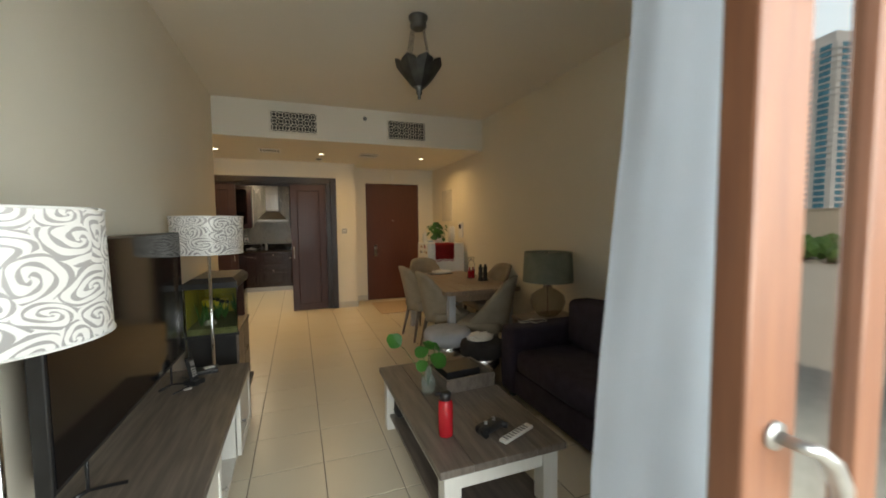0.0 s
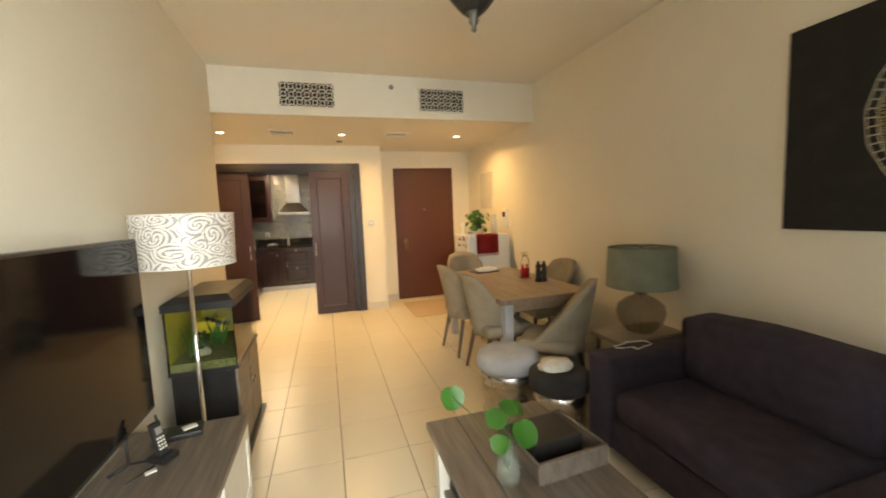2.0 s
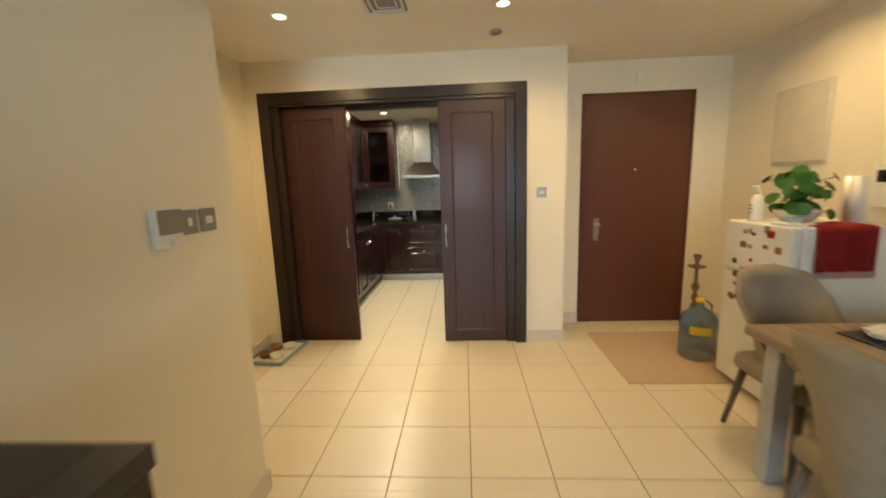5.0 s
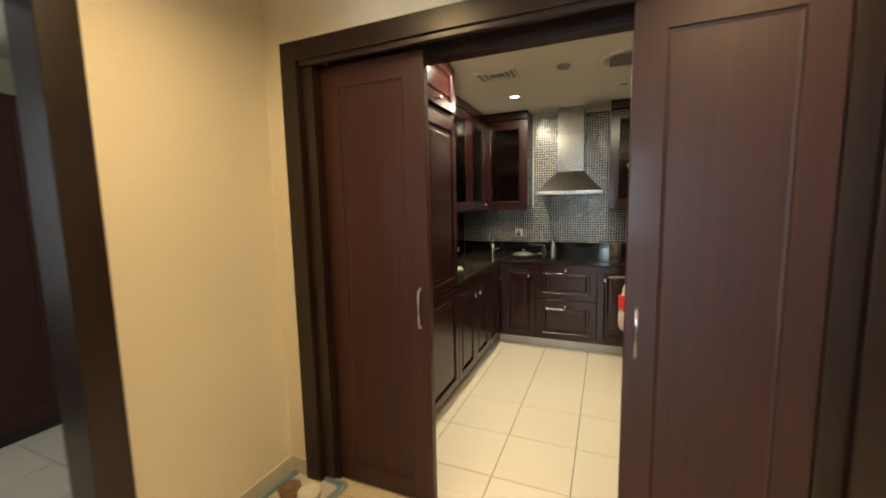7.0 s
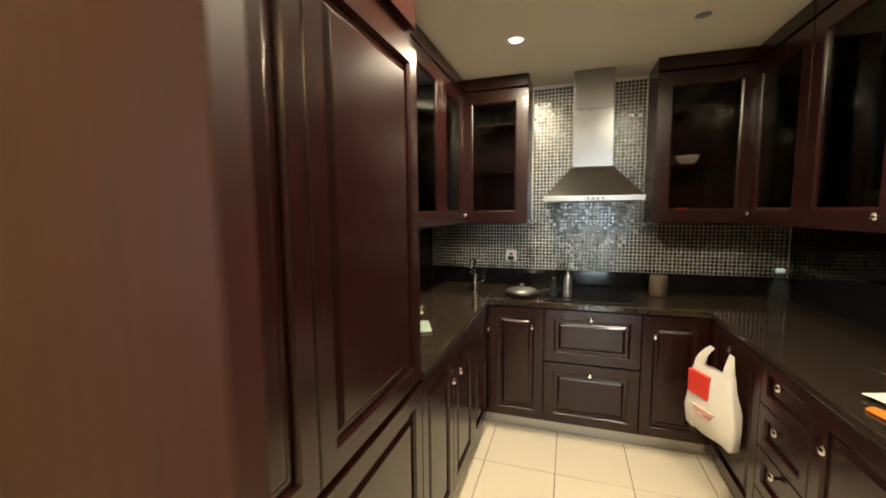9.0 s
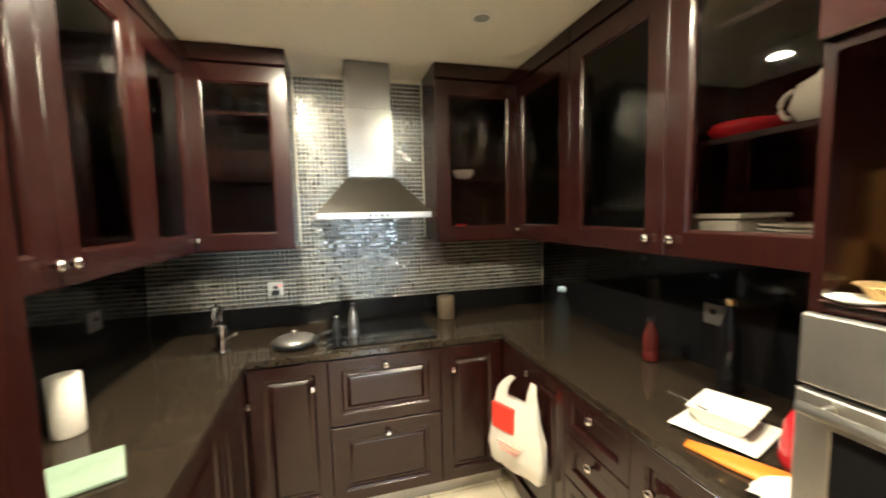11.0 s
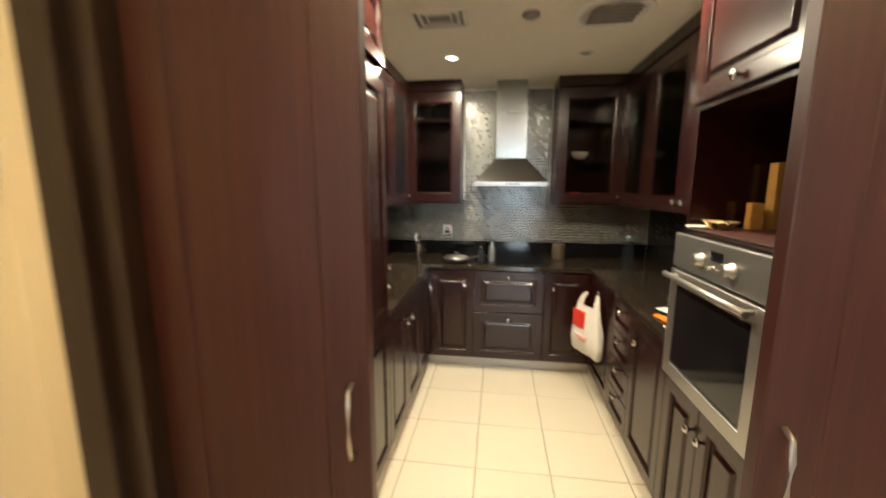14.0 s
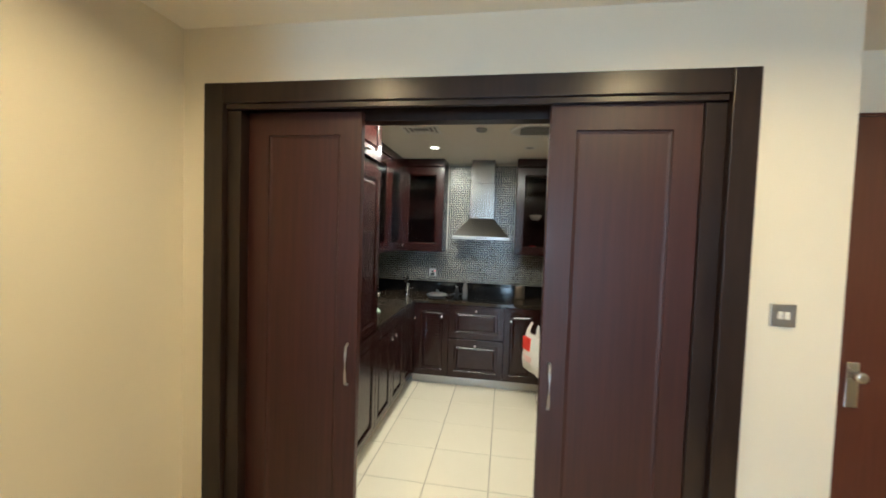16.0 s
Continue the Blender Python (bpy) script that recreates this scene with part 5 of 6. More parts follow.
for lx in (0.03, W - 0.09):
    for ly in (0.02, L - 0.08):
        bm = nb()
        box(bm, lx, ly, 0, lx + 0.06, ly + 0.06, 0.06, 0.003)
        part("leg", bm, M_WHITEWOOD, t)
for k in (0, 2):
    y0, y1 = 0.025 + k * L / 3 + 0.003, (k + 1) * L / 3 - 0.025
    bm = nb()
    box(bm, W - 0.03, y0, 0.07, W - 0.012, y1, 0.43, 0.003)
    for a in ((y0, 0.07, y0 + 0.05, 0.43), (y1 - 0.05, 0.07, y1, 0.43), (y0 + 0.05, 0.07, y1 - 0.05, 0.12), (y0 + 0.05, 0.38, y1 - 0.05, 0.43)):
        box(bm, W - 0.013, a[0], a[1], W - 0.004, a[2], a[3], 0.002, 1)
    d = part("door", bm, M_WHITEWOOD, t)
    bm = nb()
    lathe(bm, [(0.005, 0), (0.005, 0.012), (0.013, 0.018), (0.001, 0.026)], n=12)
    bmesh.ops.transform(bm, matrix=pose(W - 0.004, y0 + 0.03 if k else y1 - 0.03, 0.27, 0, 90), verts=bm.verts)
    part("knob", bm, M_STEEL, d)
t = thing("television", "large black flat television standing on the bench, switched off", "television", 0.90, -4.70, 0.47)
bm = nb()
box(bm, -0.035, -0.74, 0.155, 0.012, 0.74, 0.945, 0.006)
part("casing", bm, M_BLACK, t)
bm = nb()
box(bm, 0.0122, -0.727, 0.175, 0.0145, 0.727, 0.933)
part("screen", bm, M_SCREEN, t)
for sy in (-0.5, 0.5):
    bm = nb()
    tube(bm, [(-0.01, sy, 0.17), (-0.01, sy, 0.03), (0.09, sy + 0.05, 0.006)], 0.008)
    tube(bm, [(-0.01, sy, 0.03), (-0.07, sy - 0.03, 0.006)], 0.008)
    part("foot", bm, M_BLACK, t)
t = thing("cordless_phone", "black cordless telephone in its charging cradle", "telephone", 1.00, -4.16, 0.47, 60)
bm = nb()
box(bm, -0.04, -0.045, 0, 0.04, 0.05, 0.03, 0.008)
part("cradle", bm, M_BLACK, t)
bm = nb()
box(bm, -0.024, -0.012, 0.012, 0.024, 0.012, 0.17, 0.008)
tube(bm, [(0.016, 0, 0.165), (0.016, 0, 0.195)], 0.006)
bmesh.ops.rotate(bm, cent=(0, 0, 0.02), matrix=Matrix.Rotation(radians(-14), 3, "X"), verts=bm.verts)
hsn = part("handset", bm, M_BLACK, t)
for r in range(4):
    for c in range(3):
        bm = nb()
        box(bm, -0.016 + 0.012 * c, -0.014, 0.05 + 0.015 * r, -0.008 + 0.012 * c, -0.011, 0.058 + 0.015 * r, 0.001, 1)
        bmesh.ops.rotate(bm, cent=(0, 0, 0.02), matrix=Matrix.Rotation(radians(-14), 3, "X"), verts=bm.verts)
        part("key", bm, M_CERAMIC, hsn)
bm = nb()
box(bm, -0.012, -0.0145, 0.115, 0.016, -0.0115, 0.145)
bmesh.ops.rotate(bm, cent=(0, 0, 0.02), matrix=Matrix.Rotation(radians(-14), 3, "X"), verts=bm.verts)
part("display", bm, M_GREYPL, hsn)
bm = nb()
box(bm, -0.075, -0.055, 0, 0.075, 0.055, 0.026, 0.006)
solo("wifi_router", bm, M_BLACK, "flat black router box on the bench", "router", 1.02, -3.96, 0.47, 10)
bm = nb()
box(bm, -0.03, -0.02, 0, 0.03, 0.02, 0.006, 0.002)
solo("white_card", bm, M_CERAMIC, "small white card lying on the router", "card", 1.04, -3.955, 0.496, 30)
bm = nb()
tube(bm, [(0.92, -4.3, 0.475), (0.98, -4.2, 0.475), (0.97, -4.1, 0.475), (0.9, -4.02, 0.475)], 0.004, 6)
solo("phone_cable", bm, M_BLACK, "thin black cable on the television bench", "cable")
bm = nb()
box(bm, -0.02, -0.012, 0, 0.02, 0.012, 0.006, 0.001)
solo("white_card", bm, M_CERAMIC, "small white card lying on the bench", "card", 0.98, -4.24, 0.47, 30)


# pair of floor lamps with cut-out shades
def floor_lamp(x, y, z0, z1, r0, r1):
    t = thing("floor_lamp", "chrome floor lamp with white rose cut-out drum shade", "floor lamp", x, y, 0, group="rose shade floor lamps")
    b = nb()
    lathe(b, [(0.001, 0), (0.13, 0), (0.13, 0.012), (0.02, 0.022), (0.012, 0.03)], n=28)
    part("base", b, M_CHROME, t)
    b = nb()
    tube(b, [(0, 0, 0.02), (0, 0, 1.24)], 0.011, 12)
    part("pole", b, M_CHROME, t)
    b = nb()
    uvl = b.loops.layers.uv.new("UVMap")
    n = 64
    for i in range(n):
        a0, a1 = 2 * math.pi * i / n, 2 * math.pi * (i + 1) / n
        vs = [b.verts.new((r * math.cos(a), r * math.sin(a), z)) for r, a, z in ((r0, a0, z0), (r0, a1, z0), (r1, a1, z1), (r1, a0, z1))]
        f = b.faces.new(vs)
        f.smooth = True
        for lp, uv in zip(f.loops, ((i / n * 1.45, 0), ((i + 1) / n * 1.45, 0), ((i + 1) / n * 1.45, z1 - z0), (i / n * 1.45, z1 - z0))):
            lp[uvl].uv = uv
    bmesh.ops.remove_doubles(b, verts=b.verts, dist=1e-5)
    sh = part("shade", b, M_SHADE, t, "white drum shade with cut-out roses")
    for z, r in ((z0, r0), (z1, r1)):
        b = nb()
        tube(b, [(r * math.cos(q), r * math.sin(q), z) for q in [k * math.pi / 24 for k in range(49)]], 0.004, 5)
        part("rim", b, M_WHITE, sh)
    b = nb()
    lathe(b, [(0.018, 1.235), (0.018, 1.29), (0.03, 1.33), (0.022, 1.37), (0.001, 1.375)], n=14)
    for q in range(3):
        a = q * 2.094
        tube(b, [(0, 0, 1.30), (0.222 * math.cos(a), 0.222 * math.sin(a), 1.30)], 0.003, 5)
    part("bulb_holder", b, M_WHITE, t)


floor_lamp(1.02, -3.68, 1.255, 1.52, 0.225, 0.235)
floor_lamp(0.945, -5.71, 1.185, 1.495, 0.228, 0.222)

# aquarium on its cabinet
t = thing("aquarium_cabinet", "dark wood cabinet under the aquarium", "cabinet", 0.79, -3.46, 0)
W, L = 0.37, 0.68
bm = nb()
box(bm, 0.012, 0.012, 0.03, W - 0.02, L - 0.012, 0.575)
part("body", bm, M_BLACK, t)
bm = nb()
box(bm, 0, 0, 0, W + 0.025, L, 0.03, 0.004)
part("plinth", bm, M_BLACK, t)
for k in range(2):
    bm = nb()
    box(bm, W - 0.02, 0.014 + k * L / 2, 0.04, W - 0.002, (k + 1) * L / 2 - 0.004, 0.57, 0.003)
    d = part("door", bm, M_GREYWOOD, t)
    bm = nb()
    y0 = L / 2 + (0.03 if k else -0.03)
    tube(bm, [(W - 0.003, y0, 0.33), (W + 0.02, y0, 0.335), (W + 0.02, y0, 0.385), (W - 0.003, y0, 0.39)], 0.005)
    part("handle", bm, M_CHROME, d)
t = thing("aquarium", "glass fish tank with black lid and yellow backdrop", "aquarium", 0.79, -3.46, 0.575)
bm = nb()
box(bm, 0, 0, 0, W + 0.006, L, 0.022, 0.003)
part("base_trim", bm, M_BLACK, t)
for a in ((0.004, 0.004, W, 0.010), (0.004, L - 0.010, W, L - 0.004), (0.004, 0.010, 0.010, L - 0.010), (W - 0.006, 0.010, W, L - 0.010)):
    bm = nb()
    box(bm, a[0], a[1], 0.022, a[2], a[3], 0.40)
    part("glass", bm, M_TANK, t)
bm = nb()
v = [bm.verts.new(p) for p in ((-0.004, -0.004, 0.385), (W + 0.008, -0.004, 0.385), (W + 0.008, L + 0.004, 0.385), (-0.004, L + 0.004, 0.385),
                               (-0.004, -0.004, 0.43), (W + 0.008, -0.004, 0.43), (W + 0.008, L + 0.004, 0.43), (-0.004, L + 0.004, 0.43), (0.05, 0.05, 0.465), (W - 0.03, 0.05, 0.465), (W - 0.03, L - 0.05, 0.465), (0.05, L - 0.05, 0.465))]
for f in ((3, 2, 1, 0), (0, 1, 5, 4), (1, 2, 6, 5), (2, 3, 7, 6), (3, 0, 4, 7), (4, 5, 9, 8), (5, 6, 10, 9), (6, 7, 11, 10), (7, 4, 8, 11), (8, 9, 10, 11)):
    bm.faces.new([v[i] for i in f])
part("lid", bm, M_BLACK, t)
bm = nb()
box(bm, 0.012, 0.012, 0.022, W - 0.008, L - 0.012, 0.07)
part("gravel", bm, M_GRAVEL, t)
bm = nb()
box(bm, 0.012, L - 0.016, 0.07, W - 0.008, L - 0.011, 0.385)
box(bm, 0.011, 0.02, 0.07, 0.014, L - 0.02, 0.385)
part("backdrop", bm, M_AQUA, t, "yellow green printed backdrop")
bm = nb()
box(bm, 0.05, 0.34, 0.15, 0.24, 0.44, 0.24, 0.01)
part("filter_box", bm, M_YELLOW, t)
rnd = random.Random(2)
for k in range(7):
    bm = nb()
    ox, oy = rnd.uniform(0.06, W - 0.08), rnd.uniform(0.08, L - 0.1)
    for q in range(14):
        a = rnd.random() * 6.28
        hh = rnd.uniform(0.06, 0.2)
        tube(bm, [(ox, oy, 0.07), (ox + 0.02 * math.cos(a), oy + 0.02 * math.sin(a), 0.07 + hh * 0.6), (ox + 0.045 * math.cos(a), oy + 0.045 * math.sin(a), 0.07 + hh)], [0.004, 0.006, 0.001], 5)
    part("water_plant", bm, M_LEAF, t)
bm = nb()
for k in range(4):
    bmesh.ops.create_icosphere(bm, subdivisions=2, radius=rnd.uniform(0.03, 0.05), matrix=pose(rnd.uniform(0.08, W - 0.1), rnd.uniform(0.05, 0.3), 0.085))
part("rock", bm, M_STONE, t)
rnd = random.Random(12)
for k in range(3):
    bm = nb()
    bmesh.ops.create_icosphere(bm, subdivisions=2, radius=0.028, matrix=Matrix.Diagonal((0.35, 1, 0.6, 1)))
    bmesh.ops.create_cone(bm, cap_ends=True, segments=8, radius1=0.002, radius2=0.018, depth=0.03, matrix=pose(0, 0.038, 0, -90))
    bmesh.ops.transform(bm, matrix=pose(rnd.uniform(0.1, W - 0.1), rnd.uniform(0.1, 0.4), rnd.uniform(0.15, 0.3), 0, 0, rnd.random() * 360), verts=bm.verts)
    part("ornament", bm, M_BLACK, t)

# lantern
t = thing("pendant_lantern", "aged zinc petal lantern hanging on chains", "pendant lamp", 2.50, -4.14, 2.36)
bm = nb()
lathe(bm, [(0.001, 0), (0.014, 0.012), (0.010, 0.03), (0.024, 0.05), (0.020, 0.07), (0.045, 0.09), (0.03, 0.10)], n=16)
part("finial", bm, M_IRON, t)
for k in range(8):
    bm = nb()
    a = math.pi / 4 * k
    rows = []
    for i in range(11):
        s = i / 10
        r, z = 0.035 + 0.135 * s ** 0.9, 0.09 + 0.15 * s + 0.03 * s * s
        wd = (0.012 + 0.062 * s ** 0.85) * (1.0 if s < 0.75 else math.sqrt(1.02 - ((s - 0.75) / 0.25) ** 2))
        rows.append([(r, u * wd, z) for u in (-1, 0, 1)])
    vr = [[bm.verts.new(Matrix.Rotation(a, 3, "Z") @ (Vector(p) + Vector((0.010 if j == 1 else 0, 0, 0)))) for j, p in enumerate(row)] for row in rows]
    for p, q in zip(vr, vr[1:]):
        for j in range(2):
            bm.faces.new((p[j], p[j + 1], q[j + 1], q[j]))

    bmesh.ops.solidify(bm, geom=bm.faces[:], thickness=0.002)
    part("petal", bm, M_IRON, t)
bm = nb()
lathe(bm, [(0.03, 0.09), (0.09, 0.15), (0.12, 0.22), (0.115, 0.22), (0.085, 0.15), (0.02, 0.095)], n=16)
part("bowl", bm, M_IRON, t)
for k in range(4):
    bm = nb()
    a = math.pi / 2 * k + 0.4
    for i in range(16):
        s = (i + 0.5) / 16
        r, z = 0.118 * (1 - s) + 0.05 * s, 0.215 + 0.30 * s
        m = Matrix.Translation((r * math.cos(a), r * math.sin(a), z)) @ Matrix.Rotation(a + (math.pi / 2 if i % 2 else 0), 4, "Z")
        tube(bm, [m @ Vector(p) for p in arc((0, 0, 0), 0.011, 0, 360, 8, "xz")], 0.002, 4)
    part("chain", bm, M_IRON, t)
bm = nb()
lathe(bm, [(0.04, 0.50), (0.06, 0.52), (0.055, 0.55), (0.07, 0.575), (0.07, 0.589), (0.001, 0.589)], n=20)
part("canopy", bm, M_IRON, t)

# curtain
bm = nb()
n, rows = 90, 12
vr = []
for k in range(rows + 1):
    s = k / rows
    row = []
    for i in range(n + 1):
        u = i / n
        k3 = min(max((s - 0.28) / 0.45, 0), 1)
        left, right = 2.18 + 0.10 * k3 * k3 * (3 - 2 * k3), 3.02
        x = left + (right - left) * u
        y = YF + 0.11 + 0.014 * math.sin(u * 14 + 0.9 * math.sin(2.2 * s)) + 0.005 * math.sin(u * 31 + 1.3 * s + 2) + 0.0015 * math.sin(u * 57 - 4 * s) + 0.03 * math.exp(-(u / 0.035) ** 2) + 0.006 * noise.noise(Vector((u * 6, s * 2.5, 0)))
        row.append(bm.verts.new((x, y, 0.02 + s * 2.75)))
    vr.append(row)
for p, q in zip(vr, vr[1:]):
    for i in range(n):
        bm.faces.new((p[i], p[i + 1], q[i + 1], q[i])).smooth = True
bmesh.ops.solidify(bm, geom=bm.faces[:], thickness=0.002)
t = thing("curtain", "white gathered full-length curtain beside the balcony door", "curtain", 0, 0, 0)
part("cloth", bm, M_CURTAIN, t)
bm = nb()
tube(bm, [(1.2, YF + 0.11, 2.79), (3.5, YF + 0.11, 2.79)], 0.012, 10)
solo("curtain_rail", bm, M_WHITE, "slim white curtain rail above the balcony door", "curtain rail")

# side table and lamp
t = thing("side_table", "dark square side table beside the sofa", "side table", 3.78, -3.72, 0)
bm = nb()
box(bm, -0.20, -0.20, 0.52, 0.38, 0.10, 0.55, 0.004)
part("top", bm, M_TABLE, t)
for lx in (-0.17, 0.34):
    for ly in (-0.17, 0.07):
        bm = nb()
        box(bm, lx - 0.02, ly - 0.02, 0, lx + 0.02, ly + 0.02, 0.52, 0.003)
        part("leg", bm, M_TABLE, t)
t = thing("table_lamp", "smoky glass gourd table lamp with sage drum shade", "table lamp", 3.9, -3.77, 0.55)
bm = nb()
lathe(bm, [(0.001, 0.002), (0.09, 0), (0.10, 0.01), (0.15, 0.07), (0.17, 0.14), (0.155, 0.20), (0.10, 0.245), (0.045, 0.27), (0.04, 0.29)], n=36)
part("glass_base", bm, M_AMBER, t)
bm = nb()
tube(bm, [(0, 0, 0.01), (0, 0, 0.30)], 0.006)
lathe(bm, [(0.045, 0.285), (0.045, 0.32), (0.02, 0.325), (0.012, 0.42), (0.001, 0.42)], n=16)
tube(bm, [(0, 0, 0.40), (0, 0, 0.635)], 0.004)
lathe(bm, [(0.012, 0.62), (0.012, 0.635), (0.001, 0.642)], n=12)
part("stem", bm, M_CHROME, t)
bm = nb()
lathe(bm, [(0.24, 0.335), (0.225, 0.62), (0.222, 0.62), (0.237, 0.335)], n=48)
bmesh.ops.delete(bm, geom=[f for f in bm.faces if len(f.verts) > 4], context="FACES_ONLY")
part("shade", bm, M_SAGE, t)
bm = nb()
for q in range(3):
    tube(bm, [(0, 0, 0.612), (0.222 * math.cos(q * 2.09), 0.222 * math.sin(q * 2.09), 0.612)], 0.003, 5)
part("spider", bm, M_CHROME, t)
bm = nb()
pts = [(3.50 + 0.10 * math.cos(q) + 0.03 * math.cos(3.1 * q), -4.12 + 0.06 * math.sin(q) + 0.01 * math.sin(2 * q), 0.612 + 0.004 * math.sin(5 * q)) for q in [k * 0.25 for k in range(46)]]
tube(bm, pts, 0.003, 5)
solo("charging_cable", bm, M_CLOTHW, "coiled white charging cable on the sofa arm", "cable")


# ---- stools ----
def stool(x, y, mat, label, z=0.45, r=0.225):
    t = thing("pouffe_stool", label, "stool", x, y, 0)
    b = nb()
    lathe(b, [(0.001, 0), (r * 0.86, 0), (r * 0.87, 0.015), (r * 0.84, 0.03), (r * 0.84, z - 0.22), (r * 0.9, z - 0.21), (r * 0.91, z - 0.135), (r * 0.85, z - 0.128)], n=32)
    part("base", b, M_SILVERLEAF, t, "hammered silver drum base")
    b = nb()
    lathe(b, [(r * 0.86, z - 0.128), (r * 0.98, z - 0.12), (r * 1.02, z - 0.09), (r * 1.02, z - 0.045), (r * 0.97, z - 0.015), (r * 0.85, z), (r * 0.4, z + 0.004), (0.001, z - 0.004)], n=40, wob=lambda a, h: 1 + 0.008 * math.sin(9 * a))
    part("seat", b, mat, t)


stool(2.95, -3.50, M_VELVET, "round grey velvet stool on hammered silver base")
stool(3.14, -3.87, M_DARKVELVET, "round dark velvet stool on hammered silver base", 0.42, 0.195)
bm = nb()
bmesh.ops.create_icosphere(bm, subdivisions=4, radius=0.11)
for v in bm.verts:
    n = noise.noise(v.co * 22) * 0.03 + noise.noise(v.co * 50) * 0.01
    v.co = Vector((v.co.x * 1.1 + n, v.co.y * 0.8 + n, max(v.co.z, -0.02) * 0.42 + 0.01 + abs(n) * 0.6))
for f in bm.faces:
    f.smooth = True
solo("crumpled_cloth", bm, M_CLOTHW, "crumpled white cloth with a drawstring on the stool", "cloth", 3.12, -3.86, 0.423)


# ---- dining ----
t = thing("dining_table", "taupe oak rectangular dining table with metal legs", "dining table", 3.05, -3.2, 0)
W, L = 0.90, 1.65
for k in range(5):
    bm = nb()
    box(bm, 0.18 * k + 0.0008, 0, 0.695, 0.18 * (k + 1) - 0.0008, L, 0.74, 0.003, 1)
    part("top_plank", bm, M_TABLE, t)
for lx in (0.06, W - 0.14):
    for ly in (0.06, L - 0.14):
        bm = nb()
        box(bm, lx, ly, 0, lx + 0.08, ly + 0.08, 0.695, 0.005)
        part("leg", bm, M_VELVET, t)
bm = nb()
box(bm, 0.14, 0.08, 0.61, W - 0.14, 0.10, 0.695)
box(bm, 0.14, L - 0.10, 0.61, W - 0.14, L - 0.08, 0.695)
box(bm, 0.08, 0.14, 0.61, 0.10, L - 0.14, 0.695)
box(bm, W - 0.10, 0.14, 0.61, W - 0.08, L - 0.14, 0.695)
part("apron", bm, M_TABLE, t)


def dining_chair(x, y, rz):
    """Upholstered shell chair; its front looks along local -y."""
    t = thing("dining_chair", "taupe upholstered dining chair with curved shell back", "chair", x, y, 0, rz, group="chairs round the table")
    part("seat", soft_box(nb(), -0.23, -0.23, 0.38, 0.23, 0.21, 0.48, 0.04, 0.012, 3), M_TAUPE, t)
    b = nb()
    nu, nv = 12, 10
    sides = []
    for off in (0.0, 0.045):
        g = []
        for j in range(nv + 1):
            s = j / nv
            row = []
            for i in range(nu + 1):
                a = (i / nu - 0.5) * 2
                wd = 0.22 + 0.02 * s - 0.05 * max(s - 0.8, 0) * 5 * abs(a) ** 3
                top = 0.93 - 0.05 * a * a
                low = 0.37
                zz = low + (top - low) * s
                wrap = 0.34 * abs(a) ** 2.3 * (1 - s) ** 1.15
                row.append(b.verts.new((wd * a * (1 + off * 0.3), 0.20 + off + 0.10 * s - 0.06 * a * a - wrap, zz)))
            g.append(row)
        sides.append(g)
    for gi, g in enumerate(sides):
        for p, q in zip(g, g[1:]):
            for i in range(nu):
                f = (p[i], p[i + 1], q[i + 1], q[i])
                b.faces.new(f if gi else tuple(reversed(f))).smooth = True
    g, k = sides
    rim = [g[0][i] for i in range(nu + 1)] + [g[j][nu] for j in range(1, nv + 1)] + [g[nv][i] for i in range(nu - 1, -1, -1)] + [g[j][0] for j in range(nv - 1, 0, -1)]
    rim2 = [k[0][i] for i in range(nu + 1)] + [k[j][nu] for j in range(1, nv + 1)] + [k[nv][i] for i in range(nu - 1, -1, -1)] + [k[j][0] for j in range(nv - 1, 0, -1)]
    for i in range(len(rim)):
        j = (i + 1) % len(rim)
        b.faces.new((rim[i], rim[j], rim2[j], rim2[i])).smooth = True
    part("backrest", b, M_TAUPE, t)
    for sx in (-1, 1):
        for y0, y1 in ((-0.19, -0.23), (0.17, 0.25)):
            b = nb()
            tube(b, [(sx * 0.18, y0, 0.385), (sx * 0.215, y1, 0.0)], [0.022, 0.013], 8)
            part("leg", b, M_GREYWOOD, t)
    return t


c1 = dining_chair(3.19, -2.85, 90)
copy_thing(c1, pose(3.16, -2.20, 0, 0, 0, 94))
copy_thing(c1, pose(3.40, -3.38, 0, 0, 0, -132))
copy_thing(c1, pose(3.88, -2.45, 0, 0, 0, -90))
copy_thing(c1, pose(3.45, -1.45, 0, 0, 0, 0))
# on the table
t = thing("pepper_mill_holder", "dark carved pair of seasoning mills on the table", "pepper mill", 3.78, -2.60, 0.74)
for k in (-0.032, 0.032):
    bm = nb()
    lathe(bm, [(0.001, 0), (0.034, 0), (0.034, 0.02), (0.024, 0.05), (0.030, 0.09), (0.022, 0.13), (0.028, 0.15), (0.026, 0.17), (0.012, 0.178), (0.018, 0.19), (0.012, 0.203), (0.001, 0.205)], x=k, n=18)
    part("mill", bm, M_BLACK, t)
t = thing("sauce_stand", "wire stand with red bottles on the table", "condiment stand", 3.74, -2.34, 0.74)
bm = nb()
tube(bm, [(-0.05, 0, 0.0), (-0.05, 0, 0.17), (-0.03, 0, 0.22), (0, 0, 0.24), (0.03, 0, 0.22), (0.05, 0, 0.17), (0.05, 0, 0.0)], 0.0035, 6)
for sx in (-0.022, 0.022):
    tube(bm, arc((sx, 0, 0.255), 0.02, 0, 360, 12, "xz"), 0.003, 5)
box(bm, -0.055, -0.035, 0, 0.055, 0.035, 0.005)
part("stand", bm, M_IRON, t)
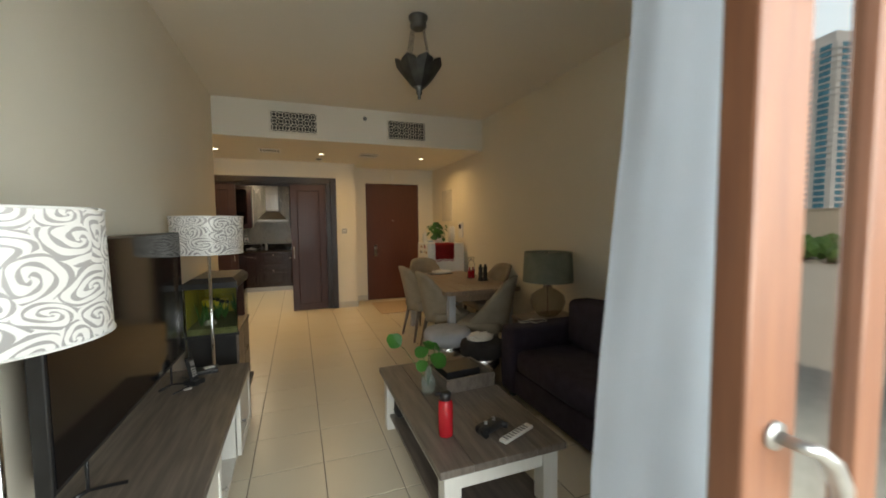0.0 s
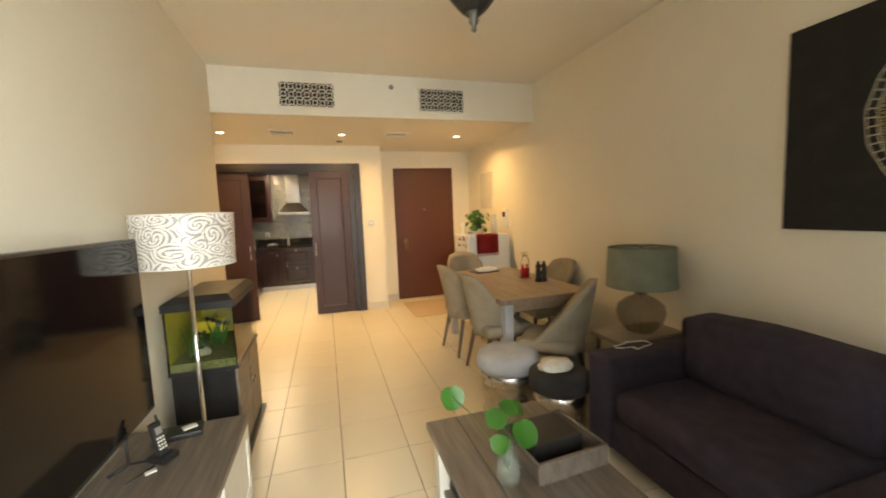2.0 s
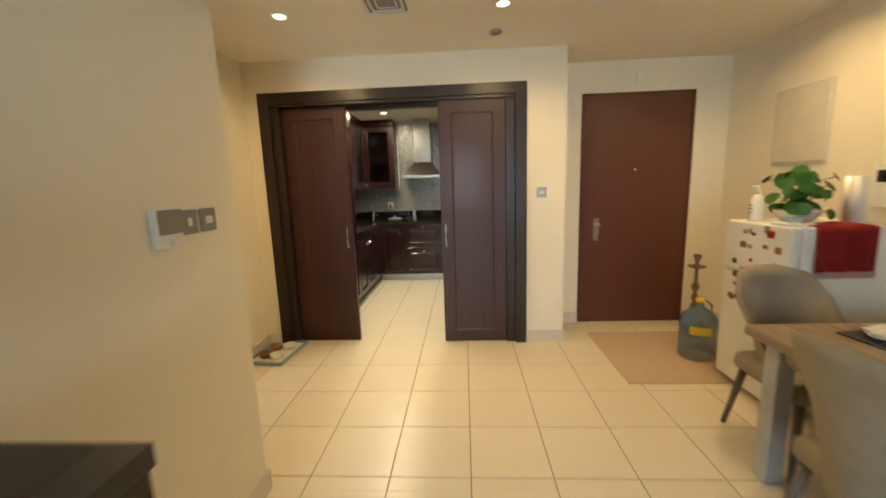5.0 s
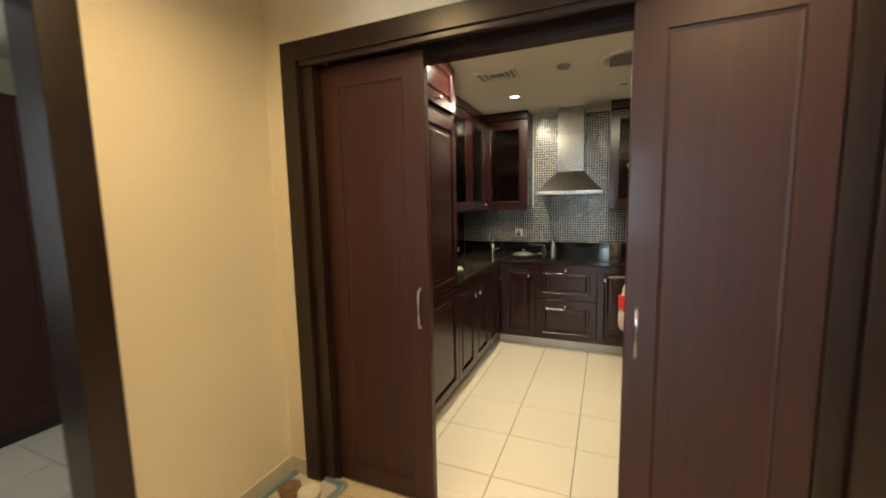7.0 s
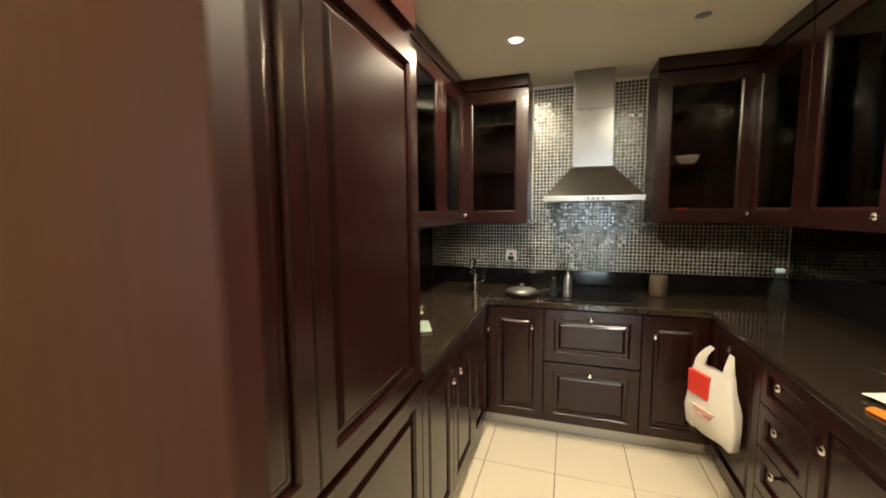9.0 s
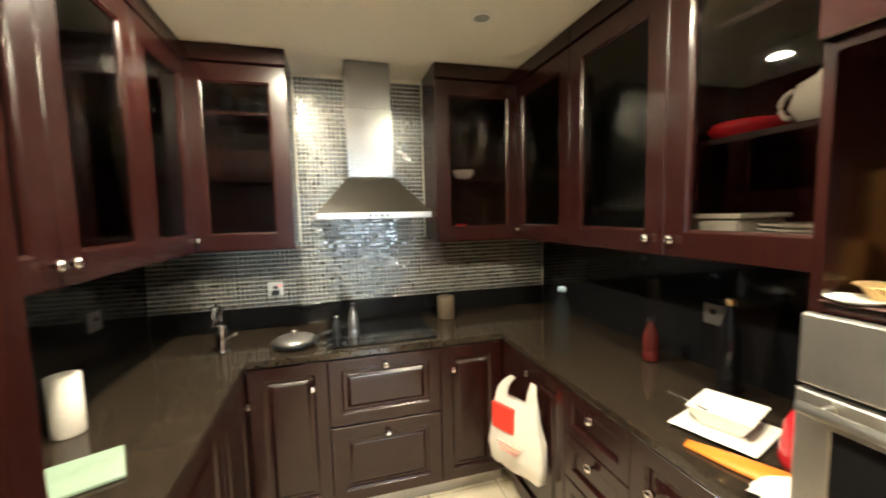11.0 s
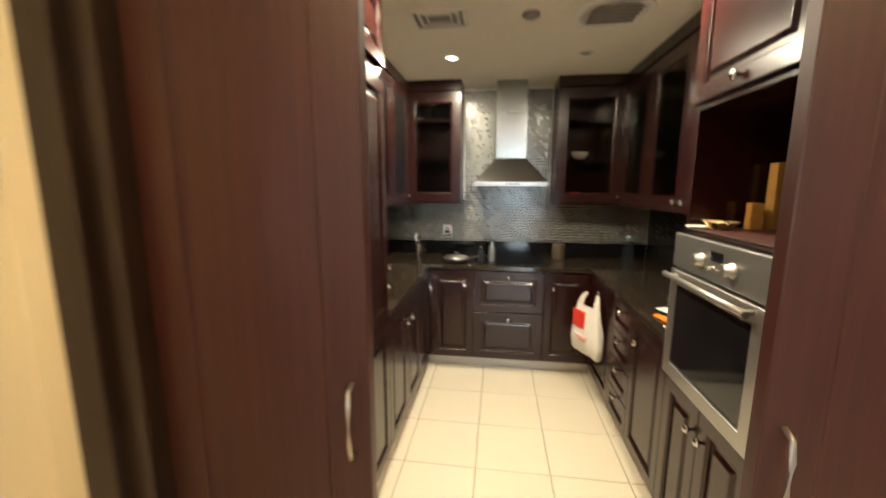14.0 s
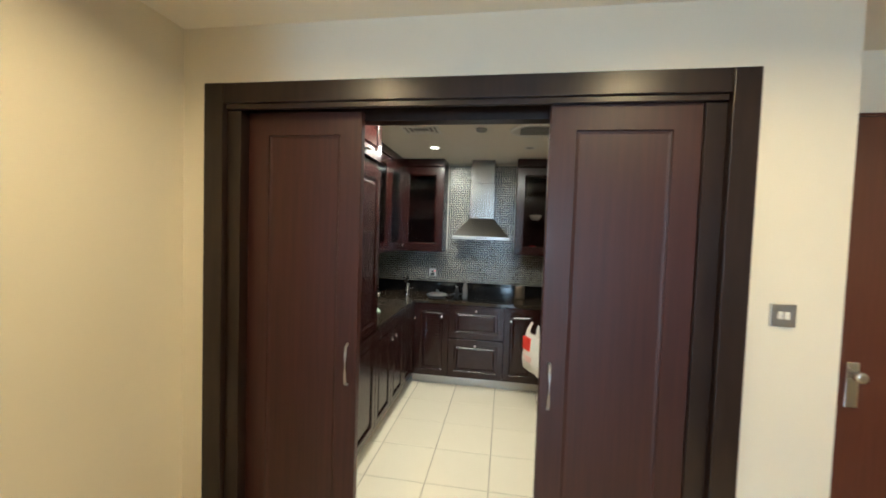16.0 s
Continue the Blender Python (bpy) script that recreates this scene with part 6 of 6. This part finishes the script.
for sx in (-0.024, 0.024):
    bm = nb()
    lathe(bm, [(0.001, 0.005), (0.022, 0.005), (0.022, 0.09), (0.01, 0.12), (0.01, 0.145), (0.001, 0.146)], x=sx, n=14)
    part("bottle", bm, M_REDMETAL, t)
bm = nb()
box(bm, -0.16, -0.10, 0, 0.16, 0.10, 0.008, 0.003)
solo("table_mat", bm, M_BLACK, "dark place mat on the dining table", "place mat", 3.52, -1.75, 0.74, 8)
bm = nb()
bmesh.ops.create_icosphere(bm, subdivisions=3, radius=0.09)
for v in bm.verts:
    n = noise.noise(v.co * 25) * 0.03
    v.co = Vector((v.co.x * 1.5 + n, v.co.y, max(v.co.z, -0.02) * 0.35 + 0.01 + abs(n)))
solo("table_runner", bm, M_CLOTHW, "crumpled white cloth lying on the table", "cloth", 3.54, -1.76, 0.748)

# fridge with magnets
FX, FY0, FY1, FH = 3.54, -1.16, -0.62, 1.14
t = thing("fridge", "small white fridge covered with magnets", "fridge", FX, FY0, 0)
w = FY1 - FY0
bm = nb()
box(bm, 0.055, 0, 0.02, 0.62, w, FH, 0.01)
part("body", bm, M_WHITE, t)
bm = nb()
box(bm, 0, 0.002, 0.05, 0.05, w - 0.002, 0.80, 0.012)
part("door", bm, M_WHITE, t)
bm = nb()
box(bm, 0, 0.002, 0.81, 0.05, w - 0.002, FH, 0.012)
fd = part("freezer_door", bm, M_WHITE, t)
rnd = random.Random(9)
mm = [M_BLACK, M_BROWNB, M_REDMETAL, M_GREYPL, M_CARD, M_BLUEPL, M_BLACK]
for k in range(44):
    bm = nb()
    y0, z0, s = rnd.uniform(0.05, w - 0.08), rnd.uniform(0.58, 1.09), rnd.uniform(0.02, 0.045)
    box(bm, -0.005, y0, z0, 0.002, y0 + s * rnd.uniform(0.8, 1.5), z0 + s, 0.002, 1)
    part("magnet", bm, mm[k % 7], t)
for a in ((0.08, 0.04), (0.55, 0.04), (0.08, w - 0.04), (0.55, w - 0.04)):
    bm = nb()
    lathe(bm, [(0.018, 0), (0.015, 0.021)], x=a[0], y=a[1], n=10)
    part("foot", bm, M_BLACK, t)
# on the fridge
bm = nb()
rnd = random.Random(1)
n = 14
vr = []
for j in range(15):
    s = j / 14
    row = []
    for i in range(n + 1):
        u = i / n
        if s < 0.35:
            p = (3.66 + 0.32 * u, FY0 + 0.22 - 0.23 * s / 0.35, FH + 0.004 + 0.003 * math.sin(9 * u))
        else:
            d = (s - 0.35) / 0.65
            p = (3.66 + 0.32 * u, FY0 - 0.012 - 0.012 * (1 + math.sin(u * 18)) * d, FH + 0.003 - 0.25 * d)
        row.append(bm.verts.new(p))
    vr.append(row)
for p, q in zip(vr, vr[1:]):
    for i in range(n):
        bm.faces.new((p[i], p[i + 1], q[i + 1], q[i])).smooth = True
bmesh.ops.solidify(bm, geom=bm.faces[:], thickness=0.003)
for i in range(30):
    x = 3.665 + 0.31 * i / 29
    tube(bm, [(x, FY0 - 0.02, FH - 0.24), (x + 0.003, FY0 - 0.022, FH - 0.285)], 0.002, 4)
t = thing("red_runner", "red fringed cloth draped over the fridge", "cloth", 0, 0, 0)
part("cloth", bm, M_RED, t)
t = thing("pump_bottle", "white lotion pump bottle on the fridge", "bottle", 3.63, -0.75, FH)
bm = nb()
lathe(bm, [(0.001, 0), (0.038, 0), (0.04, 0.01), (0.038, 0.14), (0.02, 0.165), (0.014, 0.17)], n=20)
part("body", bm, M_CERAMIC, t)
bm = nb()
lathe(bm, [(0.014, 0.17), (0.012, 0.195), (0.005, 0.2), (0.005, 0.22)], n=12)
tube(bm, [(0, 0, 0.22), (-0.03, 0, 0.222), (-0.04, 0, 0.215)], 0.006)
part("pump", bm, M_WHITE, t)
for k in range(3):
    bm = nb()
    box(bm, -0.0405, -0.016, 0.05 + 0.025 * k, -0.037, 0.016, 0.058 + 0.025 * k)
    part("label_line", bm, M_GREYPL, t)
t = thing("potted_plant", "leafy green pothos in a white bowl on the fridge", "plant", 3.80, -0.85, FH)
bm = nb()
lathe(bm, [(0.001, 0), (0.07, 0), (0.115, 0.06), (0.12, 0.075), (0.11, 0.07), (0.001, 0.06)], n=28)
part("pot", bm, M_CERAMIC, t)
rnd = random.Random(6)
for k in range(46):
    bm = nb()
    a, rr, zz = rnd.random() * 6.283, rnd.uniform(0.02, 0.17), rnd.uniform(0.1, 0.34)
    c = Vector((rr * math.cos(a), rr * math.sin(a), zz - rr * 0.3))
    leaf(bm, c, rnd.uniform(0.028, 0.05), (math.cos(a) + rnd.uniform(-0.4, 0.4), math.sin(a) - 0.4, rnd.uniform(0.2, 1.0)))
    tube(bm, [(0.2 * c.x, 0.2 * c.y, 0.06), (0.6 * c.x, 0.6 * c.y, zz * 0.8), c], 0.0022, 4)
    part("leaf", bm, M_LEAF, t)
bm = nb()
for k, (dx, dy) in enumerate(((0, 0), (0.05, 0.02), (0.02, 0.07))):
    lathe(bm, [(0.028, 0), (0.028, 0.27), (0.001, 0.27)], x=dx, y=dy, n=14)
solo("white_canister", bm, M_CERAMIC, "tall white tubes standing on the fridge", "canister", 3.98, -1.02, FH)
t = thing("toaster", "white rounded appliance on the fridge corner", "toaster", 3.62, -1.03, FH)
bm = nb()
box(bm, -0.06, -0.07, 0.0, 0.08, 0.05, 0.012, 0.003)
tube(bm, [(-0.06, -0.07, 0.012), (0.08, -0.07, 0.012), (0.08, 0.05, 0.012), (-0.06, 0.05, 0.012), (-0.06, -0.07, 0.012)], 0.008)
part("tray", bm, M_WHITE, t)
bm = nb()
box(bm, -0.03, -0.03, 0.02, 0.05, 0.03, 0.05, 0.01)
part("box", bm, M_BLUEPL, t)
# intercom and meter cupboard on the wall
t = thing("intercom", "white wall intercom with dark screen", "intercom", XE, -0.97, 1.22)
bm = nb()
box(bm, -0.03, -0.07, 0, 0, 0.07, 0.26, 0.006)
part("body", bm, M_WHITE, t)
bm = nb()
box(bm, -0.033, -0.045, 0.15, -0.029, 0.045, 0.22)
part("screen", bm, M_BLACKGLOSS, t)
t = thing("meter_cupboard", "grey painted electrical panel set on the wall", "electrical panel", XE, -0.56, 1.50)
bm = nb()
box(bm, -0.014, 0, 0, 0, 0.48, 0.56, 0.004)
part("frame", bm, M_SKIRT, t)
bm = nb()
box(bm, -0.022, 0.02, 0.02, -0.0142, 0.46, 0.54, 0.003)
part("door", bm, M_SKIRT, t)
# door closer cover above the entrance
bm = nb()
box(bm, 0, -0.02, 0, 0.07, 0, 0.13, 0.004)
solo("wall_box", bm, M_CEIL, "small pale junction box above the entrance door", "junction box", 3.34, 0.49, 2.28)


# switches
def plate(x, y, z, rz, mat, label, w=0.086, n=2):
    t = thing("light_switch", label, "light switch", x, y, z, rz)
    b = nb()
    box(b, -w / 2, -0.010, -0.043, w / 2, 0, 0.043, 0.003)
    part("plate", b, mat, t)
    for k in range(n):
        b = nb()
        c = (k - (n - 1) / 2) * 0.022
        box(b, c - 0.008, -0.014, -0.014, c + 0.008, -0.009, 0.014, 0.002)
        part("rocker", b, M_WHITE if mat != M_WHITE else M_GREYPL, t)


plate(2.40, 0.012, 1.345, 0, M_STEEL, "brushed steel double light switch beside the kitchen")
plate(2.60, 0.10, 1.36, 90, M_WHITE, "white light switch in the entrance recess", n=1)
# the shadow on these two plates is put into a darker grey material
plate(XT, -2.05, 1.34, 90, M_GREYPL, "brushed steel wall switch beside the thermostat, shadow put into its grey", n=1)
plate(XT, -1.945, 1.34, 90, M_GREYPL, "brushed steel wall switch at the corner, shadow put into its grey", n=2)
t = thing("thermostat", "white wall thermostat with dark display", "thermostat", XT, -2.16, 1.34, 90)
bm = nb()
box(bm, -0.06, -0.022, -0.075, 0.06, 0, 0.055, 0.005)
part("body", bm, M_WHITE, t)
bm = nb()
box(bm, -0.05, -0.0245, -0.03, 0.058, -0.02, 0.05, 0.002)
part("display", bm, M_GREYPL, t)
bm = nb()
lathe(bm, [(0.018, 0), (0.016, 0.01), (0.001, 0.011)], n=18)
bmesh.ops.transform(bm, matrix=pose(0.01, -0.022, -0.052, 90), verts=bm.verts)
part("dial", bm, M_WHITE, t)

# water jug, hookah, door mat, feeding tray
t = thing("water_jug", "large blue five-gallon water jug with yellow label", "water jug", 3.58, -0.33, 0)
bm = nb()
lathe(bm, [(0.001, 0.01), (0.12, 0), (0.135, 0.02), (0.135, 0.09), (0.128, 0.10), (0.135, 0.11), (0.135, 0.19), (0.128, 0.20), (0.135, 0.21), (0.135, 0.30), (0.12, 0.35), (0.05, 0.41), (0.028, 0.43), (0.028, 0.46)], n=32)
part("body", bm, M_BLUEJUG, t)
bm = nb()
lathe(bm, [(0.031, 0.455), (0.031, 0.49), (0.001, 0.492)], n=18)
part("cap", bm, M_YELLOW, t)
bm = nb()
for i in range(9):
    a0, a1 = radians(215 + 7 * i), radians(215 + 7 * (i + 1))
    v = [bm.verts.new((0.1365 * math.cos(a), 0.1365 * math.sin(a), z)) for a, z in ((a0, 0.225), (a1, 0.225), (a1, 0.29), (a0, 0.29))]
    bm.faces.new(v)
part("paper_label", bm, M_YELLOW, t)
t = thing("hookah", "tall dark metal and glass hookah pipe", "hookah", 3.80, 0.12, 0)
bm = nb()
lathe(bm, [(0.001, 0), (0.10, 0), (0.11, 0.05), (0.09, 0.13), (0.04, 0.20), (0.03, 0.26)], n=24)
part("vase", bm, M_AMBER, t)
bm = nb()
lathe(bm, [(0.034, 0.25), (0.034, 0.29), (0.015, 0.31), (0.03, 0.36), (0.013, 0.40), (0.035, 0.46), (0.014, 0.50), (0.014, 0.62), (0.07, 0.64), (0.075, 0.65), (0.015, 0.66), (0.02, 0.70), (0.035, 0.74), (0.03, 0.75), (0.001, 0.73)], n=24)
part("stem", bm, M_BROWNB, t)
bm = nb()
tube(bm, [(0.03, 0, 0.30), (0.08, -0.03, 0.34), (0.12, -0.06, 0.30), (0.11, -0.08, 0.15), (0.06, -0.10, 0.05)], 0.008)
part("hose", bm, M_BLACK, t)
bm = nb()
box(bm, 0, 0, 0, 0.98, 0.96, 0.010, 0.004)
solo("door_mat", bm, M_MAT, "flat tan door mat before the entrance", "door mat", 2.87, -0.77, 0.001)
t = thing("feeding_tray", "pale blue plastic pet feeding tray on the floor", "feeding tray", 0.05, -0.20, 0.0, -6)
bm = nb()
box(bm, -0.15, -0.22, 0, 0.15, 0.22, 0.012, 0.005)
for a in ((-0.17, -0.24, 0.17, -0.215), (-0.17, 0.215, 0.17, 0.24), (-0.17, -0.215, -0.145, 0.215), (0.145, -0.215, 0.17, 0.215)):
    box(bm, a[0], a[1], 0.004, a[2], a[3], 0.03, 0.006)
part("tray", bm, M_BLUEPL, t)
bm = nb()
box(bm, -0.13, -0.2, 0.0125, 0.13, 0.2, 0.015)
part("liner", bm, M_CLOTHW, t)
for bx, by, mt in ((-0.05, -0.10, M_BROWNB), (0.06, -0.12, M_CERAMIC), (-0.05, 0.05, M_BROWNB), (0.06, 0.08, M_CERAMIC)):
    bm = nb()
    lathe(bm, [(0.001, 0), (0.05, 0), (0.058, 0.04), (0.052, 0.04), (0.04, 0.012), (0.001, 0.012)], n=24)
    ca, sa = math.cos(radians(-6)), math.sin(radians(-6))
    solo("pet_bowl", bm, mt, ("brown" if mt == M_BROWNB else "white") + " ceramic pet bowl in the tray", "pet bowl", 0.05 + bx * ca - by * sa, -0.20 + bx * sa + by * ca, 0.016, group="pet bowls")

# ---- floor tiles ----
bm = nb()
box(bm, XL - 0.2, YF - 0.2, -0.1, XE + 0.1, 3.1, -0.003)
box(bm, -2.75, -2.2, -0.1, XL - 0.2, 1.3, -0.003)
floor = setting("floor", bm, M_GROUT, "cream square ceramic tiles with thin brown joints", "floor")
TS, TG = 0.4075, 0.0045
AREAS = [(XT, YF - 0.2, XE, YB), (XL, YB, XE, 0.012), (0.10, 0.012, 2.17, 0.2), (2.6, 0.012, XE, 0.50), (KX0, 0.2, KX1, KY1), (-2.65, -2.1, XL, 1.2)]
shared = {}


def tile_mesh(w, d):
    key = (round(w, 3), round(d, 3))
    if key not in shared:
        me = bpy.data.meshes.new("tile")
        e, t0 = 0.0025, -0.006
        vv = [(0, 0, t0), (w, 0, t0), (w, d, t0), (0, d, t0), (0, 0, -0.0015), (w, 0, -0.0015), (w, d, -0.0015), (0, d, -0.0015), (e, e, 0), (w - e, e, 0), (w - e, d - e, 0), (e, d - e, 0)]
        ff = [(0, 1, 5, 4), (1, 2, 6, 5), (2, 3, 7, 6), (3, 0, 4, 7), (4, 5, 9, 8), (5, 6, 10, 9), (6, 7, 11, 10), (7, 4, 8, 11), (8, 9, 10, 11)]
        me.from_pydata(vv, [], ff)
        me.materials.append(M_TILE)
        shared[key] = me
    return shared[key]


for ax0, ay0, ax1, ay1 in AREAS:
    for i in range(-12, 8):
        for k in range(-19, 8):
            x0, y0 = 1.74 + TS * i, -0.03 + TS * k
            x1, y1 = x0 + TS - TG, y0 + TS - TG
            x0, y0, x1, y1 = max(x0, ax0), max(y0, ay0), min(x1, ax1), min(y1, ay1)
            if x1 - x0 > 0.02 and y1 - y0 > 0.02:
                ob = new("tile", tile_mesh(x1 - x0, y1 - y0))
                ob.location = (x0, y0, 0)
                ob.parent = floor
